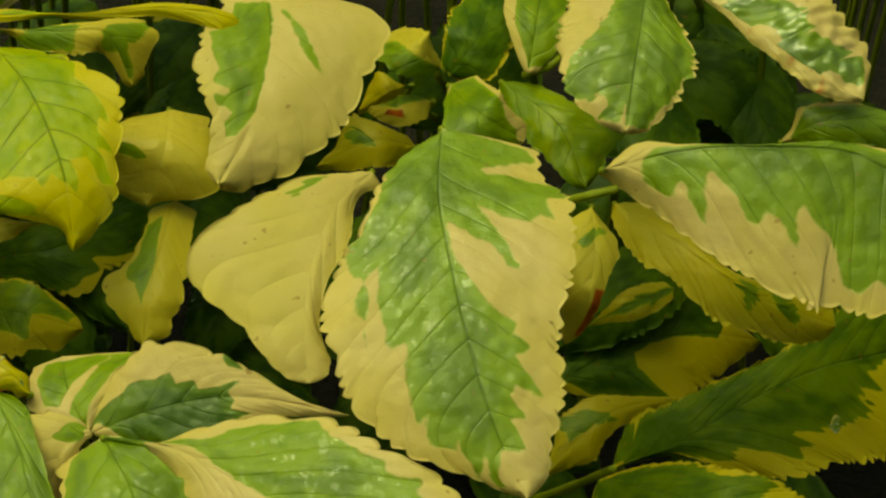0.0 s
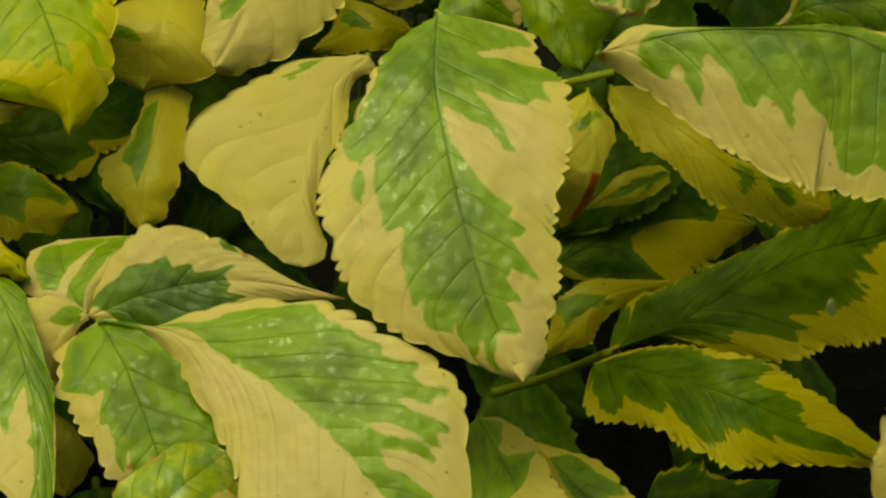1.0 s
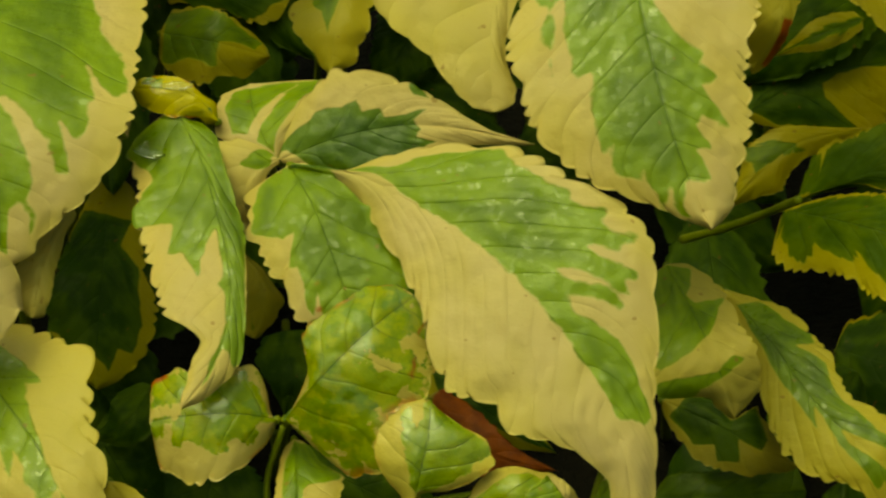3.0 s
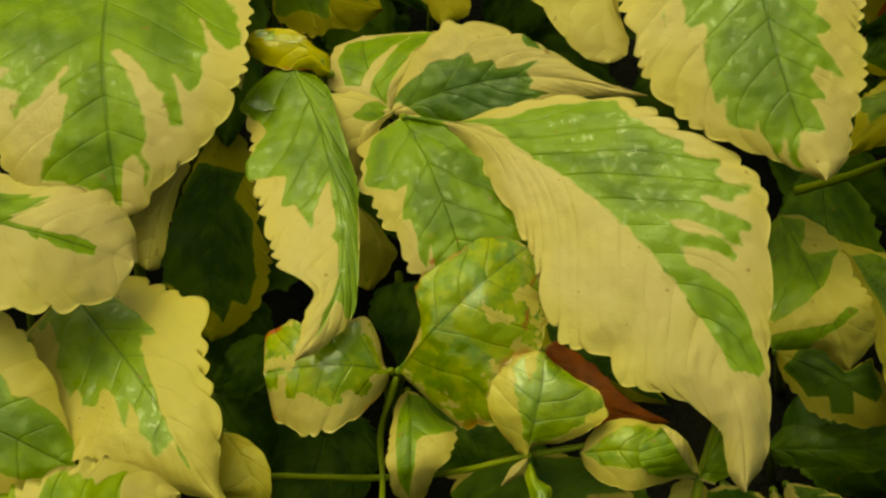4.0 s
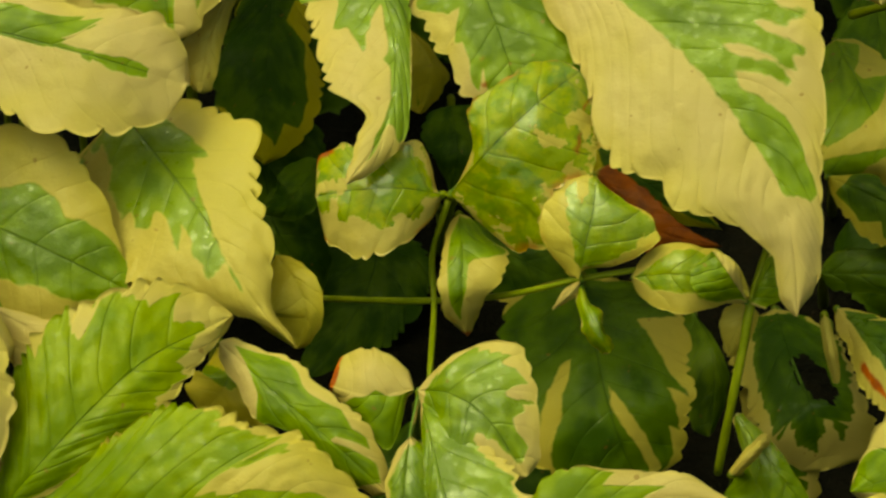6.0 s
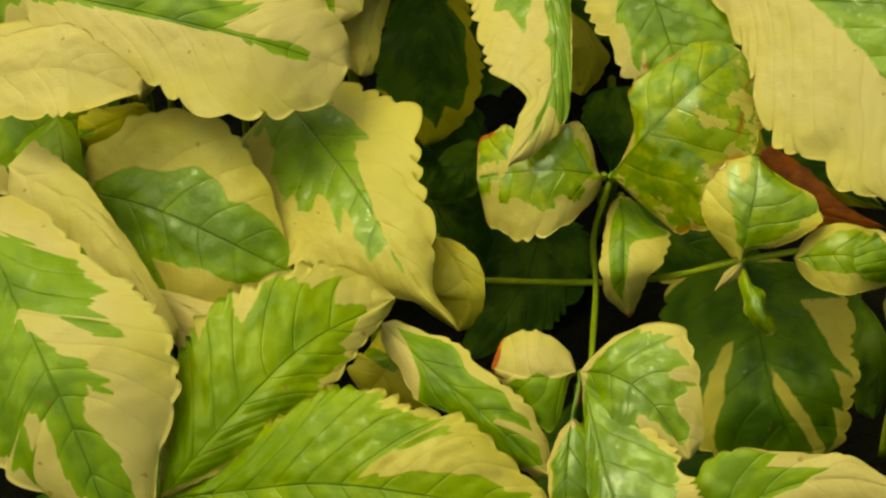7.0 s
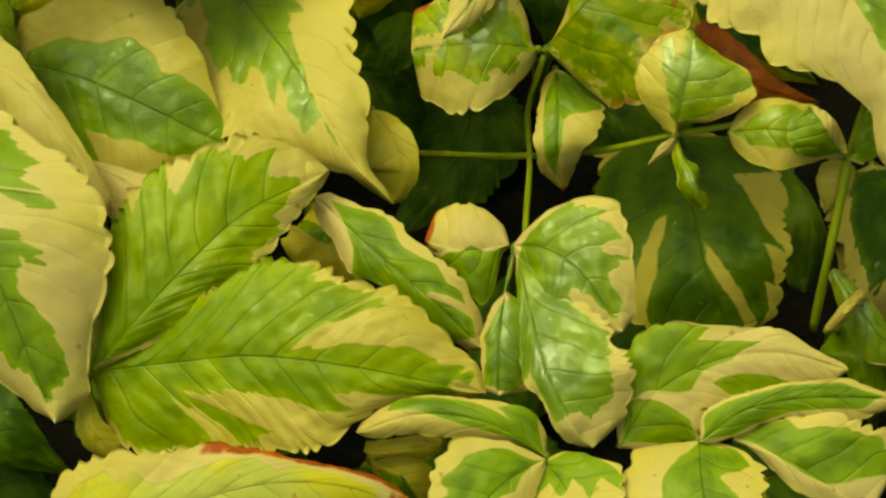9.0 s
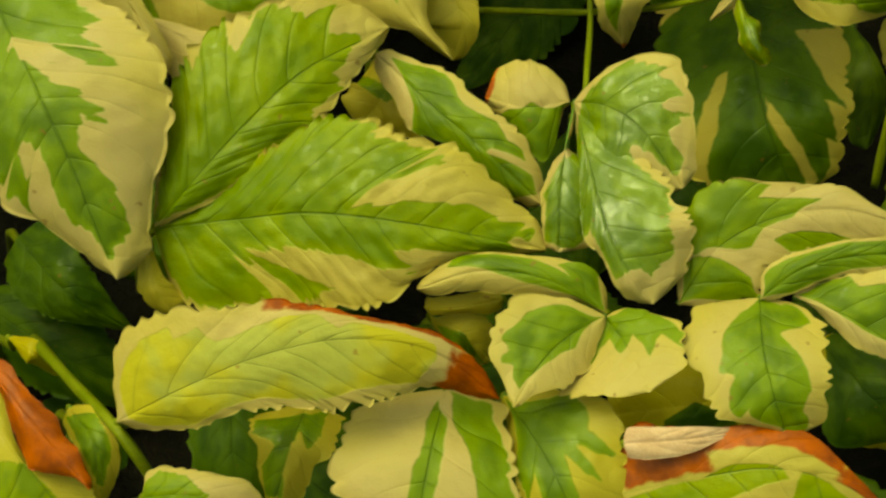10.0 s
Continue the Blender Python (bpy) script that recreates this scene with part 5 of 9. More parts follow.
leaflet(leaf, 45, [(-19.7, 96.1, -28.0), (-6.0, 93.0, -23.2), (6.0, 85.6, -16.7), (17.2, 77.0, -10.5), (27.1, 66.9, -6.4), (35.9, 55.9, -3.9), (43.1, 43.8, -2.6), (47.1, 30.3, -3.0), (48.2, 16.2, -6.0)], [0.222, 0.222, 0.816, 6.3, 12.3, 16.6, 20.1, 22.5, 23.2, 24, 26.1, 25.4, 21.3, 17.1, 12.4, 8.79, 6.82, 5.44, 4.17, 0], [0, 1.19, 2.82, 5.18, 7.77, 10.8, 13.3, 16, 18.8, 21.3, 22.9, 23.2, 19.3, 19.8, 18.7, 12.7, 6.97, 3.89, 3.6, 2.36],
        (), (), droop=(2.0, 2.2), tint=(0, 0.6, 0.6, 0), tooth=6.4, rough=1.5,
        patch=[[(0, 0.33), (0.069, 0.43), (0.094, -0.87), (0.044, -1.1), (0, -1.15)], [(0.081, 0.58), (0.138, 0.65), (0.169, 0.5), (0.2, 0.78), (0.25, 0.9), (0.319, 0.97), (0.35, 0.85), (0.4, 0.83), (0.438, 0.9), (0.45, 0.83), (0.5, 0.92), (0.5, 0.82), (0.519, 0.8), (0.562, 0.92), (0.569, 0.88), (0.562, 0.75), (0.525, 0.6), (0.556, 0.63), (0.606, 0.82), (0.6, 0.68), (0.625, 0.73), (0.613, 0.63), (0.513, 0.3), (0.55, 0.35), (0.631, 0.67), (0.638, 0.62), (0.588, 0.35), (0.562, 0.22), (0.594, 0.2), (0.65, 0.37), (0.7, 0.53), (0.75, 0.67), (0.806, 0.92), (0.812, 0.7), (0.8, 0.32), (0.788, 0.05), (0.656, 0), (0.513, 0.02), (0.363, 0.02), (0.225, 0.02), (0.113, 0.38)]])
leaflet(leaf, 46, [(-22.8, 97.6, -32.6), (-9.6, 101.8, -28.2), (4.1, 104.0, -26.8), (17.9, 102.8, -27.3), (31.5, 99.8, -28.3)], [0, 6.33, 10.8, 13.9, 12.6, 10, 7.8, 5.21, 2.93, 1.05, 0.495, 0], [0, 3.31, 6.29, 8.01, 8.63, 7.69, 6.19, 4.88, 3.27, 2.27, 1.17, 0.33],
        (), (), droop=(0.5, 0.5), tint=(0, 0.75, 0.9, 0), tooth=5.0, rough=1.4,
        patch=[[(0.006, 1.15), (0.088, 0.68), (0.163, 0.55), (0.194, 0.6), (0.281, 0.42), (0.344, 0.52), (0.356, 0.32), (0.419, 0.38), (0.431, 0.18), (0.506, 0.25), (0.594, 0.57), (0.537, 0.12), (0.569, -0.15), (0.544, -0.43), (0.625, -0.68), (0.531, -1), (0.375, -1.05), (0.238, -1.05), (0.113, -1.07)], [(0.513, 0.98), (0.556, 1.05), (0.588, 0.88), (0.537, 0.78)]])
leaflet(leaf, 47, [(-22.9, 98.4, -35.8), (-26.0, 104.3, -36.5), (-28.1, 110.6, -40.3), (-29.1, 117.2, -46.9)], [0, 1.76, 3.55, 5.3, 7.02, 8.2, 8.16, 8.21, 7.88, 6.65, 5.71, 0], [0, 2.54, 5.11, 7.46, 9.17, 10.8, 12.1, 13.2, 13.7, 14.4, 15.4, 0],
        (), (), droop=(1, 1), tint=(0, 0.5, 0.5, 0), tooth=5.0,
        patch=[[(0.738, 0.75), (0.925, 0.6), (0.944, -0.23), (0.944, -0.72), (0.569, -0.07), (0.4, 0.38), (0.456, 0.7)], [(0.925, -0.68), (0.931, -1.13), (0.5, -0.7), (0.05, -0.12), (0.269, 0.3), (0.525, -0.27)]])
leaflet(leaf, 48, [(-22.2, 98.0, -31.0), (-27.4, 94.8, -30.2), (-30.2, 89.3, -32.4), (-29.7, 83.0, -36.0)], [0.9, 0.9, 1.48, 2.33, 2.78, 3.11, 3.29, 3.28, 3.22, 2.86, 2.05, 1.43], [0, 3.17, 5.66, 8.36, 10.5, 9.19, 7.09, 5.37, 4.15, 3.63, 2.55, 0.226],
        (), (), droop=(1, 1), tint=(0, 0.3, 0.5, 0.1), stalk=False,
        patch=[[(0.369, -0.35), (0.281, -0.38), (0.013, -1.1), (0.131, 0.53), (0.331, -0.15)]])
leaflet(leaf, 49, [(-20.0, 96.5, -30.2), (-15.2, 87.0, -22.8), (-11.4, 77.0, -20.2), (-8.2, 66.9, -18.9), (-5.3, 56.7, -20.4)], [2.14, 4.4, 6.74, 8.22, 9.99, 10.9, 11.8, 12, 12.4, 12.4, 12.3, 8.58], [11.3, 11.3, 12.8, 13.9, 12.7, 13.2, 12.3, 10.8, 10.7, 9.53, 5.46, 0],
        (), (), droop=(1, 2.0), tint=(0, 0.6, 0.5, 0), tooth=4.6, rough=1.4, dead=[(-1, 0.62, 0.67, 0.38, 0.56), (-1, 0.74, 0.8, 0.5, 0.72)],
        patch=[[(0, -0.25), (0.013, -0.67), (0.106, -0.92), (0.275, -0.92), (0.369, -0.68), (0.35, -0.45), (0.519, -0.73), (0.531, -0.63), (0.6, -0.65), (0.75, -0.8), (0.806, -0.77), (0.688, -0.5), (0.919, -0.65), (1, 1.15), (0.963, 1.15), (0.769, 1.07), (0.537, 1.05), (0.369, 1.07), (0.181, 1.12), (0.044, 1.03)]])
leaf = leaf_thing("variegated_leaf", (-45.0, 111.3, -38.0), "cream compound leaf with green streaks on top")
leaflet(leaf, 50, [(-45.0, 111.3, -38.0), (-40.9, 103.2, -32.5), (-37.4, 94.8, -27.2), (-34.9, 86.0, -22.2), (-32.7, 77.2, -17.8), (-31.7, 68.2, -13.6), (-32.4, 59.1, -9.6), (-35.7, 50.7, -7.3), (-41.2, 43.5, -6.0)], [0, 0.749, 3.43, 4.51, 4.13, 3.95, 4.03, 4.18, 4.32, 4.21, 3.62, 3.24, 3.11, 3.21, 3.6, 4.43, 4.31, 2.91, 1.95, 0.31], [0, 11.3, 12.9, 13.5, 13.9, 14.7, 15.5, 16.7, 16.6, 16.4, 16.3, 15.8, 14, 12.9, 11.8, 4.74, 4.41, 3.68, 2.19, 1.53],
        (), (), droop=(1.4, 0.8), tint=(0, 0.75, 0.5, 0), tooth=4.6,
        patch=[[(0.044, -1.07), (0.113, -1.02), (0.181, -0.8), (0.213, -0.75), (0.25, -0.98), (0.319, -1.02), (0.369, -1.03), (0.369, -0.78), (0.381, -0.53), (0.481, -0.75), (0.475, -0.55), (0.575, -0.4), (0.475, -0.23), (0.438, -0.08), (0.531, -0.08), (0.588, -0.08), (0.606, -0.15), (0.631, -0.08), (0.725, -0.05), (0.781, -0.1), (0.844, -0.22), (0.919, 0.1), (0.894, 0.17), (0.838, 0.02), (0.794, 0.07), (0.806, 0.47), (0.831, 0.88), (0.819, 1.05), (0.719, 1), (0.6, 0.92), (0.456, 1.03), (0.288, 1), (0.125, 1.15), (0.025, 0.8), (0.019, -1.15)]])
leaf = leaf_thing("variegated_leaf", (-31.5, 80.3, -41.5), "plain cream yellow toothed leaf among others")
leaflet(leaf, 52, [(-31.5, 80.3, -41.5), (-25.9, 71.1, -35.7), (-28.2, 61.4, -44.2)], [0.087, 0.62, 1.14, 1.58, 1.69, 2.35, 4, 3.31, 2.76, 1.57, 0.57], [0.18, 1.74, 3.69, 5.21, 5.97, 6.12, 6.05, 5.58, 4.68, 3.53, 2.7],
        [0, 0, 0, 0, 0, 0, 0, 0, 0, 0, 0, 0, 0, 0, 0, 0, 0, 0, 0, 0, 0, 0, 0, 0, 0, 0, 0, 0, 0, 0, 0, 0, 0, 0, 0, 0, 0, 0, 0, 0], [0, 0, 0, 0, 0, 0, 0, 0, 0, 0, 0, 0, 0, 0, 0, 0, 0, 0, 0, 0, 0, 0, 0, 0, 0, 0, 0, 0, 0, 0, 0, 0, 0, 0, 0, 0, 0, 0, 0, 0], droop=(2, 2), tint=(0, 0.3, 0.5, 0.75),
        isle_right=([0, 0, 0, 0, 0, 0, 0, 0, 0, 0, 0, 0, 0, 0, 0, 0, 0, 0, 0, 0, 0, 0, 0, 0, 0, 0, 0, 0, 0, 0, 0, 0.47, 0.43, 0.4, 0.33, 0.3, 0.23, 0.17, 0.23, 0], [0, 0, 0, 0, 0, 0, 0, 0, 0, 0, 0, 0, 0, 0, 0, 0, 0, 0, 0, 0, 0, 0, 0, 0, 0, 0, 0, 0, 0, 0, 0, 0.49, 0.45, 0.45, 0.42, 0.39, 0.35, 0.32, 0.29, 0]))
leaf = leaf_thing("variegated_leaf", (-35.2, 106.8, -35.2), "wet lime green toothed leaf with yellow margin on top")
leaflet(leaf, 53, [(-35.2, 106.8, -35.2), (-41.6, 112.6, -33.4), (-53.6, 114.5, -36.2)], [0.4, 1.89, 2.3, 3.9, 4.8, 5.18, 5.46, 5.29, 4.65, 3.44, 1.2], [0.17, 1.26, 2.38, 1.82, 1.62, 2.33, 2.89, 3.22, 3.08, 2.74, 1.78],
        [0, 0, 0, 0, 0, 0, 0, 0, 0, 0, 0, 0, 0, 0, 0, 0, 0, 0, 0, 0, 0, 0, 0, 0, 0, 0, 0, 0, 0, 0, 0, 0, 0, 0, 0, 0, 0, 0, 0, 0], [0, 0, 0, 0, 0, 0, 0, 0, 0, 0, 0, 0, 0, 0, 0, 0, 0, 0, 0, 0, 0, 0, 0, 0, 0, 0, 0, 0, 0, 0, 0, 0, 0, 0.55, 0.55, 0, 0, 0, 0, 0], droop=(2, 2), tint=(1, 1.3, 0.5, 1),
        isle_right=([0, 0, 0, 0, 0, 0, 0, 0, 0, 0, 0, 0, 0, 0, 0, 0, 0, 0, 0, 0, 0, 0, 0, 0, 0, 0, 0, 0, 0.67, 0.6, 0.47, 0.37, 0.23, 0, 0, 0.23, 0.5, 0, 0, 0], [0, 0, 0, 0, 0, 0, 0, 0, 0, 0, 0, 0, 0, 0, 0, 0, 0, 0, 0, 0, 0, 0, 0, 0, 0, 0, 0, 0, 0.69, 0.65, 0.62, 0.59, 0.59, 0, 0, 0.52, 0.52, 0, 0, 0]))
leaf = leaf_thing("variegated_leaf", (-82.8, 140.7, -46.3), "green toothed leaf with ragged cream margin on top")
leaflet(leaf, 54, [(-82.8, 140.7, -46.3), (-82.6, 124.2, -33.0), (-82.3, 107.7, -23.3), (-80.5, 91.2, -20.6), (-78.6, 74.8, -22.7)], [31.8, 31.8, 32.4, 31.1, 30.1, 29.7, 29, 27.2, 24.3, 17.3, 8.94, 5.29], [27.7, 27.7, 28.6, 29.6, 29.6, 29.8, 30.3, 27.1, 24.4, 21.1, 16.3, 11.4],
        (), (), droop=(1.8, 1.8), tint=(0, 0.5, 0.5, 0), tooth=5.0, rough=1.2,
        patch=[[(0, -0.57), (0, 0.35), (0, 0.65), (0.219, 0.73), (0.344, 0.92), (0.463, 0.98), (0.488, 0.85), (0.35, 0.67), (0.481, 0.73), (0.606, 0.73), (0.644, 0.68), (0.625, 0.62), (0.569, 0.53), (0.731, 0.62), (0.725, 0.52), (0.638, 0.43), (0.519, 0.27), (0.456, 0.13), (0.463, 0.07), (0.55, 0.18), (0.65, 0.27), (0.806, 0.35), (0.906, 0.7), (0.806, 0.25), (0.831, 0.15), (0.981, 0.17), (0.95, -0.2), (0.881, -0.4), (0.856, -0.8), (0.688, -0.35), (0.588, -0.25), (0.606, -0.35), (0.5, -0.25), (0.581, -0.45), (0.65, -0.73), (0.613, -0.73), (0.562, -0.53), (0.544, -0.8), (0.494, -0.63), (0.444, -0.87), (0.231, -0.92), (0, -0.82)]])
leaf = leaf_thing("variegated_leaf", (-67.0, 89.3, -37.1), "plain cream yellow toothed leaf among others")
leaflet(leaf, 55, [(-67.0, 89.3, -37.1), (-71.8, 76.5, -31.5), (-74.1, 65.1, -31.4)], [1.96, 1.85, 1.56, 1.92, 2.35, 2.62, 2.85, 2.96, 2.99, 2.5, 1.84], [0.12, 0.96, 1.89, 2.85, 3.92, 4.8, 5.86, 5.21, 4.41, 2.74, 1.47],
        [0, 0, 0], [0, 0, 0], droop=(2, 2), tint=(0, 0.3, 0.5, 0.4))
leaf = leaf_thing("variegated_leaf", (-141.6, 82.6, -15.7), "cream toothed leaf with green streaks on top")
leaflet(leaf, 56, [(-141.6, 82.6, -15.7), (-122.9, 78.2, -11.1), (-104.9, 73.5, -8.5), (-89.8, 69.2, -7.9), (-74.2, 64.5, -13.2)], [8.03, 11.3, 13.3, 14.4, 13.7, 10.9, 8.42, 11, 11.6, 10.2, 4.02], [4.31, 9.54, 11.5, 12, 13.2, 15.6, 17.2, 16.2, 14.2, 10.8, 6.96],
        [0.15, 0.15, 0.15, 0.15, 0.15, 0.15, 0.15, 0.15, 0.15, 0.15, 0.15, 0.15, 0.15, 0.15, 0.15, 0.22, 0.35, 0.39, 0.45, 0.49, 0.49, 0.49, 0.79, 0.79, 0.75, 0.75, 0.75, 0.22, 0.12, 0.087, 0.087, 0.087, 0.087, 0.087, 0.12, 0.12, 0.087, 0, 0, 0], [0.087, 0.45, 0.39, 0.32, 0.29, 0.25, 0.22, 0.19, 0.15, 0.15, 0.12, 0.12, 0.12, 0.12, 0.087, 0.087, 0.087, 0.087, 0.087, 0.053, 0.053, 0.053, 0, 0, 0, 0, 0, 0, 0, 0, 0, 0.053, 0.053, 0.087, 0.087, 0.12, 0.12, 0, 0, 0], droop=(4, -0.5), tint=(0, 0.3, 0.5, 0),
        isle_left=([0, 0, 0, 0, 0, 0, 0, 0, 0, 0, 0, 0, 0, 0, 0, 0, 0, 0, 0, 0, 0, 0, 0, 0, 0, 0, 0, 0.5, 0, 0, 0, 0, 0, 0, 0, 0, 0, 0, 0, 0], [0, 0, 0, 0, 0, 0, 0, 0, 0, 0, 0, 0, 0, 0, 0, 0, 0, 0, 0, 0, 0, 0, 0, 0, 0, 0, 0, 0.59, 0, 0, 0, 0, 0, 0, 0, 0, 0, 0, 0, 0]), tooth=8)
leaf = leaf_thing("variegated_leaf", (-146.7, 63.1, -2.7), "plain cream yellow toothed leaf on top")
leaflet(leaf, 57, [(-146.7, 63.1, -2.7), (-129.7, 64.0, 1.0), (-114.8, 58.6, -1.1)], [8, 8.22, 8.34, 8.55, 9.05, 8.86, 7.36, 6.55, 5.57, 4.2, 3.16], [8.16, 8.73, 9.41, 9.8, 9.77, 9.54, 8.98, 7.9, 5.75, 2.53, 0.11],
        [0, 0, 0], [0, 0, 0], droop=(1.5, -2), tint=(0, 0.3, 0.5, 0), tooth=8)
leaf = leaf_thing("variegated_leaf", (-90.4, 61.2, -32.5), "cream toothed leaf with green streaks on top")
leaflet(leaf, 58, [(-90.4, 61.2, -32.5), (-83.6, 53.0, -26.4), (-76.8, 45.0, -20.5), (-70.4, 36.5, -15.1), (-64.9, 27.3, -12.1), (-59.1, 18.6, -11.7), (-51.8, 10.8, -12.3)], [8.96e-14, 8.97, 12, 14, 15.6, 16.9, 18, 16, 13.9, 11.3, 10.4, 9.02, 7.25, 5.45, 2.81, 1.32, 0.996, 0.0184], [22.7, 22.7, 23.9, 26.4, 24.7, 23.7, 22.7, 19.9, 20.2, 20.3, 16.5, 12.2, 9.09, 6.52, 3.35, 1.37, 0.598, 0.418],
        (), (), droop=(2, 3), tint=(0.15, 0.75, 0.6, 0.4), tooth=5.4, bite=1.5, rough=1.2,
        patch=[[(0, -0.42), (0, -0.17), (0.038, 0), (0.131, 0.5), (0.219, 0.5), (0.331, 0.47), (0.294, 0.33), (0.331, 0.22), (0.425, 0.12), (0.581, -0.02), (0.731, -0.05), (0.788, -0.17), (0.75, -0.18), (0.65, -0.07), (0.65, -0.27), (0.656, -0.48), (0.613, -0.32), (0.575, -0.32), (0.5, -0.2), (0.456, -0.23), (0.525, -0.38), (0.494, -0.4), (0.394, -0.32), (0.356, -0.32), (0.394, -0.53), (0.356, -0.55), (0.3, -0.5), (0.3, -0.6), (0.238, -0.53), (0.138, -0.38), (0.038, -0.32), (0.044, -0.43), (0, -0.45)], [(0, -0.42), (0.019, -0.55), (0.194, -0.68), (0.169, -0.72), (0.1, -0.75), (0.044, -0.63)]])
leaf = leaf_thing("variegated_leaf", (-133.5, 41.4, -22.1), "green toothed leaf with ragged cream margin among others")
leaflet(leaf, 59, [(-133.5, 41.4, -22.1), (-117.2, 37.3, -17.2), (-101.8, 30.6, -15.4), (-86.8, 23.0, -17.5)], [13.4, 13.4, 16.1, 17.2, 18.4, 19.5, 20.4, 21.5, 21.4, 20.8, 20.1, 17.9, 15.6, 13.4, 10.5, 7.65, 4.64, 3.24], [2.52, 2.52, 3.51, 4.76, 7.5, 9.9, 11.9, 13.6, 15.3, 16.7, 18.1, 19.3, 19.3, 18.3, 13.9, 8.01, 5.73, 3.57],
        (), (), droop=(2, 2), tint=(0, 0.6, 0.45, 0.45), tooth=5, bite=0.6,
        patch=[[(0.088, 0.17), (0.213, 0.37), (0.369, 0.4), (0.481, 0.55), (0.569, 0.53), (0.644, 0.43), (0.812, 0.73), (0.938, 1.05), (1, 0.18), (0.894, -0.75), (0.806, -0.43), (0.656, -0.38), (0.431, -0.67), (0.556, -0.85), (0.488, -1.02), (0.269, -1.05), (0.131, -0.9), (0.044, -0.98)]])
leaf = leaf_thing("variegated_leaf", (-115.0, 20.0, -13.2), "plain cream yellow toothed leaf among others")
leaflet(leaf, 60, [(-115.0, 20.0, -13.2), (-103.2, 13.0, -8.7), (-108.1, 4.7, -9.7)], [0.5, 1.15, 1.83, 2.44, 3.34, 6.46, 5.41, 3.05, 2.03, 1.22, 0.19], [0.62, 2.56, 5.03, 6.99, 7.71, 7.43, 8.81, 10.1, 7.96, 3.27, 0],
        [0, 0, 0], [0, 0, 0], droop=(2, 2), tint=(0, 0.3, 0.5, 0))
leaf = leaf_thing("variegated_leaf", (-137.2, 56.9, -23.5), "dark green toothed leaf with cream margin among others")
leaflet(leaf, 61, [(-137.2, 56.9, -23.5), (-134.1, 46.8, -17.8), (-132.3, 36.3, -18.1)], [0.27, 2.22, 2.92, 3.2, 3.49, 3.64, 3.55, 3.46, 3.38, 2.25, 0.56], [0.89, 7.39, 10, 10.3, 10.5, 10.8, 9.06, 5.7, 3.81, 1.9, 0.47],
        [1.3, 1.3, 1.3, 1.3], [1.3, 1.3, 1.3, 1.3], droop=(2, 2), tint=(0.4, 0.3, 0.1, 0))
leaf = leaf_thing("variegated_leaf", (-118.3, 58.8, -24.2), "lime green toothed leaf with yellow margin among others")
leaflet(leaf, 62, [(-118.3, 58.8, -24.2), (-124.6, 55.2, -20.9), (-132.6, 52.0, -22.7)], [2.5, 4.03, 4.36, 4.34, 4.31, 4.31, 3.94, 3.45, 2.97, 2.49, 0], [0.45, 1.82, 2.28, 2.73, 3.17, 3.61, 4.04, 4.47, 4.26, 3.99, 0.48],
        [0, 0, 0, 0, 0, 0, 0, 0, 0, 0, 0, 0, 0, 0, 0, 0, 0, 0, 0, 0, 0, 0, 0, 0, 0, 0, 0, 0, 0, 0, 0, 0, 0, 0.053, 0.39, 0.32, 0.29, 0.25, 0.25, 0], [0, 0, 0, 0, 0, 0, 0, 0, 0, 0, 0, 0, 0, 0, 0, 0, 0, 0, 0, 0, 0, 0, 0, 0, 0, 0, 0, 0, 0, 0, 0, 0, 0, 0.087, 0.15, 0.22, 0.32, 1.25, 0.92, 0], droop=(2, 2), tint=(0.6, 0.3, 0.5, 1))
leaf = leaf_thing("variegated_leaf", (-112.6, 50.0, -54.8), "dark green toothed leaf with cream margin deep below")
leaflet(leaf, 63, [(-112.6, 50.0, -54.8), (-124.4, 53.3, -56.0), (-141.0, 53.1, -68.3)], [0.86, 1, 1.24, 1.42, 1.45, 1.29, 1.68, 1.86, 1.91, 1.93, 1.19], [4.68, 5.67, 6.27, 6.4, 4.31, 2.65, 1.78, 1.22, 0.81, 0.44, 0.12],
        [1.3, 1.3, 1.3, 1.3], [1.3, 1.3, 1.3, 1.3], droop=(2, 2), tint=(0, 0.3, 0.5, 0.9))
leaf = leaf_thing("variegated_leaf", (-148.0, 37.8, 1.7), "green toothed leaf with ragged cream margin on top")
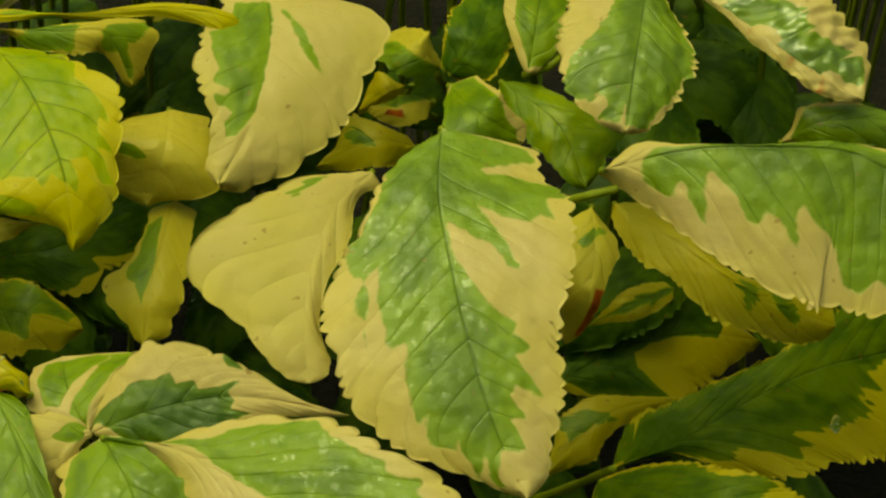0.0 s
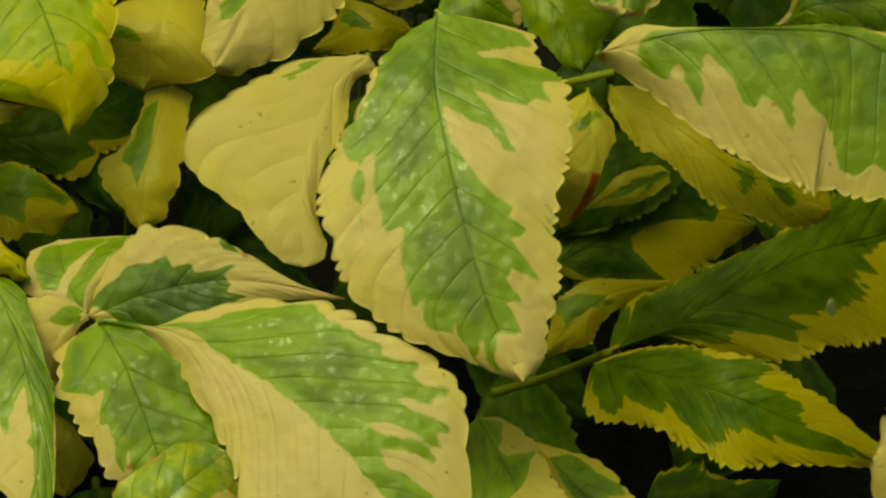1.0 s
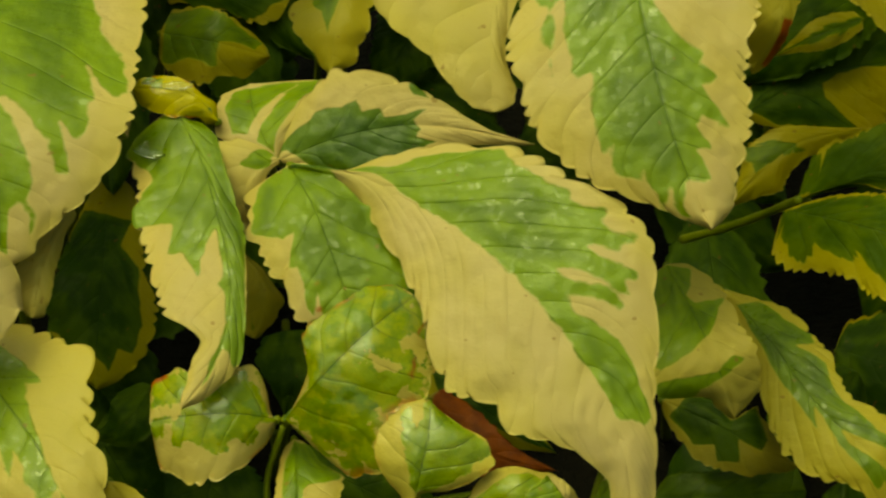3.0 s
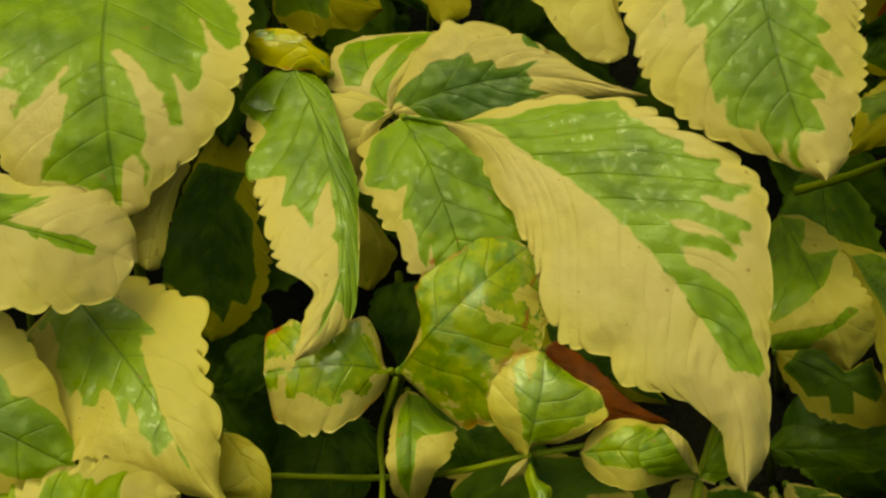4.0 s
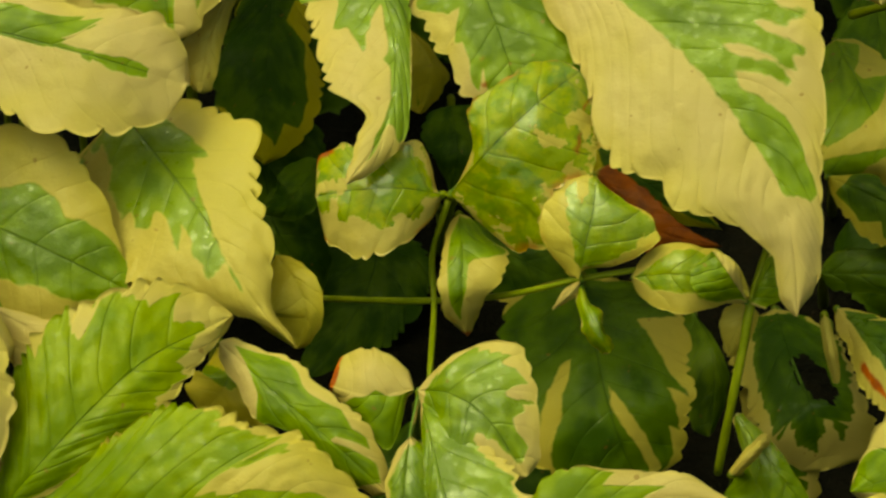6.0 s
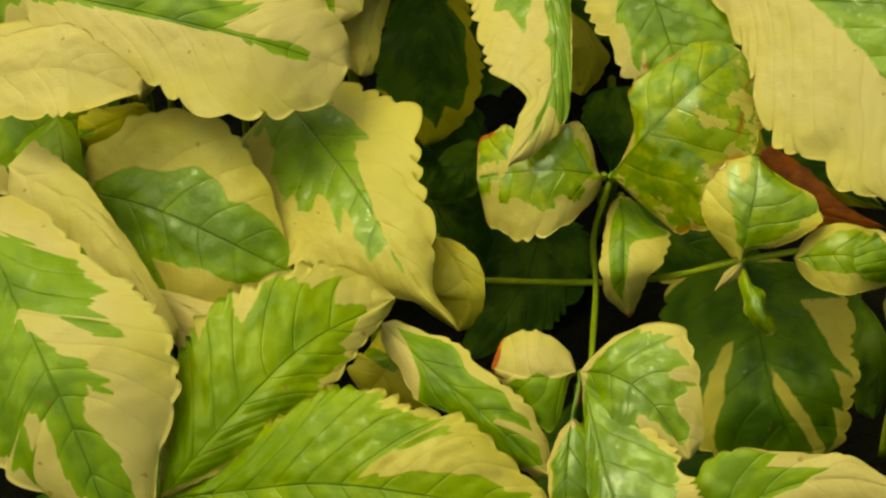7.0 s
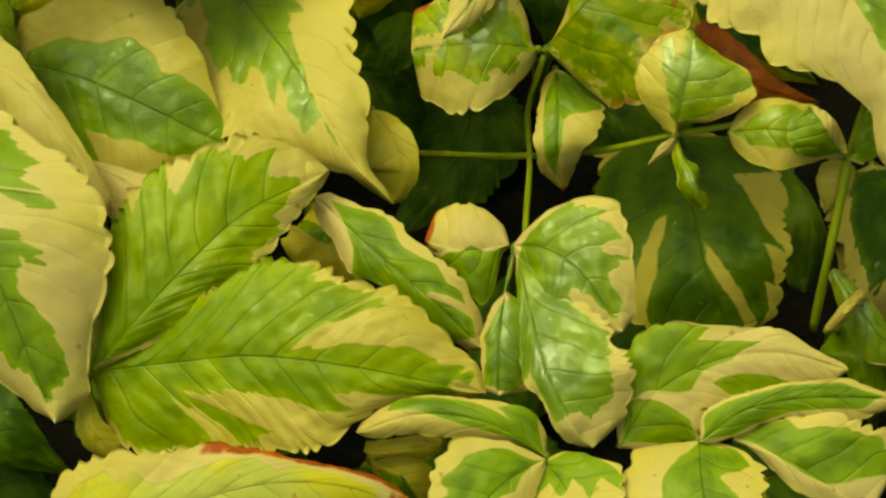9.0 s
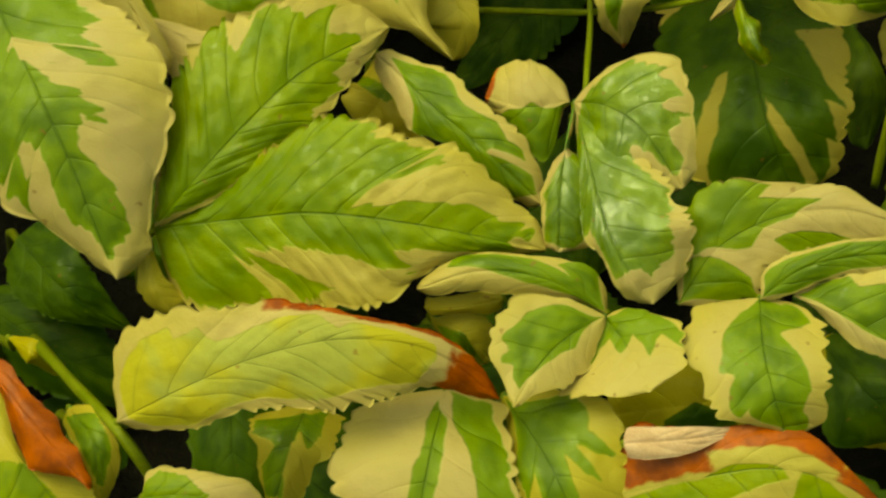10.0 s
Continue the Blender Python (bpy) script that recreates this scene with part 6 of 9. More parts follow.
leaflet(leaf, 64, [(-148.0, 37.8, 1.7), (-138.4, 20.5, 12.7), (-130.4, 6.1, 18.7), (-123.7, -8.1, 19.7), (-115.2, -31.8, 16.0)], [4.3, 10.6, 13.4, 15.6, 19.1, 22.7, 23.9, 21.8, 17.4, 10.4, 6.27], [0.97, 7.78, 11.9, 16, 17.1, 18.3, 18.4, 17.2, 15.2, 7.32, 1.51],
        [0, 0, 0, 0, 0, 0, 0, 0, 0, 0.85, 0.85, 0.85, 0.85, 0.82, 0.82, 0.79, 0.72, 0.65, 0.62, 0.65, 0, 0, 0, 0.053, 0.087, 0.15, 0.29, 0.35, 0.42, 0.22, 0.22, 0.19, 0.15, 0.29, 0.42, 0.55, 0.62, 0.49, 0.19, 0], [0, 0, 0, 0, 0, 0, 0, 0, 0, 0.95, 0.95, 0.95, 0.95, 0.95, 0.95, 0.95, 0.99, 0.99, 0.95, 0.95, 0, 0.92, 0.92, 0.92, 0.92, 0.92, 0.92, 0.89, 0.32, 0.29, 0.29, 0.29, 0.29, 0.32, 0.39, 0.49, 0.32, 0.15, 0, 0], droop=(5, 4), tint=(0, 0.3, 0.5, 0),
        isle_left=([0, 0, 0, 0, 0, 0, 0, 0, 0.3, 0, 0, 0, 0, 0, 0, 0, 0, 0, 0, 0, 0.33, 0.4, 0.5, 0, 0, 0, 0, 0, 0, 0.27, 0, 0, 0, 0, 0, 0, 0, 0, 0, 0], [0, 0, 0, 0, 0, 0, 0, 0, 0.59, 0, 0, 0, 0, 0, 0, 0, 0, 0, 0, 0, 0.65, 0.69, 0.72, 0, 0, 0, 0, 0, 0, 0.45, 0, 0, 0, 0, 0, 0, 0, 0, 0, 0]),
        isle_right=([0, 0, 0, 0.83, 0.57, 0.4, 0.3, 0.2, 0.1, 0, 0, 0, 0, 0, 0, 0, 0, 0, 0, 0, 0.1, 0, 0, 0, 0, 0, 0, 0, 0.5, 0.57, 0.6, 0, 0, 0, 0, 0, 0, 0, 0, 0], [0, 0, 0, 1.25, 1.25, 0.99, 0.95, 0.95, 0.95, 0, 0, 0, 0, 0, 0, 0, 0, 0, 0, 0, 0.92, 0, 0, 0, 0, 0, 0, 0, 0.89, 0.85, 0.89, 0, 0, 0, 0, 0, 0, 0, 0, 0]), tooth=6)
leaf = leaf_thing("variegated_leaf", (-143.8, 45.2, -9.1), "plain cream yellow toothed leaf on top")
leaflet(leaf, 65, [(-143.8, 45.2, -9.1), (-128.4, 36.5, -3.3), (-117.4, 24.9, -0.5), (-108.4, 9.0, -1.0)], [7.34, 6.73, 5.95, 5.1, 3.52, 2.78, 2.68, 2.27, 2.49, 2.5, 1.75], [1.01, 9.07, 8.3, 8.12, 8.72, 8.95, 8.15, 5.8, 1.65, 1.54, 1.91],
        [0, 0, 0, 0, 0, 0, 0, 0, 0, 0, 0, 0, 0, 0, 0, 0, 0, 0, 0, 0, 0, 0, 0, 0, 0, 0, 0, 0, 0, 0, 0, 0, 0, 0, 0, 0, 0, 0, 0, 0], [0, 0, 0, 0, 0, 0, 0, 0, 0, 0, 0, 0, 0, 0, 0, 0, 0, 0, 0, 0, 0, 0, 0, 0, 0, 0, 0, 0, 0, 0, 0, 0, 0, 0, 0, 0, 0, 0, 0, 0], droop=(2, 1), tint=(0, 0.3, 0.5, 0.1),
        isle_right=([0, 0, 0, 0, 0, 0, 0, 0, 0.93, 0.83, 0.83, 0.8, 0.8, 0.77, 0.73, 0.7, 0.7, 0.67, 0.63, 0.63, 0.63, 0.63, 0.67, 0.67, 0.7, 0.77, 0, 0, 0, 0, 0, 0, 0, 0, 0, 0, 0, 0, 0, 0], [0, 0, 0, 0, 0, 0, 0, 0, 1.25, 0.99, 0.95, 0.95, 0.92, 0.89, 0.85, 0.85, 0.85, 0.85, 0.85, 0.85, 0.85, 0.85, 0.89, 0.85, 0.82, 0.79, 0, 0, 0, 0, 0, 0, 0, 0, 0, 0, 0, 0, 0, 0]))
leaf = leaf_thing("variegated_leaf", (-109.4, -21.9, 7.3), "green compound leaf with ragged cream margin on top")
leaflet(leaf, 66, [(-109.4, -21.9, 7.3), (-100.0, -11.7, 10.4), (-89.9, -1.2, 10.3), (-79.4, 8.7, 5.4), (-64.1, 17.2, -5.0)], [0.84, 4.57, 8.12, 11.6, 15.6, 18.3, 18.4, 16.1, 14.9, 10.8, 3.5], [0.49, 2.54, 5, 6.33, 7.12, 8.11, 9.65, 9.63, 7.71, 4.15, 0.85],
        [0, 0, 0, 0, 0.85, 0.89, 0.92, 0.92, 0.92, 0.95, 0.92, 0.95, 1.25, 1.25, 1.25, 0.99, 0.95, 0.85, 0.89, 0.95, 1.25, 1.25, 1.25, 0.89, 0.72, 0.65, 0.95, 0.95, 0.89, 0.85, 0.82, 0.75, 0.65, 0.72, 0.75, 0.32, 0.25, 0.19, 0, 0], [0, 0, 0, 0, 0, 0.82, 0.82, 0.82, 0.89, 0.92, 0.92, 0.95, 0.95, 0.95, 0.95, 0.95, 0.95, 0.95, 0.95, 0.95, 0.95, 0.99, 1.25, 0.95, 0.85, 0.79, 0.75, 0.82, 0.85, 0.92, 0.82, 0.72, 0.59, 0.45, 0.45, 0.35, 0.22, 0, 0, 0], droop=(2.5, 2), tint=(0.5, 0.45, 0.5, 0.25),
        isle_left=([0, 0.47, 0.27, 0.13, 0, 0, 0, 0, 0, 0, 0, 0, 0, 0, 0, 0, 0, 0, 0, 0, 0, 0, 0, 0, 0, 0.9, 0, 0, 0, 0, 0, 0, 0, 0, 0, 0, 0, 0, 0, 0], [0, 0.65, 0.75, 0.82, 0, 0, 0, 0, 0, 0, 0, 0, 0, 0, 0, 0, 0, 0, 0, 0, 0, 0, 0, 0, 0, 0.95, 0, 0, 0, 0, 0, 0, 0, 0, 0, 0, 0, 0, 0, 0]),
        isle_right=([0, 0, 0, 0, 0.13, 0, 0, 0, 0, 0, 0, 0, 0, 0, 0, 0, 0, 0, 0, 0, 0, 0, 0, 0, 0, 0, 0, 0, 0, 0, 0, 0, 0, 0, 0, 0, 0, 0, 0, 0], [0, 0, 0, 0, 0.59, 0, 0, 0, 0, 0, 0, 0, 0, 0, 0, 0, 0, 0, 0, 0, 0, 0, 0, 0, 0, 0, 0, 0, 0, 0, 0, 0, 0, 0, 0, 0, 0, 0, 0, 0]), rough=2.2)
leaflet(leaf, 67, [(-110.1, -22.4, 4.5), (-92.3, -20.3, 10.2), (-76.0, -19.0, 15.4), (-56.1, -21.3, 16.7), (-32.1, -26.5, 10.0)], [0.37, 3.21, 8.07, 11.2, 14.1, 17.8, 18.4, 16.7, 15.7, 9.11, 4.42], [10.7, 16.9, 17.4, 18, 18.2, 17.9, 17.6, 16.5, 7.45, 2.89, 1.08],
        [0, 0, 0, 0.62, 0.89, 0.89, 0.85, 0.89, 0.95, 0.99, 0.95, 0.95, 0.99, 0.99, 0.99, 0.99, 0.99, 1.25, 0.99, 0.99, 0.95, 0.95, 0.92, 0.92, 0.92, 0.92, 0.92, 0.92, 0.12, 0.15, 0.19, 0.25, 0.29, 0.32, 0.49, 0.49, 0.45, 0.62, 0, 0], [0, 0.65, 0.79, 0.95, 0.92, 1.25, 0.99, 0.95, 0.95, 0.92, 0.92, 0.39, 0.55, 0.32, 0.32, 0.35, 0.35, 0.35, 0.35, 0.39, 0.39, 0.42, 0.42, 0.45, 0.45, 0.45, 0.49, 0.52, 0.55, 0.65, 0.35, 0.42, 0.69, 0.79, 0.85, 0.82, 0.79, 0.69, 0, 0], droop=(3, 2.5), tint=(0.5, 0.45, 0.5, 0.4),
        isle_left=([0, 0, 0, 0, 0, 0, 0, 0, 0, 0, 0, 0, 0, 0, 0, 0, 0, 0, 0, 0, 0, 0, 0, 0, 0, 0, 0, 0, 0.43, 0.67, 0, 0, 0, 0, 0, 0, 0, 0, 0.2, 0], [0, 0, 0, 0, 0, 0, 0, 0, 0, 0, 0, 0, 0, 0, 0, 0, 0, 0, 0, 0, 0, 0, 0, 0, 0, 0, 0, 0, 0.89, 0.79, 0, 0, 0, 0, 0, 0, 0, 0, 0.62, 0]),
        isle_right=([0, 0, 0, 0, 0, 0, 0, 0, 0, 0, 0, 0.83, 0, 0.37, 0.43, 0.53, 0.57, 0.63, 0.7, 0.73, 0.77, 0.8, 0, 0, 0, 0, 0, 0, 0.73, 0, 0, 0, 0, 0, 0, 0, 0, 0, 0, 0], [0, 0, 0, 0, 0, 0, 0, 0, 0, 0, 0, 0.92, 0, 0.72, 0.92, 0.92, 0.89, 0.89, 0.85, 0.85, 0.82, 0.82, 0, 0, 0, 0, 0, 0, 0.82, 0, 0, 0, 0, 0, 0, 0, 0, 0, 0, 0]), rough=2.2, stalk=False)
leaf = leaf_thing("variegated_leaf", (-111.3, -25.2, 3.5), "plain cream yellow toothed leaf among others")
leaflet(leaf, 68, [(-111.3, -25.2, 3.5), (-109.8, -32.9, 7.2), (-106.0, -39.8, 3.8)], [0, 0.39, 0.97, 1.48, 1.84, 2.22, 2.73, 3.1, 3.41, 3.73, 0.45], [0.45, 2.25, 2.52, 2.77, 3.02, 3.54, 3.36, 3.46, 2.77, 1.97, 0],
        [0, 0, 0], [0, 0, 0], droop=(2, 2), tint=(0, 0.3, 0.5, 0.75))
leaf = leaf_thing("variegated_leaf", (-67.4, 12.2, -10.9), "green toothed leaf with ragged cream margin among others")
leaflet(leaf, 69, [(-67.4, 12.2, -10.9), (-55.9, 2.3, -3.3), (-44.3, -7.5, -0.6), (-33.3, -18.0, -1.8)], [1.94, 3.31, 4.62, 6.33, 7.05, 6.16, 6.81, 7.05, 6.81, 5.6, 4.1, 0.0855], [1.63, 3.4, 4.1, 5.6, 6.37, 4.61, 3.62, 3.64, 4.66, 4.42, 2.97, 2.08],
        (), (), droop=(2, 2), tint=(0, 0.3, 0.5, 0), tooth=4.4, rough=1.3,
        patch=[[(0.056, 0.53), (0.181, 0.87), (0.312, 0.9), (0.413, 0.72), (0.537, 0.73), (0.613, 0.83), (0.706, 0.63), (0.775, 0.82), (0.819, 0.7), (0.675, 0.18), (0.669, -0.03), (0.875, 0.55), (0.956, 0.28), (0.881, -1.15), (0.775, -1.15), (0.588, -1.15), (0.419, -1.15), (0.369, -1.15), (0.294, -0.47), (0.175, 0.02)]])
leaf = leaf_thing("variegated_leaf", (-69.2, 12.6, -25.6), "plain cream yellow toothed leaf among others")
leaflet(leaf, 70, [(-69.2, 12.6, -25.6), (-66.6, 4.9, -18.1), (-72.1, -2.6, -20.1)], [0.47, 0.84, 1.06, 1.36, 1.96, 3.6, 7.4, 10.5, 6.43, 2.43, 0], [0, 1.8, 4.81, 6.68, 6.96, 6.55, 6.47, 6.58, 6.62, 6.59, 0.26],
        [0, 0, 0, 0, 0, 0, 0, 0, 0, 0, 0, 0, 0, 0, 0, 0, 0, 0, 0, 0, 0, 0, 0, 0, 0.42, 0.35, 0.29, 0.22, 0.15, 0.053, 0, 0, 0, 0, 0, 0, 0, 0, 0, 0], [0, 0, 0, 0, 0, 0, 0, 0, 0, 0, 0, 0, 0, 0, 0, 0, 0, 0, 0, 0, 0, 0, 0.85, 0.75, 0.62, 0.52, 0.42, 0.32, 0.19, 0, 0, 0, 0, 0, 0, 0, 0, 0, 0, 0], droop=(2, 2), tint=(0, 0.3, 0.5, 0.75),
        isle_left=([0, 0, 0, 0, 0, 0, 0, 0, 0, 0, 0, 0, 0, 0, 0, 0, 0, 0, 0, 0, 0, 0, 0, 0.3, 0, 0, 0, 0, 0, 0, 0, 0, 0, 0, 0, 0, 0, 0, 0, 0], [0, 0, 0, 0, 0, 0, 0, 0, 0, 0, 0, 0, 0, 0, 0, 0, 0, 0, 0, 0, 0, 0, 0, 0.39, 0, 0, 0, 0, 0, 0, 0, 0, 0, 0, 0, 0, 0, 0, 0, 0]),
        isle_right=([0, 0, 0, 0, 0, 0, 0.87, 0.77, 0.67, 0.6, 0.53, 0.5, 0.43, 0.4, 0.37, 0.33, 0.3, 0.27, 0.23, 0.2, 0.17, 0.13, 0, 0, 0, 0, 0, 0, 0, 0, 0, 0, 0, 0, 0, 0, 0, 0, 0, 0], [0, 0, 0, 0, 0, 0, 1.25, 0.95, 0.92, 0.89, 0.85, 0.85, 0.85, 0.82, 0.82, 0.85, 0.89, 0.92, 0.92, 0.92, 0.92, 0.92, 0, 0, 0, 0, 0, 0, 0, 0, 0, 0, 0, 0, 0, 0, 0, 0, 0, 0]))
leaf = leaf_thing("variegated_leaf", (-26.7, 1.9, 0.6), "wet green compound leaf with ragged cream margin on top")
leaflet(leaf, 71, [(-26.7, 1.9, 0.6), (-23.9, -7.5, 8.9), (-21.0, -18.2, 14.7), (-17.1, -27.9, 17.1), (-11.2, -36.7, 14.1)], [0, 5.33, 7.25, 9.5, 12.3, 13.8, 13.1, 15.4, 14.8, 11.7, 7.16], [0, 0.86, 1.69, 2.45, 3.23, 4.24, 5.07, 3.43, 3.57, 3.4, 1.08],
        [0, 0, 0, 0, 0, 0, 0, 1.25, 1.25, 0.89, 0.85, 0.82, 0.79, 0.75, 0.82, 0.85, 0.89, 0.95, 0.95, 0.95, 0.92, 0.92, 0.89, 0.85, 0.82, 0.79, 0.75, 0.72, 0.72, 0.72, 0.69, 0.69, 0.69, 0.69, 0.62, 0, 0, 0, 0, 0], [0, 0, 0, 0, 0, 0, 0, 0, 1.25, 1.25, 1.25, 1.25, 1.25, 1.25, 1.25, 1.25, 1.25, 1.25, 1.25, 1.25, 0.95, 0.85, 0.72, 0.69, 0.69, 0.79, 0.85, 0.85, 0.85, 0.85, 0.85, 0.75, 0.59, 0.42, 0.19, 0, 0, 0, 0, 0], droop=(2, 2), tint=(0.12, 0.88, 0.5, 0),
        isle_left=([0, 0, 0.6, 0.37, 0.27, 0.17, 0.1, 0, 0, 0, 0, 0, 0, 0, 0, 0, 0, 0, 0, 0, 0, 0, 0, 0, 0, 0, 0, 0, 0, 0, 0, 0, 0, 0, 0, 0.17, 0.23, 0, 0, 0], [0, 0, 1.25, 1.25, 1.25, 1.25, 1.25, 0, 0, 0, 0, 0, 0, 0, 0, 0, 0, 0, 0, 0, 0, 0, 0, 0, 0, 0, 0, 0, 0, 0, 0, 0, 0, 0, 0, 0.45, 0.29, 0, 0, 0]),
        isle_right=([0, 0, 0, 0, 0, 0, 0.4, 0.17, 0, 0, 0, 0, 0, 0, 0, 0, 0, 0, 0, 0, 0, 0, 0, 0, 0, 0, 0, 0, 0, 0, 0, 0, 0, 0, 0, 0, 0, 0, 0, 0], [0, 0, 0, 0, 0, 0, 1.25, 1.25, 0, 0, 0, 0, 0, 0, 0, 0, 0, 0, 0, 0, 0, 0, 0, 0, 0, 0, 0, 0, 0, 0, 0, 0, 0, 0, 0, 0, 0, 0, 0, 0]), rough=1.8)
leaflet(leaf, 72, [(-26.9, 2.2, 1.5), (-20.1, 1.3, 7.7), (-13.0, -3.7, 10.2), (-5.6, -14.7, 9.0)], [0.4, 2.83, 4.96, 8.49, 11.7, 14.7, 13.9, 10.7, 8.14, 5.76, 3.07], [1.08, 6.56, 8.99, 9.1, 9.69, 10.3, 10.7, 10.9, 10.3, 7.25, 3.52],
        [0, 0, 0, 0, 0, 0, 0, 0, 0.79, 0.82, 0.92, 0.89, 0.89, 0.85, 0.85, 0.85, 0.85, 0.85, 0.85, 0.85, 0.69, 0.72, 0.82, 0.82, 0.82, 0.65, 0.49, 0.49, 0.72, 0.62, 0.52, 0.42, 0.35, 0.39, 0.49, 0.52, 0.42, 0.29, 0, 0], [0, 0, 0, 0, 0, 0, 0, 0, 1.25, 1.25, 1.25, 1.25, 1.25, 1.25, 1.25, 1.25, 1.25, 1.25, 1.25, 1.25, 1.25, 1.25, 1.25, 1.25, 1.25, 1.25, 1.25, 1.25, 1.25, 0.35, 0.32, 0.25, 0.19, 0.15, 0.12, 0.087, 0.053, 0, 0, 0], droop=(2, 2), tint=(0.12, 0.88, 0.5, 0),
        isle_left=([0, 0, 0, 0, 0, 0, 0, 0.3, 0, 0, 0, 0, 0, 0, 0, 0, 0, 0, 0, 0, 0, 0, 0, 0, 0, 0, 0.87, 0.67, 0, 0, 0, 0, 0, 0, 0, 0, 0, 0, 0, 0], [0, 0, 0, 0, 0, 0, 0, 0.82, 0, 0, 0, 0, 0, 0, 0, 0, 0, 0, 0, 0, 0, 0, 0, 0, 0, 0, 0.89, 0.82, 0, 0, 0, 0, 0, 0, 0, 0, 0, 0, 0, 0]),
        isle_right=([0, 0, 0, 0.77, 0.5, 0.33, 0.2, 0.1, 0, 0, 0, 0, 0, 0, 0, 0, 0, 0, 0, 0, 0, 0, 0, 0, 0, 0, 0, 0, 0, 0.4, 0.43, 0.47, 0.5, 0.53, 0.53, 0.53, 0.57, 0.6, 0.63, 0.93], [0, 0, 0, 1.25, 1.25, 1.25, 1.25, 1.25, 0, 0, 0, 0, 0, 0, 0, 0, 0, 0, 0, 0, 0, 0, 0, 0, 0, 0, 0, 0, 0, 1.25, 1.25, 1.25, 1.25, 1.25, 1.25, 1.25, 1.25, 1.25, 1.25, 1.25]), rough=1.8, stalk=False, bite=0.6)
leaflet(leaf, 73, [(-26.7, 1.3, -0.2), (-28.3, -7.6, 8.0), (-29.1, -17.2, 11.5), (-29.4, -26.9, 10.0)], [0.033, 0.31, 0.44, 0.19, 5.17, 5.88, 6.27, 6.42, 6.51, 6.14, 4.77], [0, 0, 0, 0, 1.98, 3.04, 3.85, 3.69, 3.6, 3.2, 2.83],
        [0, 0, 0, 0, 0, 0, 0, 0, 0, 0, 0, 0, 0, 0, 0, 0, 0, 0, 0, 0, 0, 1.25, 1.25, 1.25, 1.25, 1.25, 1.25, 1.25, 1.25, 1.25, 1.25, 0.92, 0.89, 0.85, 0.79, 0.75, 0.72, 0.69, 0.59, 0], [0, 0, 0, 0, 0, 0, 0, 0, 0, 0, 0, 0, 0, 0, 0, 0, 0, 0, 0, 0, 0, 0, 0.82, 0.79, 0.79, 0.79, 0.79, 0.79, 0.79, 0.79, 0.79, 0.82, 0.85, 0.85, 0.89, 0.89, 0.75, 0.55, 0.15, 0], droop=(2, 2), tint=(0.12, 0.88, 0.5, 0),
        isle_left=([0, 0, 0, 0, 0, 0, 0, 0, 0, 0, 0.93, 0.83, 0.73, 0.67, 0.57, 0.5, 0.43, 0.37, 0.3, 0.2, 0.13, 0, 0, 0, 0, 0, 0, 0, 0, 0, 0, 0, 0, 0, 0, 0, 0, 0, 0, 0], [0, 0, 0, 0, 0, 0, 0, 0, 0, 0, 1.25, 1.25, 1.25, 1.25, 1.25, 1.25, 1.25, 1.25, 1.25, 1.25, 1.25, 0, 0, 0, 0, 0, 0, 0, 0, 0, 0, 0, 0, 0, 0, 0, 0, 0, 0, 0]),
        isle_right=([0, 0, 0, 0, 0, 0, 0, 0, 0, 0, 0, 0, 0, 0, 0, 0, 0, 0, 0, 0, 0.27, 0.13, 0, 0, 0, 0, 0, 0, 0, 0, 0, 0, 0, 0, 0, 0, 0, 0, 0, 0], [0, 0, 0, 0, 0, 0, 0, 0, 0, 0, 0, 0, 0, 0, 0, 0, 0, 0, 0, 0, 0.59, 0.72, 0, 0, 0, 0, 0, 0, 0, 0, 0, 0, 0, 0, 0, 0, 0, 0, 0, 0]), rough=1.8, stalk=False)
leaflet(leaf, 74, [(-28.0, 2.3, -3.5), (-36.6, 1.3, -2.8), (-45.0, 3.3, -6.8)], [0.63, 1.52, 5.23, 8.79, 10.8, 8.75, 6.38, 4.75, 3.52, 2.52, 1.66, 1.16], [3.01, 5.51, 7.54, 8.29, 8.82, 9.12, 9.25, 9.21, 8.77, 8.13, 7.08, 4.95],
        (), (), droop=(2, 2), tint=(0, 0.3, 0.5, 0), dead=[(0, 0.915, 1, 0.0, 1)], stalk=False, tooth=7, bite=0.2,
        patch=[[(0, 0.33), (0.438, -0.13), (0.694, 0.23), (0.819, 1.15), (0.594, 1.1), (0.45, 1.07), (0.356, 1.08), (0.213, 1.13), (0.113, 0.88)]])
leaf = leaf_thing("variegated_leaf", (-22.5, 42.1, -17.6), "wet lime green compound leaf with yellow margin, browned edge on top")
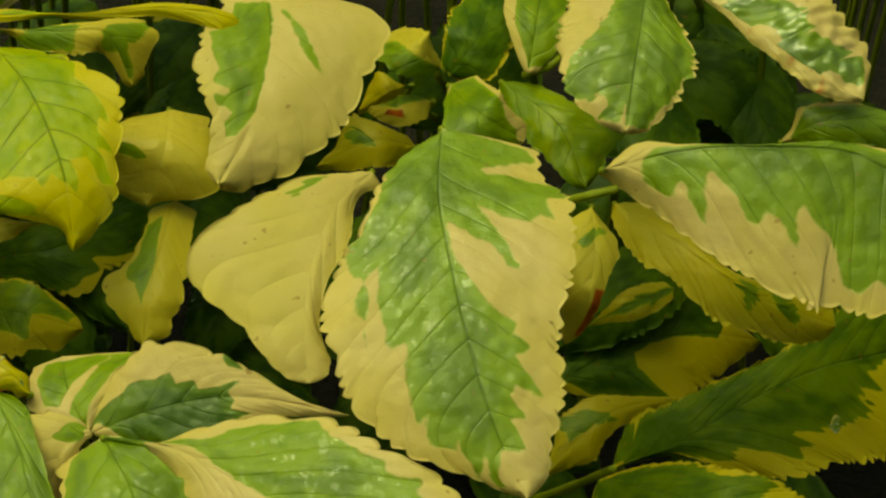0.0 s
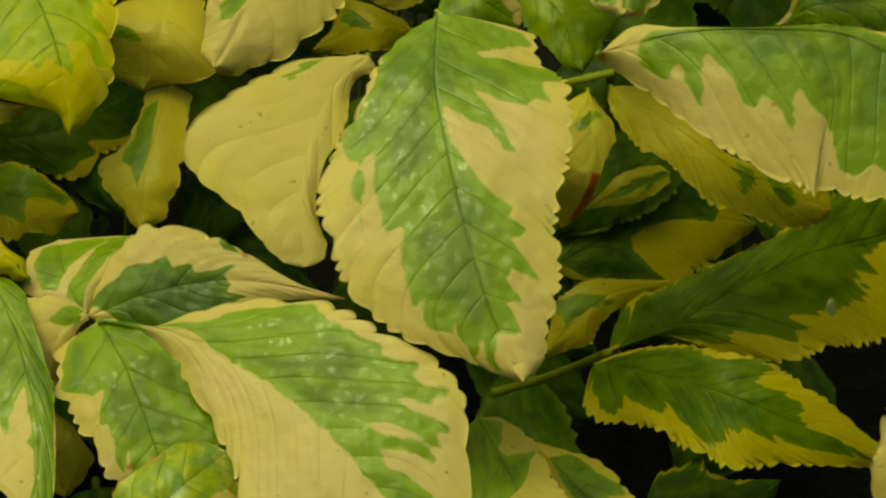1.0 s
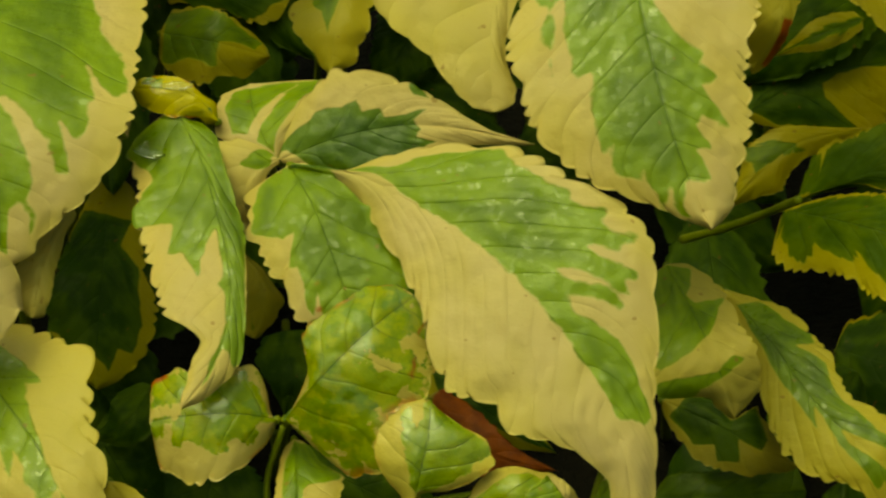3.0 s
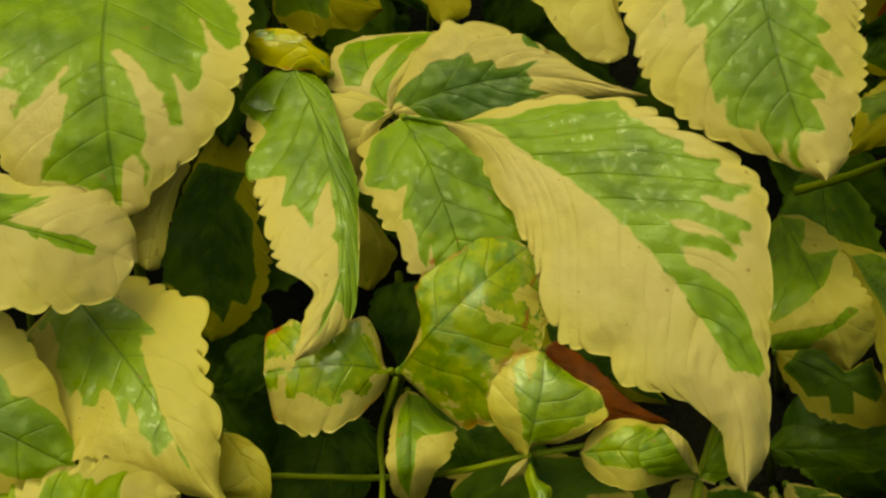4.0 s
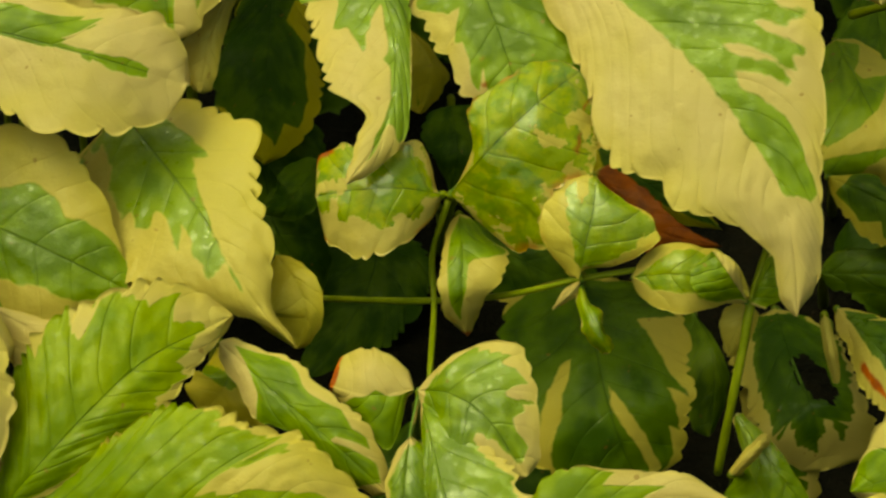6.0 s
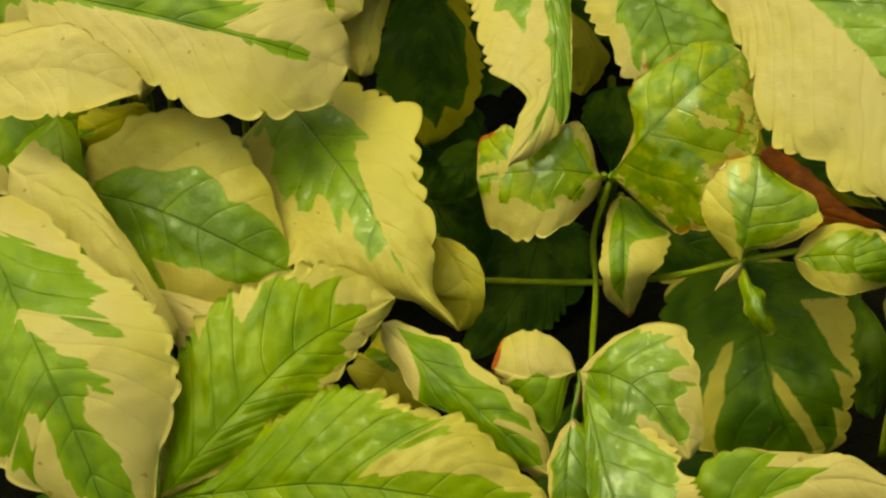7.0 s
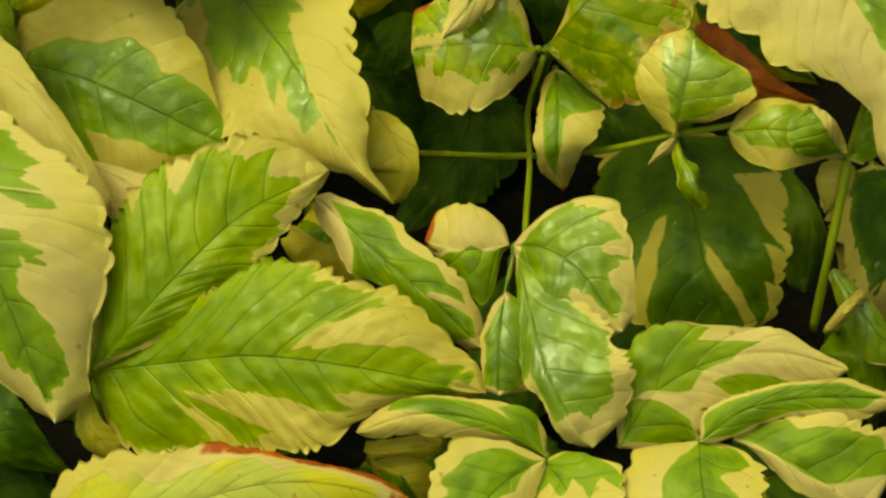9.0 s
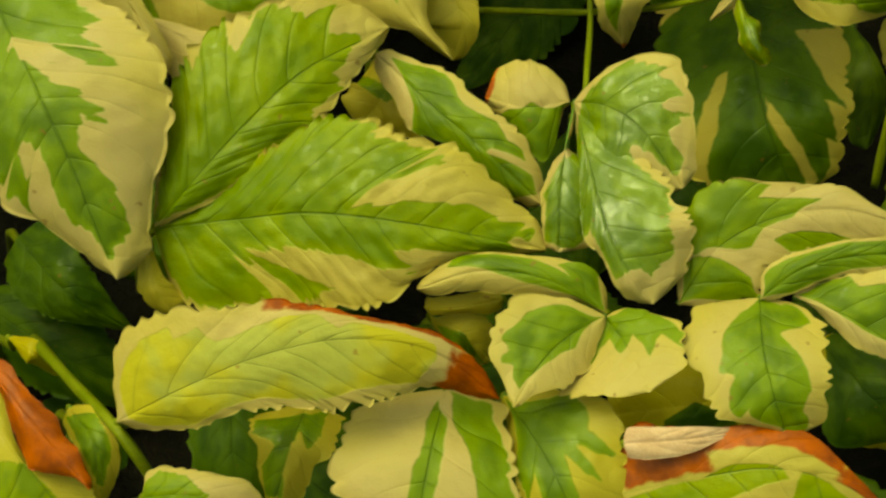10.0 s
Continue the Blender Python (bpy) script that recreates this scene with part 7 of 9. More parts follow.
leaflet(leaf, 75, [(-22.5, 42.1, -17.6), (-31.1, 43.0, -13.2), (-39.9, 42.8, -13.9), (-48.6, 42.0, -19.0)], [0.952, 4.63, 6.91, 8.64, 10, 10.9, 11.6, 12.3, 12.9, 13.1, 13.4, 13.6, 13.4, 13, 11.9, 10.4, 9.38, 6.57], [0, 1.12, 5.89, 8.51, 9.73, 9.55, 8.97, 8.51, 8.13, 7.85, 8.26, 8.68, 9.13, 9.64, 9.31, 8.86, 7.96, 5.57],
        (), (), droop=(3, 2.5), tint=(0.6, 1.2, 0.2, 0.35), dead=[(-1, 0.8, 1, 0.86, 1)], tooth=4.6, bite=0.6,
        patch=[[(0.013, 0.15), (0.119, -0.57), (0.163, -0.92), (0.263, -1), (0.375, -0.98), (0.738, -0.98), (0.969, -1.07), (0.95, -0.47), (0.806, -0.08), (0.95, 0.13), (0.838, 0.48), (0.6, 0.43), (0.463, 0.55), (0.263, 0.55), (0.138, 0.33)]])
leaflet(leaf, 76, [(-20.9, 41.9, -15.5), (-12.3, 50.3, -6.3), (-3.6, 58.5, -5.1), (5.7, 66.1, -10.7)], [0, 0.481, 0.951, 1.58, 2.39, 3.89, 7.25, 8.75, 9.11, 9.14, 8.87, 8.66, 8.15, 7.75, 7.42, 6.42, 4.94, 3.45], [18.4, 18.4, 20.7, 21.5, 18.7, 17.3, 15.7, 14.3, 14.5, 15.4, 17, 17.6, 16.9, 14.5, 13.4, 9.49, 8.11, 5.68],
        (), (), droop=(3, 3), tint=(0.6, 1.2, 0, 0.4), dead=[(-1, 0.66, 0.97, 0.62, 0.74)], tooth=4.6, bite=0.7,
        patch=[[(0, 0), (0.281, 1.02), (0.325, 1.15), (0.388, 1.12), (0.506, 1.07), (0.863, 1.15), (1, 1.08), (1, -0.33), (0.969, -0.72), (0.894, -0.57), (0.806, -0.52), (0.9, -0.83), (0.888, -1.05), (0.775, -0.7), (0.731, -0.65), (0.569, -0.35), (0.5, -0.4), (0.55, -0.52), (0.713, -0.63), (0.681, -0.87), (0.575, -0.82), (0.406, -0.98), (0.306, -0.98), (0.219, -0.93), (0.125, -0.92), (0.006, -0.8), (0, -0.47), (0, -0.17)]])
leaf = leaf_thing("variegated_leaf", (4.9, 24.2, -10.0), "wet lime green compound leaf with yellow margin on top")
leaflet(leaf, 77, [(4.9, 24.2, -10.0), (6.4, 31.0, -6.9), (8.0, 37.9, -6.0), (8.8, 44.8, -8.0)], [2.62, 3.01, 4.82, 6.41, 7.67, 8.42, 9.21, 9.65, 9.88, 10.1, 10.3, 10.2, 10.1, 10, 9.87, 9.61, 8.98, 6.29], [0, 0.411, 1.08, 6, 7.88, 9.66, 10.8, 11.8, 13, 13.9, 13.7, 12.6, 10.8, 6.58, 4.74, 2.69, 1, 0],
        (), (), droop=(2.5, 2.0), tint=(0.5, 0.9, 0.2, 0.55), tooth=6, bite=0.3,
        patch=[[(0.044, -0.13), (0.238, 0.25), (0.531, 0.48), (0.838, 0.52), (0.906, 0.42), (0.731, 0.25), (0.85, 0.2), (0.981, 0.2), (0.913, -0.87), (0.806, -1.08), (0.688, -0.58), (0.7, -0.85), (0.656, -0.95), (0.481, -0.78), (0.344, -0.77), (0.181, -0.68), (0.188, -0.2)]])
leaflet(leaf, 78, [(5.4, 22.9, -11.8), (6.8, 18.2, -8.0), (8.9, 13.7, -7.0), (11.0, 9.3, -9.7)], [0, 0.484, 0.502, 0.717, 1.78, 2.27, 1.7, 1.1, 0.945, 1.41, 1.38, 0.963], [1.38, 1.38, 1.9, 1.88, 1.94, 2.27, 3.16, 3, 2.7, 2.3, 1.66, 1.16],
        (), (), droop=(2, 2), tint=(0.3, 1.1, 0.2, 0), stalk=False, tooth=4.2, bite=0.5,
        patch=[[(0, -0.62), (0.2, -1.05), (0.463, -0.97), (0.581, -1.15), (0.963, -1.15), (1, 1.15), (0.431, 1.15), (0.019, 1.15)]])
leaflet(leaf, 79, [(5.6, 24.1, -11.7), (2.9, 21.7, -9.8), (-0.3, 18.1, -10.5)], [0, 0.34, 0.78, 1.2, 1.61, 1.73, 1.45, 1.11, 0.74, 0.32, 0.0078], [0.041, 0.34, 0.46, 0.59, 0.75, 0.95, 1.01, 0.8, 0.6, 0.4, 0.25],
        [0, 0, 0], [0, 0, 0], droop=(2, 2), tint=(0, 0.3, 0.5, 0), rough=2, stalk=False)
leaf = leaf_thing("variegated_leaf", (15.7, 24.6, -13.6), "wet lime green toothed leaf with yellow margin on top")
leaflet(leaf, 80, [(15.7, 24.6, -13.6), (23.9, 24.9, -8.8), (31.9, 23.7, -9.4), (39.4, 20.3, -14.4)], [0.868, 3.78, 5.47, 6.4, 6.59, 6.23, 5.86, 6.18, 5.22, 4.27, 2.68, 0.831], [1.95, 4.83, 6.77, 7.41, 7.64, 7.56, 7.02, 6.37, 5.52, 3.68, 1.68, 0.803],
        (), (), droop=(2, 2), tint=(0.6, 0.86, 0.3, 0.4), tooth=6, bite=0.3, stalk=False,
        patch=[[(0.038, 0.02), (0.156, 0.45), (0.325, 0.75), (0.475, 0.85), (0.638, 0.7), (0.875, 0.48), (0.963, 0.1), (0.869, -0.73), (0.675, -0.63), (0.569, -0.68), (0.531, -0.52), (0.312, -0.55), (0.163, -0.43)]])
leaf = leaf_thing("variegated_leaf", (-19.5, 38.7, -27.0), "cream toothed leaf with green streaks, browned edge among others")
leaflet(leaf, 81, [(-19.5, 38.7, -27.0), (-18.6, 30.3, -19.4), (-18.6, 21.9, -17.1), (-18.2, 13.4, -27.3)], [1.12, 3.09, 4.2, 6.44, 9.57, 9.03, 7.61, 6.13, 4.36, 3.14, 1.83, 0.873], [0.688, 2.6, 3.3, 3.94, 4.48, 4.61, 4.65, 4.74, 4.51, 4.24, 2.06, 0],
        (), (), droop=(2, 2), tint=(0, 0.6, 0.5, 0.35), dead=[(0, 0.95, 1, 0, 1)], tooth=3.6,
        patch=[[(0.013, -0.02), (0.181, -0.68), (0.431, -0.68), (0.744, -0.58), (0.856, -0.33), (0.881, -0.23), (0.663, 0.13), (0.438, 0.13), (0.394, 0.23), (0.363, 0.95), (0.244, 1.03), (0.056, 1.13)]])
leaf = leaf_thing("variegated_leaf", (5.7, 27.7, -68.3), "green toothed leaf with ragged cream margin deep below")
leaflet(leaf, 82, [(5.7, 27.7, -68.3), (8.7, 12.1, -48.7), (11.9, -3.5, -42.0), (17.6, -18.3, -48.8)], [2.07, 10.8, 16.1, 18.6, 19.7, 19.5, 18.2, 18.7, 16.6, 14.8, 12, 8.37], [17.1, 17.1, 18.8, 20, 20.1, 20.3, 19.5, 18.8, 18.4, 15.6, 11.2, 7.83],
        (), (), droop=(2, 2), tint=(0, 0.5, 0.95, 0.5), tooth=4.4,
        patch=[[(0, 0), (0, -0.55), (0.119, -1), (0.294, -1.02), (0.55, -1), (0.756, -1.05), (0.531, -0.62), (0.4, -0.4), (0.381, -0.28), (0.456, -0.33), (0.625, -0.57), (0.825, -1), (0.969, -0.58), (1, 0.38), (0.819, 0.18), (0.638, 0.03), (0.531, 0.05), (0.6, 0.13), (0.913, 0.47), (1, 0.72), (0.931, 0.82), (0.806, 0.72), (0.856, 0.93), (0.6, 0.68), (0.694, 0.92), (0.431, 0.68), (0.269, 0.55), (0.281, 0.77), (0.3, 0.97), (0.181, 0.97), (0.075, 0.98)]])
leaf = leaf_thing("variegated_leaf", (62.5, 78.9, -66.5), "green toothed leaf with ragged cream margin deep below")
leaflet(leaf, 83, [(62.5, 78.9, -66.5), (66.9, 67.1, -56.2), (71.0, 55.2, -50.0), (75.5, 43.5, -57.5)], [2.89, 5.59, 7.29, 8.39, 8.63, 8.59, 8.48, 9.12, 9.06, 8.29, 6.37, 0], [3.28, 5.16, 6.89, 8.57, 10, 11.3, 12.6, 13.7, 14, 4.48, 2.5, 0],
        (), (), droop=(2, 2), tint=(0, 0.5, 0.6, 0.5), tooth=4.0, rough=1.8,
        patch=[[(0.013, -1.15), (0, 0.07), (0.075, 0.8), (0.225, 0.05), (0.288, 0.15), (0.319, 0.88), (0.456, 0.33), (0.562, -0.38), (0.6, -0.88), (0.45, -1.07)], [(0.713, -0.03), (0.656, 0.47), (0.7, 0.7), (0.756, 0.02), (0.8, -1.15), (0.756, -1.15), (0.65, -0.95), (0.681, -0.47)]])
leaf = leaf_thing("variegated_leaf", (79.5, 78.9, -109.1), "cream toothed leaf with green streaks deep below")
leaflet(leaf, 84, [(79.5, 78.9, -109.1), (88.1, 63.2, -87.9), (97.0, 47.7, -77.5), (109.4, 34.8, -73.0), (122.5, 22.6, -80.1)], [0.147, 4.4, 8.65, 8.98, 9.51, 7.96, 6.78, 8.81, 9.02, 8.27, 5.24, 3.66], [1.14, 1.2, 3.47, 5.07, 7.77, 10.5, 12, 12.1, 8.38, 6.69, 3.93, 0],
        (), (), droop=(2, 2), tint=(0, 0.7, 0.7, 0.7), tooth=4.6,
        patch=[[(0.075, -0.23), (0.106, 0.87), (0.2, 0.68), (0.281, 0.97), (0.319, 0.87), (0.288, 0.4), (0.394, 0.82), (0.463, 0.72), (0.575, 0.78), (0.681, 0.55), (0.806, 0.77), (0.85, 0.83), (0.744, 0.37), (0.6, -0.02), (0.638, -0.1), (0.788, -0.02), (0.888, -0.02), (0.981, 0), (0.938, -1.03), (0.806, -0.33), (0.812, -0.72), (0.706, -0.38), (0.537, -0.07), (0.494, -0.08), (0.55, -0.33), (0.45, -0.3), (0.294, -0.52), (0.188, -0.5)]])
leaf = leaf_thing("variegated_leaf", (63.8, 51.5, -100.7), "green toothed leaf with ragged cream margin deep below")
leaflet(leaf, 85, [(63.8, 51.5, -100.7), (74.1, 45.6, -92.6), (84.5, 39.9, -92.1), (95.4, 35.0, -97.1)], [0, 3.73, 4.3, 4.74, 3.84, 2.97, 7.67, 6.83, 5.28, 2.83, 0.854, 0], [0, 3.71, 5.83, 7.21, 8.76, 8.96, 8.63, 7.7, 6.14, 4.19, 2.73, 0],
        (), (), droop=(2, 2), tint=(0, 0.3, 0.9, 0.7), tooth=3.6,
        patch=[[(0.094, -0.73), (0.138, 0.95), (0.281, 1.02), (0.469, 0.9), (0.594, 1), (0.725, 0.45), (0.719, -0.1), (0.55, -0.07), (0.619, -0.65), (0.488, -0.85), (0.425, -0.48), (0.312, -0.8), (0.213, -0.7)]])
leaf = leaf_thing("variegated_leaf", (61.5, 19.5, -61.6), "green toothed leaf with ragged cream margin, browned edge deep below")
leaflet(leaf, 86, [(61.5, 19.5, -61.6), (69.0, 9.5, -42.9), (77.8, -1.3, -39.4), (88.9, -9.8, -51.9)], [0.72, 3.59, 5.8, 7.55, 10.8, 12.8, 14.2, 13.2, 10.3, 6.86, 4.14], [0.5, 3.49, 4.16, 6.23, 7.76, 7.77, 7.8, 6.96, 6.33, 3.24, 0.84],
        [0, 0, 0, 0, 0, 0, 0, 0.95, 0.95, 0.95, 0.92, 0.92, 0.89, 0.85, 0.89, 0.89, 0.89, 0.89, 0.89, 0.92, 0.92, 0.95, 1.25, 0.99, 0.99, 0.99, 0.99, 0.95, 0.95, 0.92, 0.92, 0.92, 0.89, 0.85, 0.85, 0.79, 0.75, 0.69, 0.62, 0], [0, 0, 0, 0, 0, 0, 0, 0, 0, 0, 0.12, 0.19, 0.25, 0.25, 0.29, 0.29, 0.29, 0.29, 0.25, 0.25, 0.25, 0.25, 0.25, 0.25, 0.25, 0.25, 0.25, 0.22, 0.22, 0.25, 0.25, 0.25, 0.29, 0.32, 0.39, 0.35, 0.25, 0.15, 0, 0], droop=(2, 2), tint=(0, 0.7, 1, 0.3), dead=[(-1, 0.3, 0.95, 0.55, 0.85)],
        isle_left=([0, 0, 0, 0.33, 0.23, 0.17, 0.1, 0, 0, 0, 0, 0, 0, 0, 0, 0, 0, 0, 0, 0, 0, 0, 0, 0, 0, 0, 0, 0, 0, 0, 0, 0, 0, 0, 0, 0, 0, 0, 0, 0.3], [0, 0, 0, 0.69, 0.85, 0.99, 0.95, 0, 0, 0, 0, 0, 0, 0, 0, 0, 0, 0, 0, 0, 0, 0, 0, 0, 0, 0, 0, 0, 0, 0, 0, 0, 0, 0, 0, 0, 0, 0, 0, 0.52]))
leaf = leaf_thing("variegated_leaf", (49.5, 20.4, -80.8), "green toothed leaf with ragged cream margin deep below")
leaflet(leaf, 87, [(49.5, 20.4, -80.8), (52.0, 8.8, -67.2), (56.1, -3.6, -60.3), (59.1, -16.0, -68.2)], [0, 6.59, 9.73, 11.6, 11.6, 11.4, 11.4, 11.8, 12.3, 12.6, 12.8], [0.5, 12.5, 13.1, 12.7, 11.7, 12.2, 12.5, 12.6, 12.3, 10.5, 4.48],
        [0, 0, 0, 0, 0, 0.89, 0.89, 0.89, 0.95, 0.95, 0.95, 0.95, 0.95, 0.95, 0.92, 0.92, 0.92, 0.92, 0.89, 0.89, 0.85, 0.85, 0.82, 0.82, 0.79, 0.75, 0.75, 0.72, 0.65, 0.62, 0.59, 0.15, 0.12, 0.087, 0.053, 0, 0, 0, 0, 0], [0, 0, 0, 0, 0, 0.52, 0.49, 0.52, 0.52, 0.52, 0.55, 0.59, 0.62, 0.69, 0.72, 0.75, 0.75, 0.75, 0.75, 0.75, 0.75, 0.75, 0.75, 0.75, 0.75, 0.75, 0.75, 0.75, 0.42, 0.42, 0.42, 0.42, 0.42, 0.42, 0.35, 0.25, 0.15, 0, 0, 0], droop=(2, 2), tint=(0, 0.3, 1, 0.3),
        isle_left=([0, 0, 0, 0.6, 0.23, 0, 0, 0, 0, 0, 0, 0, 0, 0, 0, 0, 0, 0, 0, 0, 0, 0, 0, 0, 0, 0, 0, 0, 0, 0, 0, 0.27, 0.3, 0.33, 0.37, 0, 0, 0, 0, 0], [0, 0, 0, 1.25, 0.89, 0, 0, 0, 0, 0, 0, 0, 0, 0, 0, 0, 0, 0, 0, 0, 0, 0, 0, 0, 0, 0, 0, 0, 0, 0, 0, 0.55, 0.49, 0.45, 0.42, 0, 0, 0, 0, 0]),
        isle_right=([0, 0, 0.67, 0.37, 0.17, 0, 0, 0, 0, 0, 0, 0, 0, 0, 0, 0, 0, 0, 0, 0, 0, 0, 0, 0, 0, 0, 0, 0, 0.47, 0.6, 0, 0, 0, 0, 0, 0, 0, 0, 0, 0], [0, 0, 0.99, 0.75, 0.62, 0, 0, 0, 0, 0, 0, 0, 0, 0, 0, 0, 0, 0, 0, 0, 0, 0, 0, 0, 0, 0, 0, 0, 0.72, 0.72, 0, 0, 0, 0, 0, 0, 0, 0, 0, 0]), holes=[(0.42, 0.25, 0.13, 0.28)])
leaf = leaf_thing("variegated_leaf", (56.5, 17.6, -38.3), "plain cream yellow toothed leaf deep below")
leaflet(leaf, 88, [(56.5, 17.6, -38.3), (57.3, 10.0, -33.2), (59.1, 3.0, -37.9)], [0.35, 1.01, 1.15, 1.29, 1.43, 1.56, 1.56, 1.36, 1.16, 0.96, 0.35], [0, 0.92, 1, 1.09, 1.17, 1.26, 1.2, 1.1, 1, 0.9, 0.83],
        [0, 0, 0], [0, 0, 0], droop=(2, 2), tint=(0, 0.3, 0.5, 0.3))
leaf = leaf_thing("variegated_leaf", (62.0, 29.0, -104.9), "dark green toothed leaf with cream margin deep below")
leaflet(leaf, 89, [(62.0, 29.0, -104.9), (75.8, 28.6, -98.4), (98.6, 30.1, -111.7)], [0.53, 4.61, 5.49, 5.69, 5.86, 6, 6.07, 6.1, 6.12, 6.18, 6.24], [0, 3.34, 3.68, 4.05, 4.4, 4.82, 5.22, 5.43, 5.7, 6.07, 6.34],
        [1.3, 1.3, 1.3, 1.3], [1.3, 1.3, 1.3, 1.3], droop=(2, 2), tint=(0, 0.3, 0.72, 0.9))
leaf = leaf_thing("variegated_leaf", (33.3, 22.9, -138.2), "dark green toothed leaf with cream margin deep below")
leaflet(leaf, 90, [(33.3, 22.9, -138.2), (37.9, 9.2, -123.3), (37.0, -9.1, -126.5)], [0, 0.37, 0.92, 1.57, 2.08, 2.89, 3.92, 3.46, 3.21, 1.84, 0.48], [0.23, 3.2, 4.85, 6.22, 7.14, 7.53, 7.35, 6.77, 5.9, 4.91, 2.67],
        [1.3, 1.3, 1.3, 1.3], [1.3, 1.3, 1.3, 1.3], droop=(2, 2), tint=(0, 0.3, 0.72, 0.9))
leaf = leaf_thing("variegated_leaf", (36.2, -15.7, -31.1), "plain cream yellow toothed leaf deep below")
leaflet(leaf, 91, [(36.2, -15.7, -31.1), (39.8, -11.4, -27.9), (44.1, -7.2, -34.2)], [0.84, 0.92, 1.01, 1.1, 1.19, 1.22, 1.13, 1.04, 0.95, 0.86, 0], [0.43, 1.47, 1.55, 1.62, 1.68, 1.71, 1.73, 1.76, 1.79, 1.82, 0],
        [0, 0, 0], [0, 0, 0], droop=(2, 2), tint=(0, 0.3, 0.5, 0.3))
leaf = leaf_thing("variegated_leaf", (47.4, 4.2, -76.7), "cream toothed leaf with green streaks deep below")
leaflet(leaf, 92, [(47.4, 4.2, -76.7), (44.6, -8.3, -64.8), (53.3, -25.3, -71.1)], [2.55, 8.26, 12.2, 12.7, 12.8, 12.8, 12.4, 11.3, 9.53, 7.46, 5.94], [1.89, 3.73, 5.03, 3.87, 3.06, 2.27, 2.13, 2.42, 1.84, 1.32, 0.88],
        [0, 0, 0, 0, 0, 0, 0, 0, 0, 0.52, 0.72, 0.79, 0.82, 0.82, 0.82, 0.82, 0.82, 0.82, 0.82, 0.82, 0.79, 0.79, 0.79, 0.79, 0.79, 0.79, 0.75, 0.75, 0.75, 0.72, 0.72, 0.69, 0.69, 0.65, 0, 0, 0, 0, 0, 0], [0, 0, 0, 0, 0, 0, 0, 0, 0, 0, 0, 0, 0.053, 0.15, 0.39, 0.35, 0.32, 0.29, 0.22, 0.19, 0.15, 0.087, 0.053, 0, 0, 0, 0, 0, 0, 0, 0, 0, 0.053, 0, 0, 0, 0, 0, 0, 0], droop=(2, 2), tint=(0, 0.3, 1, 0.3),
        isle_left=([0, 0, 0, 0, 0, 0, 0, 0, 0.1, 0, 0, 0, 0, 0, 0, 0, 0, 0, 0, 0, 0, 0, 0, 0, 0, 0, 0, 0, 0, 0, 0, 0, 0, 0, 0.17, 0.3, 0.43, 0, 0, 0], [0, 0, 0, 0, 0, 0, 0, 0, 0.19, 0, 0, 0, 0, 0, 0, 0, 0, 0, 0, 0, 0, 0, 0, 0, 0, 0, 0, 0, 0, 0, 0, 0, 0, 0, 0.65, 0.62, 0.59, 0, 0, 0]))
leaf = leaf_thing("variegated_leaf", (-58.2, 31.0, -32.8), "plain cream yellow toothed leaf among others")
leaflet(leaf, 93, [(-58.2, 31.0, -32.8), (-53.6, 25.1, -27.9), (-51.4, 18.1, -27.6), (-53.9, 11.1, -31.2)], [0, 1.7, 2.63, 3.33, 4.01, 4.02, 4.18, 3.63, 3.35, 2.64, 2.12, 0.647], [0, 4.22, 6, 7.76, 9.4, 11.3, 11, 11.4, 11, 11.1, 9.83, 0.947],
        [0, 0, 0], [0, 0, 0], droop=(1, 1), tint=(0.3, 0.3, 0.5, 0.7), tooth=5)
leaf = leaf_thing("variegated_leaf", (-113.8, -58.7, 24.2), "lime green toothed leaf with yellow margin, browned edge on top")
leaflet(leaf, 94, [(-113.8, -58.7, 24.2), (-99.4, -51.5, 29.2), (-84.5, -45.3, 30.6), (-68.8, -42.2, 30.0), (-53.0, -44.6, 26.3), (-40.5, -54.7, 18.3)], [1.62, 13.6, 14.3, 13, 10.2, 9.41, 6.71, 4.35, 3.15, 3.25, 2.6, 0.433], [1.51, 5.35, 7.94, 7.89, 9.43, 11.5, 13.4, 12.6, 10.2, 7.92, 4.34, 1.01],
        (), (), droop=(2, 2.5), tint=(1, 0.1, 2, 0.1), dead=[(1, 0.42, 0.9, 0.8, 1), (0, 0.84, 1, 0, 1)], tooth=4.0,
        patch=[[(0.031, -0.13), (0.044, 0.65), (0.1, 0.7), (0.156, 0.8), (0.225, 0.83), (0.225, 0.65), (0.288, 0.73), (0.312, 0.47), (0.419, 0.58), (0.544, 0.78), (0.588, 0.4), (0.613, 0.65), (0.738, 0.6), (0.806, 0.42), (0.825, -0.2), (0.8, -0.85), (0.638, -0.73), (0.5, -0.87), (0.3, -0.8), (0.169, -0.88), (0.075, -0.82)]])
leaf = leaf_thing("variegated_leaf", (-81.9, -59.2, -8.9), "cream toothed leaf with green streaks deep below")
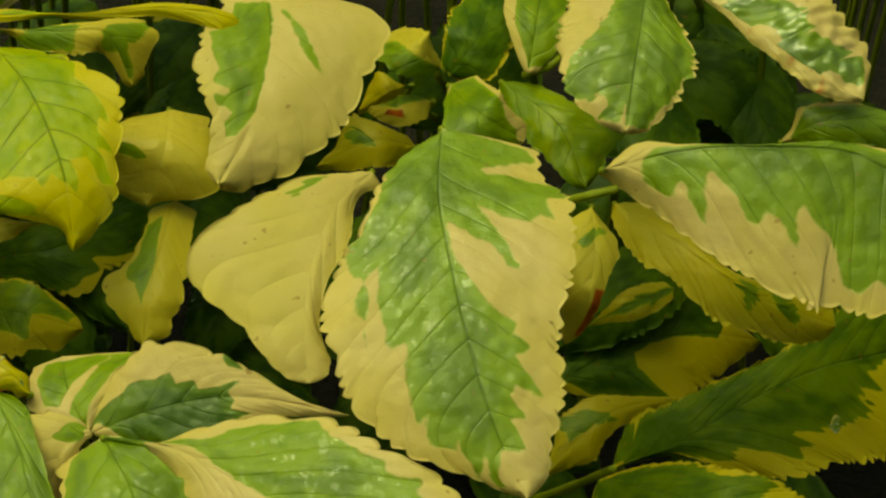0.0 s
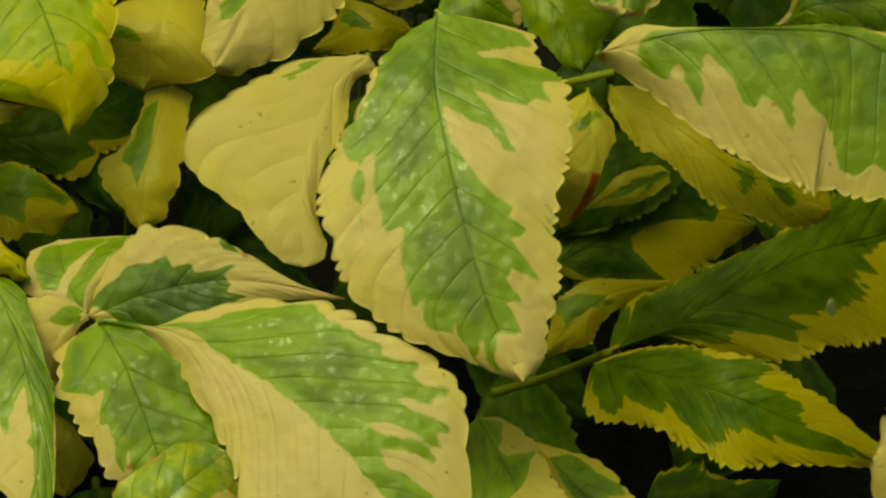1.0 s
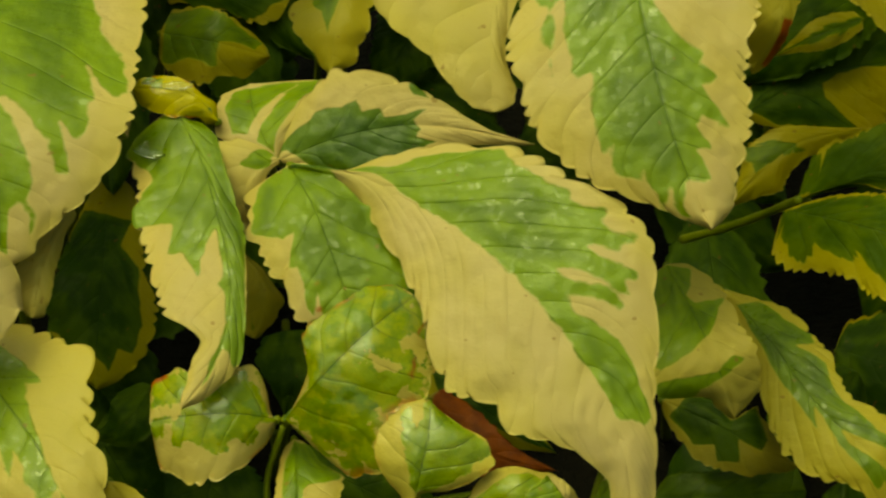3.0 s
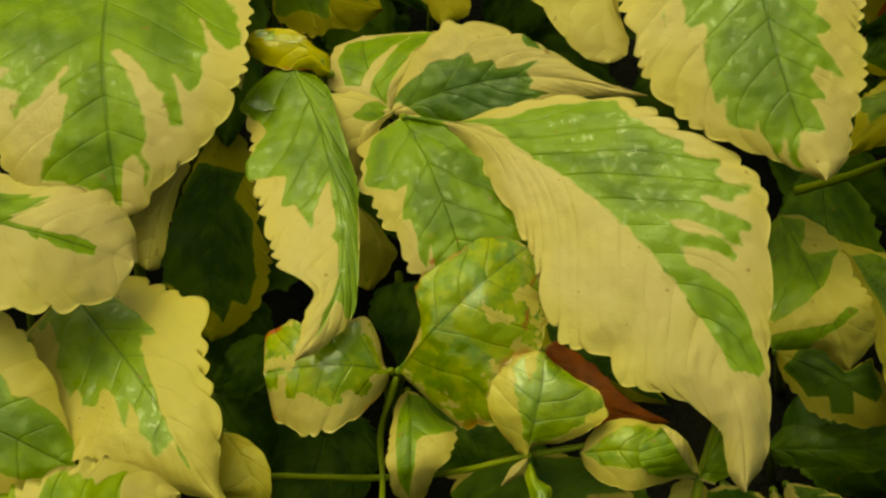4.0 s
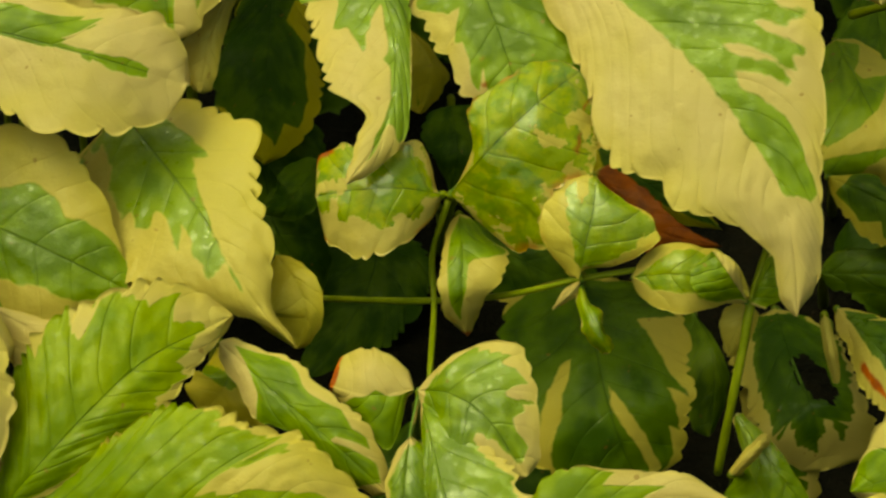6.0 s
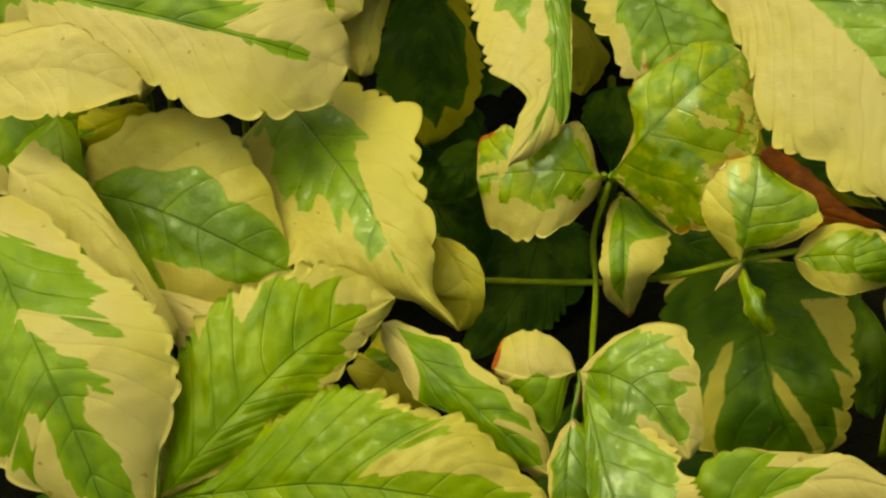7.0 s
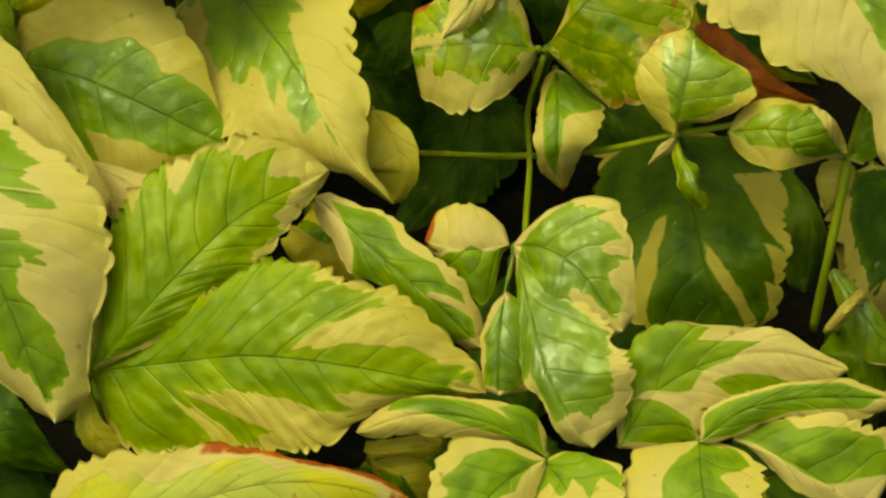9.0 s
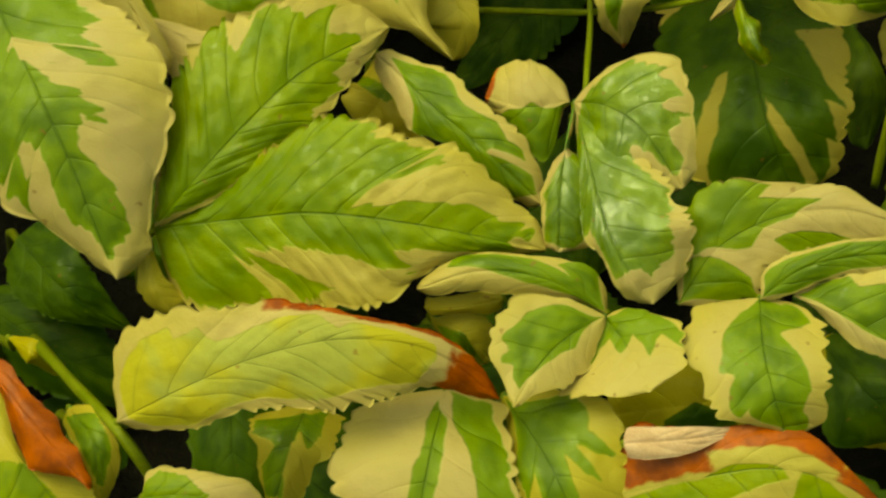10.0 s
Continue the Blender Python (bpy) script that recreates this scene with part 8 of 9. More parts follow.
leaflet(leaf, 95, [(-81.9, -59.2, -8.9), (-83.4, -65.9, 0.7), (-87.9, -79.3, -1.6)], [7.8, 7.92, 7.91, 7.88, 7.83, 7.6, 5.82, 5.37, 4.88, 4.37, 2.23], [2.7, 5.16, 7.83, 9.86, 9.35, 8.6, 7.2, 5.98, 4.85, 3.01, 1],
        [0, 0, 0, 0, 0, 0, 0, 0, 0.59, 0.59, 0.59, 0.59, 0.59, 0.59, 0.59, 0.55, 0.55, 0.52, 0.053, 0.053, 0.053, 0.053, 0.053, 0.053, 0.053, 0, 0, 0, 0, 0, 0, 0, 0, 0.053, 0.15, 0.25, 0.25, 0, 0, 0], [0, 0, 0, 0, 0, 0, 0, 0, 0, 0.42, 0.79, 0.92, 0.92, 0.92, 0.92, 0.92, 0.92, 0.89, 0.82, 0.75, 0.69, 0.62, 0.55, 0.49, 0.42, 0.52, 0.62, 0.85, 0.82, 0.82, 0.82, 0.82, 0.85, 0.89, 0.92, 0.75, 0.49, 0, 0, 0], droop=(2, 2), tint=(0, 0.3, 0.5, 0.75),
        isle_left=([0.57, 0.5, 0.43, 0.37, 0.27, 0.23, 0.17, 0.1, 0, 0, 0, 0, 0, 0, 0, 0, 0, 0, 0.1, 0.17, 0.2, 0.3, 0.37, 0, 0, 0, 0, 0, 0, 0, 0, 0, 0, 0, 0, 0, 0, 0, 0, 0], [0.62, 0.62, 0.62, 0.62, 0.59, 0.59, 0.59, 0.59, 0, 0, 0, 0, 0, 0, 0, 0, 0, 0, 0.52, 0.49, 0.45, 0.45, 0.42, 0, 0, 0, 0, 0, 0, 0, 0, 0, 0, 0, 0, 0, 0, 0, 0, 0]),
        isle_right=([0, 0, 0, 0, 0, 0, 0, 0, 0, 0, 0.83, 0, 0, 0, 0, 0, 0, 0, 0, 0, 0, 0, 0, 0, 0, 0, 0, 0, 0, 0, 0, 0, 0, 0, 0, 0, 0, 0, 0, 0], [0, 0, 0, 0, 0, 0, 0, 0, 0, 0, 0.92, 0, 0, 0, 0, 0, 0, 0, 0, 0, 0, 0, 0, 0, 0, 0, 0, 0, 0, 0, 0, 0, 0, 0, 0, 0, 0, 0, 0, 0]))
leaf = leaf_thing("variegated_leaf", (-51.5, -53.7, 9.7), "cream toothed leaf with green streaks among others")
leaflet(leaf, 96, [(-51.5, -53.7, 9.7), (-53.5, -64.6, 20.5), (-55.4, -75.5, 23.0), (-56.8, -86.5, 19.3)], [11.5, 11.7, 13.6, 15.3, 16.2, 17.1, 17.8, 17.7, 17.5, 17.1, 15.2, 6.23], [0.475, 9.03, 15.4, 17.5, 18, 17.7, 17.4, 16.8, 15.2, 14, 12.8, 2.89],
        (), (), droop=(2.5, 3.5), tint=(0, 0.3, 0.5, 0), tooth=4.5,
        patch=[[(0.038, -0.2), (0.312, -0.12), (0.537, -0.18), (0.763, -0.12), (0.644, 0.12), (0.319, 0.15), (0.144, 0.12)], [(0, 0.12), (0.031, 0.8), (0.269, 0.92), (0.569, 0.95), (0.669, 0.65), (0.3, 0.45), (0.138, 0.2)]])
leaf = leaf_thing("variegated_leaf", (-40.8, -55.4, 3.0), "green toothed leaf with ragged cream margin among others")
leaflet(leaf, 97, [(-40.8, -55.4, 3.0), (-32.8, -64.2, 16.3), (-27.5, -74.7, 18.8), (-25.1, -86.4, 11.4)], [0, 5.24, 8.54, 12.8, 16, 15, 13.4, 12, 10.1, 8.45, 6.5, 2.33], [1.65, 2.53, 4.44, 5.95, 7.01, 7.66, 7.9, 8.04, 8.05, 7.9, 5.26, 2.09],
        (), (), droop=(2, 2), tint=(0, 0.3, 0.5, 0.75), tooth=4.2,
        patch=[[(0.006, -0.07), (0.213, 0.97), (0.325, 0.75), (0.388, 0.63), (0.544, 0.88), (0.481, 0.58), (0.419, 0.4), (0.638, 0.65), (0.562, 0.43), (0.425, 0.22), (0.706, 0.22), (0.894, -0.05), (0.8, -0.65), (0.413, -0.42), (0.581, -0.88), (0.356, -0.93)]])
leaf = leaf_thing("variegated_leaf", (-20.1, -38.5, 14.0), "cream compound leaf with green streaks on top")
leaflet(leaf, 98, [(-20.1, -38.5, 14.0), (-31.3, -31.8, 16.6), (-44.2, -30.1, 17.0), (-56.8, -33.8, 13.9)], [0.0307, 0.53, 1.47, 3.01, 3.86, 4.32, 4.44, 4.2, 3.77, 2.93, 2.45, 0.871], [0.835, 4.06, 5.84, 5.09, 4.12, 3.5, 3.29, 3.32, 3.47, 2.88, 2.07, 1],
        (), (), droop=(2, 2), tint=(0, 0.3, 0.5, 0.25), tooth=4.2,
        patch=[[(0, -0.22), (0.15, -1.07), (0.269, -0.98), (0.319, -0.72), (0.238, -0.42), (0.431, -0.83), (0.663, -0.93), (0.788, -1.07), (0.825, -0.68), (0.581, 0.13), (0.438, 0.38), (0.25, 0.48), (0.106, 0.4)]])
leaflet(leaf, 99, [(-20.3, -38.9, 15.0), (-27.5, -42.7, 18.8), (-33.2, -48.5, 22.2), (-37.4, -55.5, 25.0)], [0.852, 2.84, 4.87, 6.23, 6.9, 6.95, 6.87, 6.67, 4.58, 2.9, 1.5, 0.593], [0.431, 2.97, 5.89, 7.82, 10.3, 12.3, 12.3, 11.4, 9.11, 6.28, 2.94, 0.298],
        (), (), droop=(1, 1), tint=(0, 0.3, 0.5, 0.25), stalk=False, tooth=3.8,
        patch=[[(0.006, -0.17), (0.225, -0.82), (0.344, -0.77), (0.494, -0.67), (0.656, -0.82), (0.663, -0.55), (0.763, -0.82), (0.744, -0.43), (0.819, -0.48), (0.856, -0.12), (0.625, 0.08), (0.319, 0.38)]])
leaflet(leaf, 100, [(-20.5, -39.2, 14.0), (-16.9, -43.2, 17.7), (-14.0, -47.8, 21.8), (-11.6, -52.6, 25.0)], [1.23, 4.1, 5.7, 7.36, 8.44, 9.6, 10.3, 10, 9.5, 8.49, 7.66, 0], [2.74, 4.42, 7.5, 9.83, 12.4, 14.4, 13.8, 12.9, 10.2, 7.51, 4.87, 0],
        (), (), droop=(1, 1), tint=(0, 0.3, 0.5, 0.25), stalk=False, tooth=4.4,
        patch=[[(0, 0.12), (0.1, 1.03), (0.275, 1), (0.5, 0.92), (0.756, 1), (0.638, 0.83), (0.506, 0.67), (0.638, 0.28), (0.344, 0.27), (0.45, -0.12), (0.225, -0.22), (0.238, -0.55), (0.438, -0.65), (0.169, -1.15), (0.044, -1.08)]])
leaf = leaf_thing("variegated_leaf", (-40.7, -36.2, 5.7), "plain cream yellow toothed leaf among others")
leaflet(leaf, 101, [(-40.7, -36.2, 5.7), (-49.3, -37.7, 8.4), (-56.3, -38.0, 4.4)], [1.41, 2.28, 2.54, 1.95, 1.43, 1.19, 1.21, 1.31, 1.47, 1.62, 0.48], [1.02, 1.92, 2.08, 2.22, 2.31, 2.33, 2.28, 2.19, 2.05, 1.89, 1.78],
        [0, 0, 0], [0, 0, 0], droop=(2, 2), tint=(0, 0.3, 0.5, 0.75))
leaf = leaf_thing("variegated_leaf", (-55.9, -40.1, -2.1), "plain cream yellow toothed leaf among others")
leaflet(leaf, 102, [(-55.9, -40.1, -2.1), (-48.6, -43.1, 3.5), (-43.6, -49.3, -4.0)], [0, 0.33, 1.6, 2.61, 3.32, 4.36, 5.18, 4.29, 3.58, 2.45, 1.54], [0.45, 2, 2.41, 2.77, 3.03, 3.15, 3.14, 3, 2.78, 2.52, 2.2],
        [0, 0, 0, 0, 0, 0, 0, 0, 0, 0, 0, 0, 0, 0, 0, 0, 0, 0, 0, 0, 0, 0, 0, 0, 0, 0, 0, 0, 0, 0, 0, 0, 0, 0, 0, 0, 0, 0, 0, 0], [0, 0, 0, 0, 0, 0, 0, 0, 0, 0, 0, 0, 0, 0, 0, 0, 0, 0, 0, 0, 0, 0, 0, 0, 0.92, 0.89, 0.89, 0, 0, 0, 0, 0, 0, 0, 0, 0, 0, 0, 0, 0], droop=(2, 2), tint=(0, 0.3, 0.5, 0.75),
        isle_right=([0, 0, 0, 0, 0, 0, 0.53, 0.47, 0.43, 0.43, 0.4, 0.37, 0.33, 0.33, 0.3, 0.3, 0.27, 0.23, 0.23, 0.2, 0.17, 0.17, 0.13, 0.1, 0, 0, 0, 0.13, 0.17, 0.23, 0.27, 0.33, 0.37, 0.4, 0.47, 0.5, 0.57, 0.6, 0.67, 0.7], [0, 0, 0, 0, 0, 0, 0.65, 1.25, 1.25, 1.25, 1.25, 0.99, 0.99, 0.99, 0.99, 0.99, 0.95, 0.95, 0.95, 0.95, 0.95, 0.92, 0.92, 0.92, 0, 0, 0, 0.89, 0.89, 0.85, 0.85, 0.82, 0.82, 0.79, 0.79, 0.79, 0.75, 0.75, 0.75, 0.72]))
leaf = leaf_thing("variegated_leaf", (9.1, -35.5, 13.3), "green compound leaf with ragged cream margin on top")
leaflet(leaf, 103, [(9.1, -35.5, 13.3), (9.7, -44.5, 21.8), (11.6, -53.2, 25.0), (14.3, -61.7, 21.3)], [2.77, 8.3, 10.7, 11.4, 11.5, 11.5, 11.2, 10.4, 9.64, 9.04, 8.55, 5.98], [12.3, 12.3, 14.2, 14.8, 13.9, 13, 12.1, 11.2, 10.4, 5.44, 1.84, 0],
        (), (), droop=(1.2, 1.2), tint=(0, 0.3, 0.5, 0.25), tooth=3.6,
        patch=[[(0.006, 0), (0.081, -0.32), (0.219, -0.47), (0.312, -0.55), (0.438, -0.7), (0.469, -0.48), (0.663, -0.78), (0.75, -0.77), (0.663, -0.35), (0.831, -0.73), (0.969, 0.12), (1, 0.62), (0.838, 0.47), (0.7, 0.75), (0.381, 0.52), (0.244, 0.33), (0.175, 0.83), (0.056, 0.9)]])
leaflet(leaf, 104, [(15.6, -35.2, 14.0), (24.8, -38.3, 18.5), (33.2, -43.4, 18.8), (41.4, -48.8, 17.3)], [1.51, 3.07, 5.07, 7, 9.2, 11.4, 12.8, 13.1, 13.4, 13.6, 12.1, 8.44], [0, 0.489, 1.51, 2.74, 3.41, 3.87, 4.21, 3.67, 3.02, 2.6, 1.46, 0.285],
        (), (), droop=(1.5, 1.5), tint=(0, 0.3, 0.5, 0), stalk=False, tooth=4,
        patch=[[(0.006, 0.25), (0.131, 0.95), (0.275, 0.93), (0.344, 0.65), (0.544, 0.85), (0.856, 0.9), (1, 0.85), (0.794, 0.23), (0.619, -0.08), (0.494, -0.18), (0.325, -0.15), (0.2, 0.07)]])
leaflet(leaf, 105, [(9.1, -35.6, 15.0), (17.1, -29.7, 17.2), (26.8, -27.4, 16.7), (36.9, -27.1, 15.4), (46.9, -27.6, 14.0)], [0, 3.62, 3.77, 3.12, 2.93, 3.18, 3.22, 3.41, 3.77, 2.62, 1.56, 0], [0.704, 2.48, 3.6, 3.66, 3.47, 3.09, 3.76, 4.19, 4.24, 4.17, 2.77, 0],
        (), (), droop=(1, 1), tint=(0, 0.3, 0.5, 0), stalk=False, tooth=4,
        patch=[[(0, 0), (0.081, 0.85), (0.194, 0.83), (0.3, 0.8), (0.475, 0.85), (0.731, 0.72), (0.944, 0.4), (0.844, -0.52), (0.65, -0.5), (0.463, -0.77), (0.306, -0.9), (0.131, -0.93)]])
leaflet(leaf, 106, [(-6.5, -37.1, 8.9), (0.9, -26.4, 10.9), (12.3, -20.2, 11.0), (25.2, -18.8, 9.8), (37.8, -22.2, 8.2)], [0.0546, 3.38, 6.3, 10.2, 10.9, 8.58, 6.23, 5.12, 4.67, 2.52, 1.47, 1.03], [0.986, 6.88, 11.8, 11.9, 8.43, 7.78, 7.22, 7.62, 7.53, 6.68, 4.79, 1.13],
        (), (), droop=(1, 1), tint=(0.2, 0.3, 0.5, 0), stalk=False, tooth=4.5,
        patch=[[(0.169, 0.98), (0.238, 1), (0.319, 1.05), (0.419, 0.97), (0.525, 0.9), (0.469, 0.57), (0.675, 0.42), (0.556, -0.1), (0.438, -0.15), (0.369, -0.43), (0.256, 0.02), (0.188, 0.38)], [(0, 0), (0.131, 0.77), (0.194, 0.2), (0.294, -0.73), (0.238, -0.97), (0.094, -1.02)], [(0.463, -0.52), (0.588, -0.48), (0.725, -0.63), (0.881, -0.93), (0.731, -0.98), (0.519, -0.93)]])
leaf = leaf_thing("variegated_leaf", (42.2, -28.7, 2.8), "cream toothed leaf with green streaks among others")
leaflet(leaf, 107, [(42.2, -28.7, 2.8), (51.3, -26.2, 4.7), (65.9, -22.0, 0.8)], [0.24, 0.71, 1.23, 1.77, 2.35, 2.97, 3.53, 3.69, 3.85, 4.02, 4.14], [0.4, 1.8, 2.64, 3.28, 4.01, 4.79, 5.12, 5.53, 5.96, 6.4, 5.99],
        [0, 0, 0, 0, 0, 0, 0, 0, 0, 0, 0, 0, 0, 0, 0, 0, 0, 0, 0, 0, 0, 0, 0, 0, 0, 0, 0, 0, 0, 0, 0, 0, 0, 0, 0, 0, 0, 0, 0, 0], [0, 0, 0, 0, 0, 0, 0, 0, 0, 0, 0, 0, 0, 0, 0, 0, 0, 0, 0, 0, 0, 0, 0, 0, 0.79, 0.79, 0.82, 0.85, 0.89, 0.89, 0.92, 0.92, 0, 0, 0, 0, 0, 0, 0, 0], droop=(2, 2), tint=(0, 0.3, 0.5, 0.3),
        isle_right=([0, 0, 0, 0, 0, 0, 0, 0, 0.67, 0.6, 0.57, 0.53, 0.47, 0.43, 0.4, 0.37, 0.33, 0.3, 0.27, 0.23, 0.2, 0.17, 0.13, 0.1, 0, 0, 0, 0, 0, 0, 0, 0, 0.1, 0.1, 0.13, 0.13, 0.13, 0.17, 0.17, 0.2], [0, 0, 0, 0, 0, 0, 0, 0, 0.69, 0.69, 0.69, 0.65, 0.65, 0.65, 0.65, 0.65, 0.65, 0.65, 0.65, 0.65, 0.65, 0.69, 0.72, 0.75, 0, 0, 0, 0, 0, 0, 0, 0, 0.95, 0.95, 1.25, 0.95, 0.85, 0.72, 0.55, 0.25]))
leaf = leaf_thing("variegated_leaf", (42.2, -13.2, -52.2), "dark green toothed leaf with cream margin deep below")
leaflet(leaf, 108, [(42.2, -13.2, -52.2), (45.2, -21.3, -43.1), (46.8, -31.2, -45.8)], [0, 1.29, 3.03, 3.02, 3.11, 3.37, 3.86, 3.53, 3.28, 3.06, 1.67], [0, 4.41, 7.73, 8.98, 7.03, 4.98, 4.73, 4.33, 3.81, 2.4, 0.78],
        [1.3, 1.3, 1.3, 1.3], [1.3, 1.3, 1.3, 1.3], droop=(2, 2), tint=(0, 0.3, 0.6, 0.9))
leaf = leaf_thing("variegated_leaf", (-17.0, -72.9, 17.0), "lime green toothed leaf with yellow margin, browned edge among others")
leaflet(leaf, 109, [(-17.0, -72.9, 17.0), (-3.1, -69.2, 22.0), (11.2, -66.9, 24.0), (25.0, -70.4, 22.6), (36.1, -79.7, 19.0)], [5.07, 12, 10.7, 9.52, 8.34, 8.05, 7.76, 5.9, 3.41, 1.88, 1.27, 0.891], [14.5, 14.5, 15.8, 16.8, 17.5, 17.4, 17, 16.1, 14.8, 13.7, 8.99, 0],
        (), (), droop=(2, 2), tint=(0.8, 0.3, 0.5, 0.5), dead=[(1, 0, 0.33, 0.02, 1), (1, 0.28, 0.75, 0.45, 1), (1, 0.7, 1, 0.0, 1)], tooth=5, bite=0.5,
        patch=[[(0.013, -0.05), (0.281, 0), (0.381, 0.17), (0.506, 0.07), (0.569, -0.1), (0.363, -0.27), (0.163, -0.38), (0, -0.65)], [(0.6, 0.02), (0.7, -0.07), (0.888, -0.22), (0.7, -0.6), (0.4, -0.67), (0.581, -0.37)]])
leaf = leaf_thing("variegated_leaf", (-16.6, -62.4, 23.7), "dry curled pale pinkish leaf edge lying on another leaf")
leaflet(leaf, 110, [(-16.6, -62.4, 23.7), (-3.8, -61.3, 24.4), (9.0, -59.7, 19.0)], [2.97, 2.97, 2.84, 2.71, 2.55, 2.35, 2.06, 1.72, 1.33, 0.922, 0.507, 0.309], [2.84, 3.09, 3.42, 3.34, 3.28, 2.8, 2.22, 1.54, 0.898, 0.32, 0.13, 0],
        [0, 0, 0], [0, 0, 0], droop=(0.3, 0.3), tint=(0, 0.3, 0.5, 0), tooth=5, bite=0.4, skin=DRY)
leaf = leaf_thing("variegated_leaf", (-142.5, -46.1, 17.9), "withered bright rust brown leaf curled over other leaves")
leaflet(leaf, 111, [(-142.5, -46.1, 17.9), (-130.8, -57.9, 24.9), (-119.1, -71.7, 25.5)], [2.01, 2.36, 3.51, 2.88, 2.76, 3.18, 3.74, 2.51, 3.03, 1.87, 0.84], [0.3, 1.68, 1.64, 1.72, 3.17, 4.72, 5.83, 6.66, 4.13, 1.16, 0.15],
        [0, 0, 0], [0, 0, 0], droop=(2, 2), tint=(0, 0.3, 0.5, 0), dead=[(0, 0, 1, 0, 1)])
leaf = leaf_thing("variegated_leaf", (-143.1, -56.8, 15.8), "lime green toothed leaf with yellow margin among others")
leaflet(leaf, 112, [(-143.1, -56.8, 15.8), (-132.8, -67.1, 21.3), (-122.4, -80.6, 19.1)], [5.49, 4.28, 2.94, 1.59, 0.82, 0.39, 1.77, 4.61, 5.98, 6.06, 3.37], [0.27, 2.23, 4.42, 6.64, 8.98, 11.5, 14.3, 14.5, 10.2, 5.96, 2.79],
        [0, 0, 0, 0, 0, 0, 0, 0, 0, 0, 0, 0, 0, 0, 0, 0, 0, 0, 0, 0, 0, 0, 0, 0, 0, 0, 0.15, 0.19, 0.19, 0.15, 0.15, 0.15, 0.15, 0.15, 0, 0, 0, 0, 0, 0], [0, 0, 0, 0, 0, 0, 0, 0, 0, 0, 0, 0, 0, 0, 0, 0, 0, 0, 0, 0, 0, 0, 0, 0, 0, 0.62, 0.55, 0.52, 0.45, 0.42, 0.39, 0.32, 0.22, 0.087, 0, 0, 0, 0, 0, 0], droop=(2, 2), tint=(0.6, 0.3, 0.5, 0.75),
        isle_right=([0, 0, 0, 0, 0, 0, 0, 0, 0.93, 0.83, 0.77, 0.7, 0.63, 0.6, 0.53, 0.5, 0.47, 0.4, 0.37, 0.3, 0.27, 0.23, 0.17, 0.13, 0.1, 0, 0, 0, 0, 0, 0, 0, 0, 0, 0, 0, 0, 0, 0, 0], [0, 0, 0, 0, 0, 0, 0, 0, 0.99, 0.99, 0.99, 0.99, 0.99, 0.99, 0.99, 0.99, 0.99, 0.99, 0.95, 0.89, 0.85, 0.79, 0.75, 0.69, 0.65, 0, 0, 0, 0, 0, 0, 0, 0, 0, 0, 0, 0, 0, 0, 0]))
leaf = leaf_thing("variegated_leaf", (-127.3, -57.9, 6.1), "green toothed leaf with ragged cream margin among others")
leaflet(leaf, 113, [(-127.3, -57.9, 6.1), (-120.2, -64.4, 15.5), (-120.9, -76.8, 10.5)], [0.61, 2.17, 3.62, 4.32, 4.74, 4.21, 4.08, 3.63, 3.3, 2.09, 1.18], [3.32, 3.74, 4.21, 4.17, 4, 3.62, 3.35, 2.8, 2.02, 1.84, 2.09],
        [0, 0, 0, 0, 0, 0, 0, 0, 0, 0.82, 0.79, 0.75, 0.72, 0.69, 0.65, 0.65, 0.65, 0.65, 0.69, 0.75, 0.75, 0.72, 0.69, 0.65, 0.65, 0.62, 0.59, 0.59, 0.55, 0.52, 0.52, 0.49, 0.49, 0.49, 0.49, 0, 0, 0, 0, 0], [0, 0, 0, 0, 0, 0, 0, 0, 0.59, 0.62, 0.69, 0.69, 0.72, 0.75, 0.79, 0.79, 0.82, 0.82, 0.82, 0.82, 0.82, 0.79, 0.79, 0.75, 0.72, 0.72, 0.65, 0.62, 0.55, 0.52, 0.45, 0.39, 0.29, 0.22, 0.087, 0, 0, 0, 0, 0], droop=(2, 2), tint=(0, 0.3, 0.5, 0.75),
        isle_left=([0, 0, 0, 0, 0, 0, 0, 0, 0.4, 0, 0, 0, 0, 0, 0, 0, 0, 0, 0, 0, 0, 0, 0, 0, 0, 0, 0, 0, 0, 0, 0, 0, 0, 0, 0, 0.3, 0, 0, 0, 0], [0, 0, 0, 0, 0, 0, 0, 0, 0.45, 0, 0, 0, 0, 0, 0, 0, 0, 0, 0, 0, 0, 0, 0, 0, 0, 0, 0, 0, 0, 0, 0, 0, 0, 0, 0, 0.52, 0, 0, 0, 0]),
        isle_right=([0, 0, 0, 0.43, 0.33, 0.27, 0.17, 0.13, 0, 0, 0, 0, 0, 0, 0, 0, 0, 0, 0, 0, 0, 0, 0, 0, 0, 0, 0, 0, 0, 0, 0, 0, 0, 0, 0, 0, 0, 0, 0, 0], [0, 0, 0, 0.52, 0.52, 0.55, 0.55, 0.59, 0, 0, 0, 0, 0, 0, 0, 0, 0, 0, 0, 0, 0, 0, 0, 0, 0, 0, 0, 0, 0, 0, 0, 0, 0, 0, 0, 0, 0, 0, 0, 0]))
leaf = leaf_thing("variegated_leaf", (-109.6, -73.6, 21.0), "green toothed leaf with ragged cream margin among others")
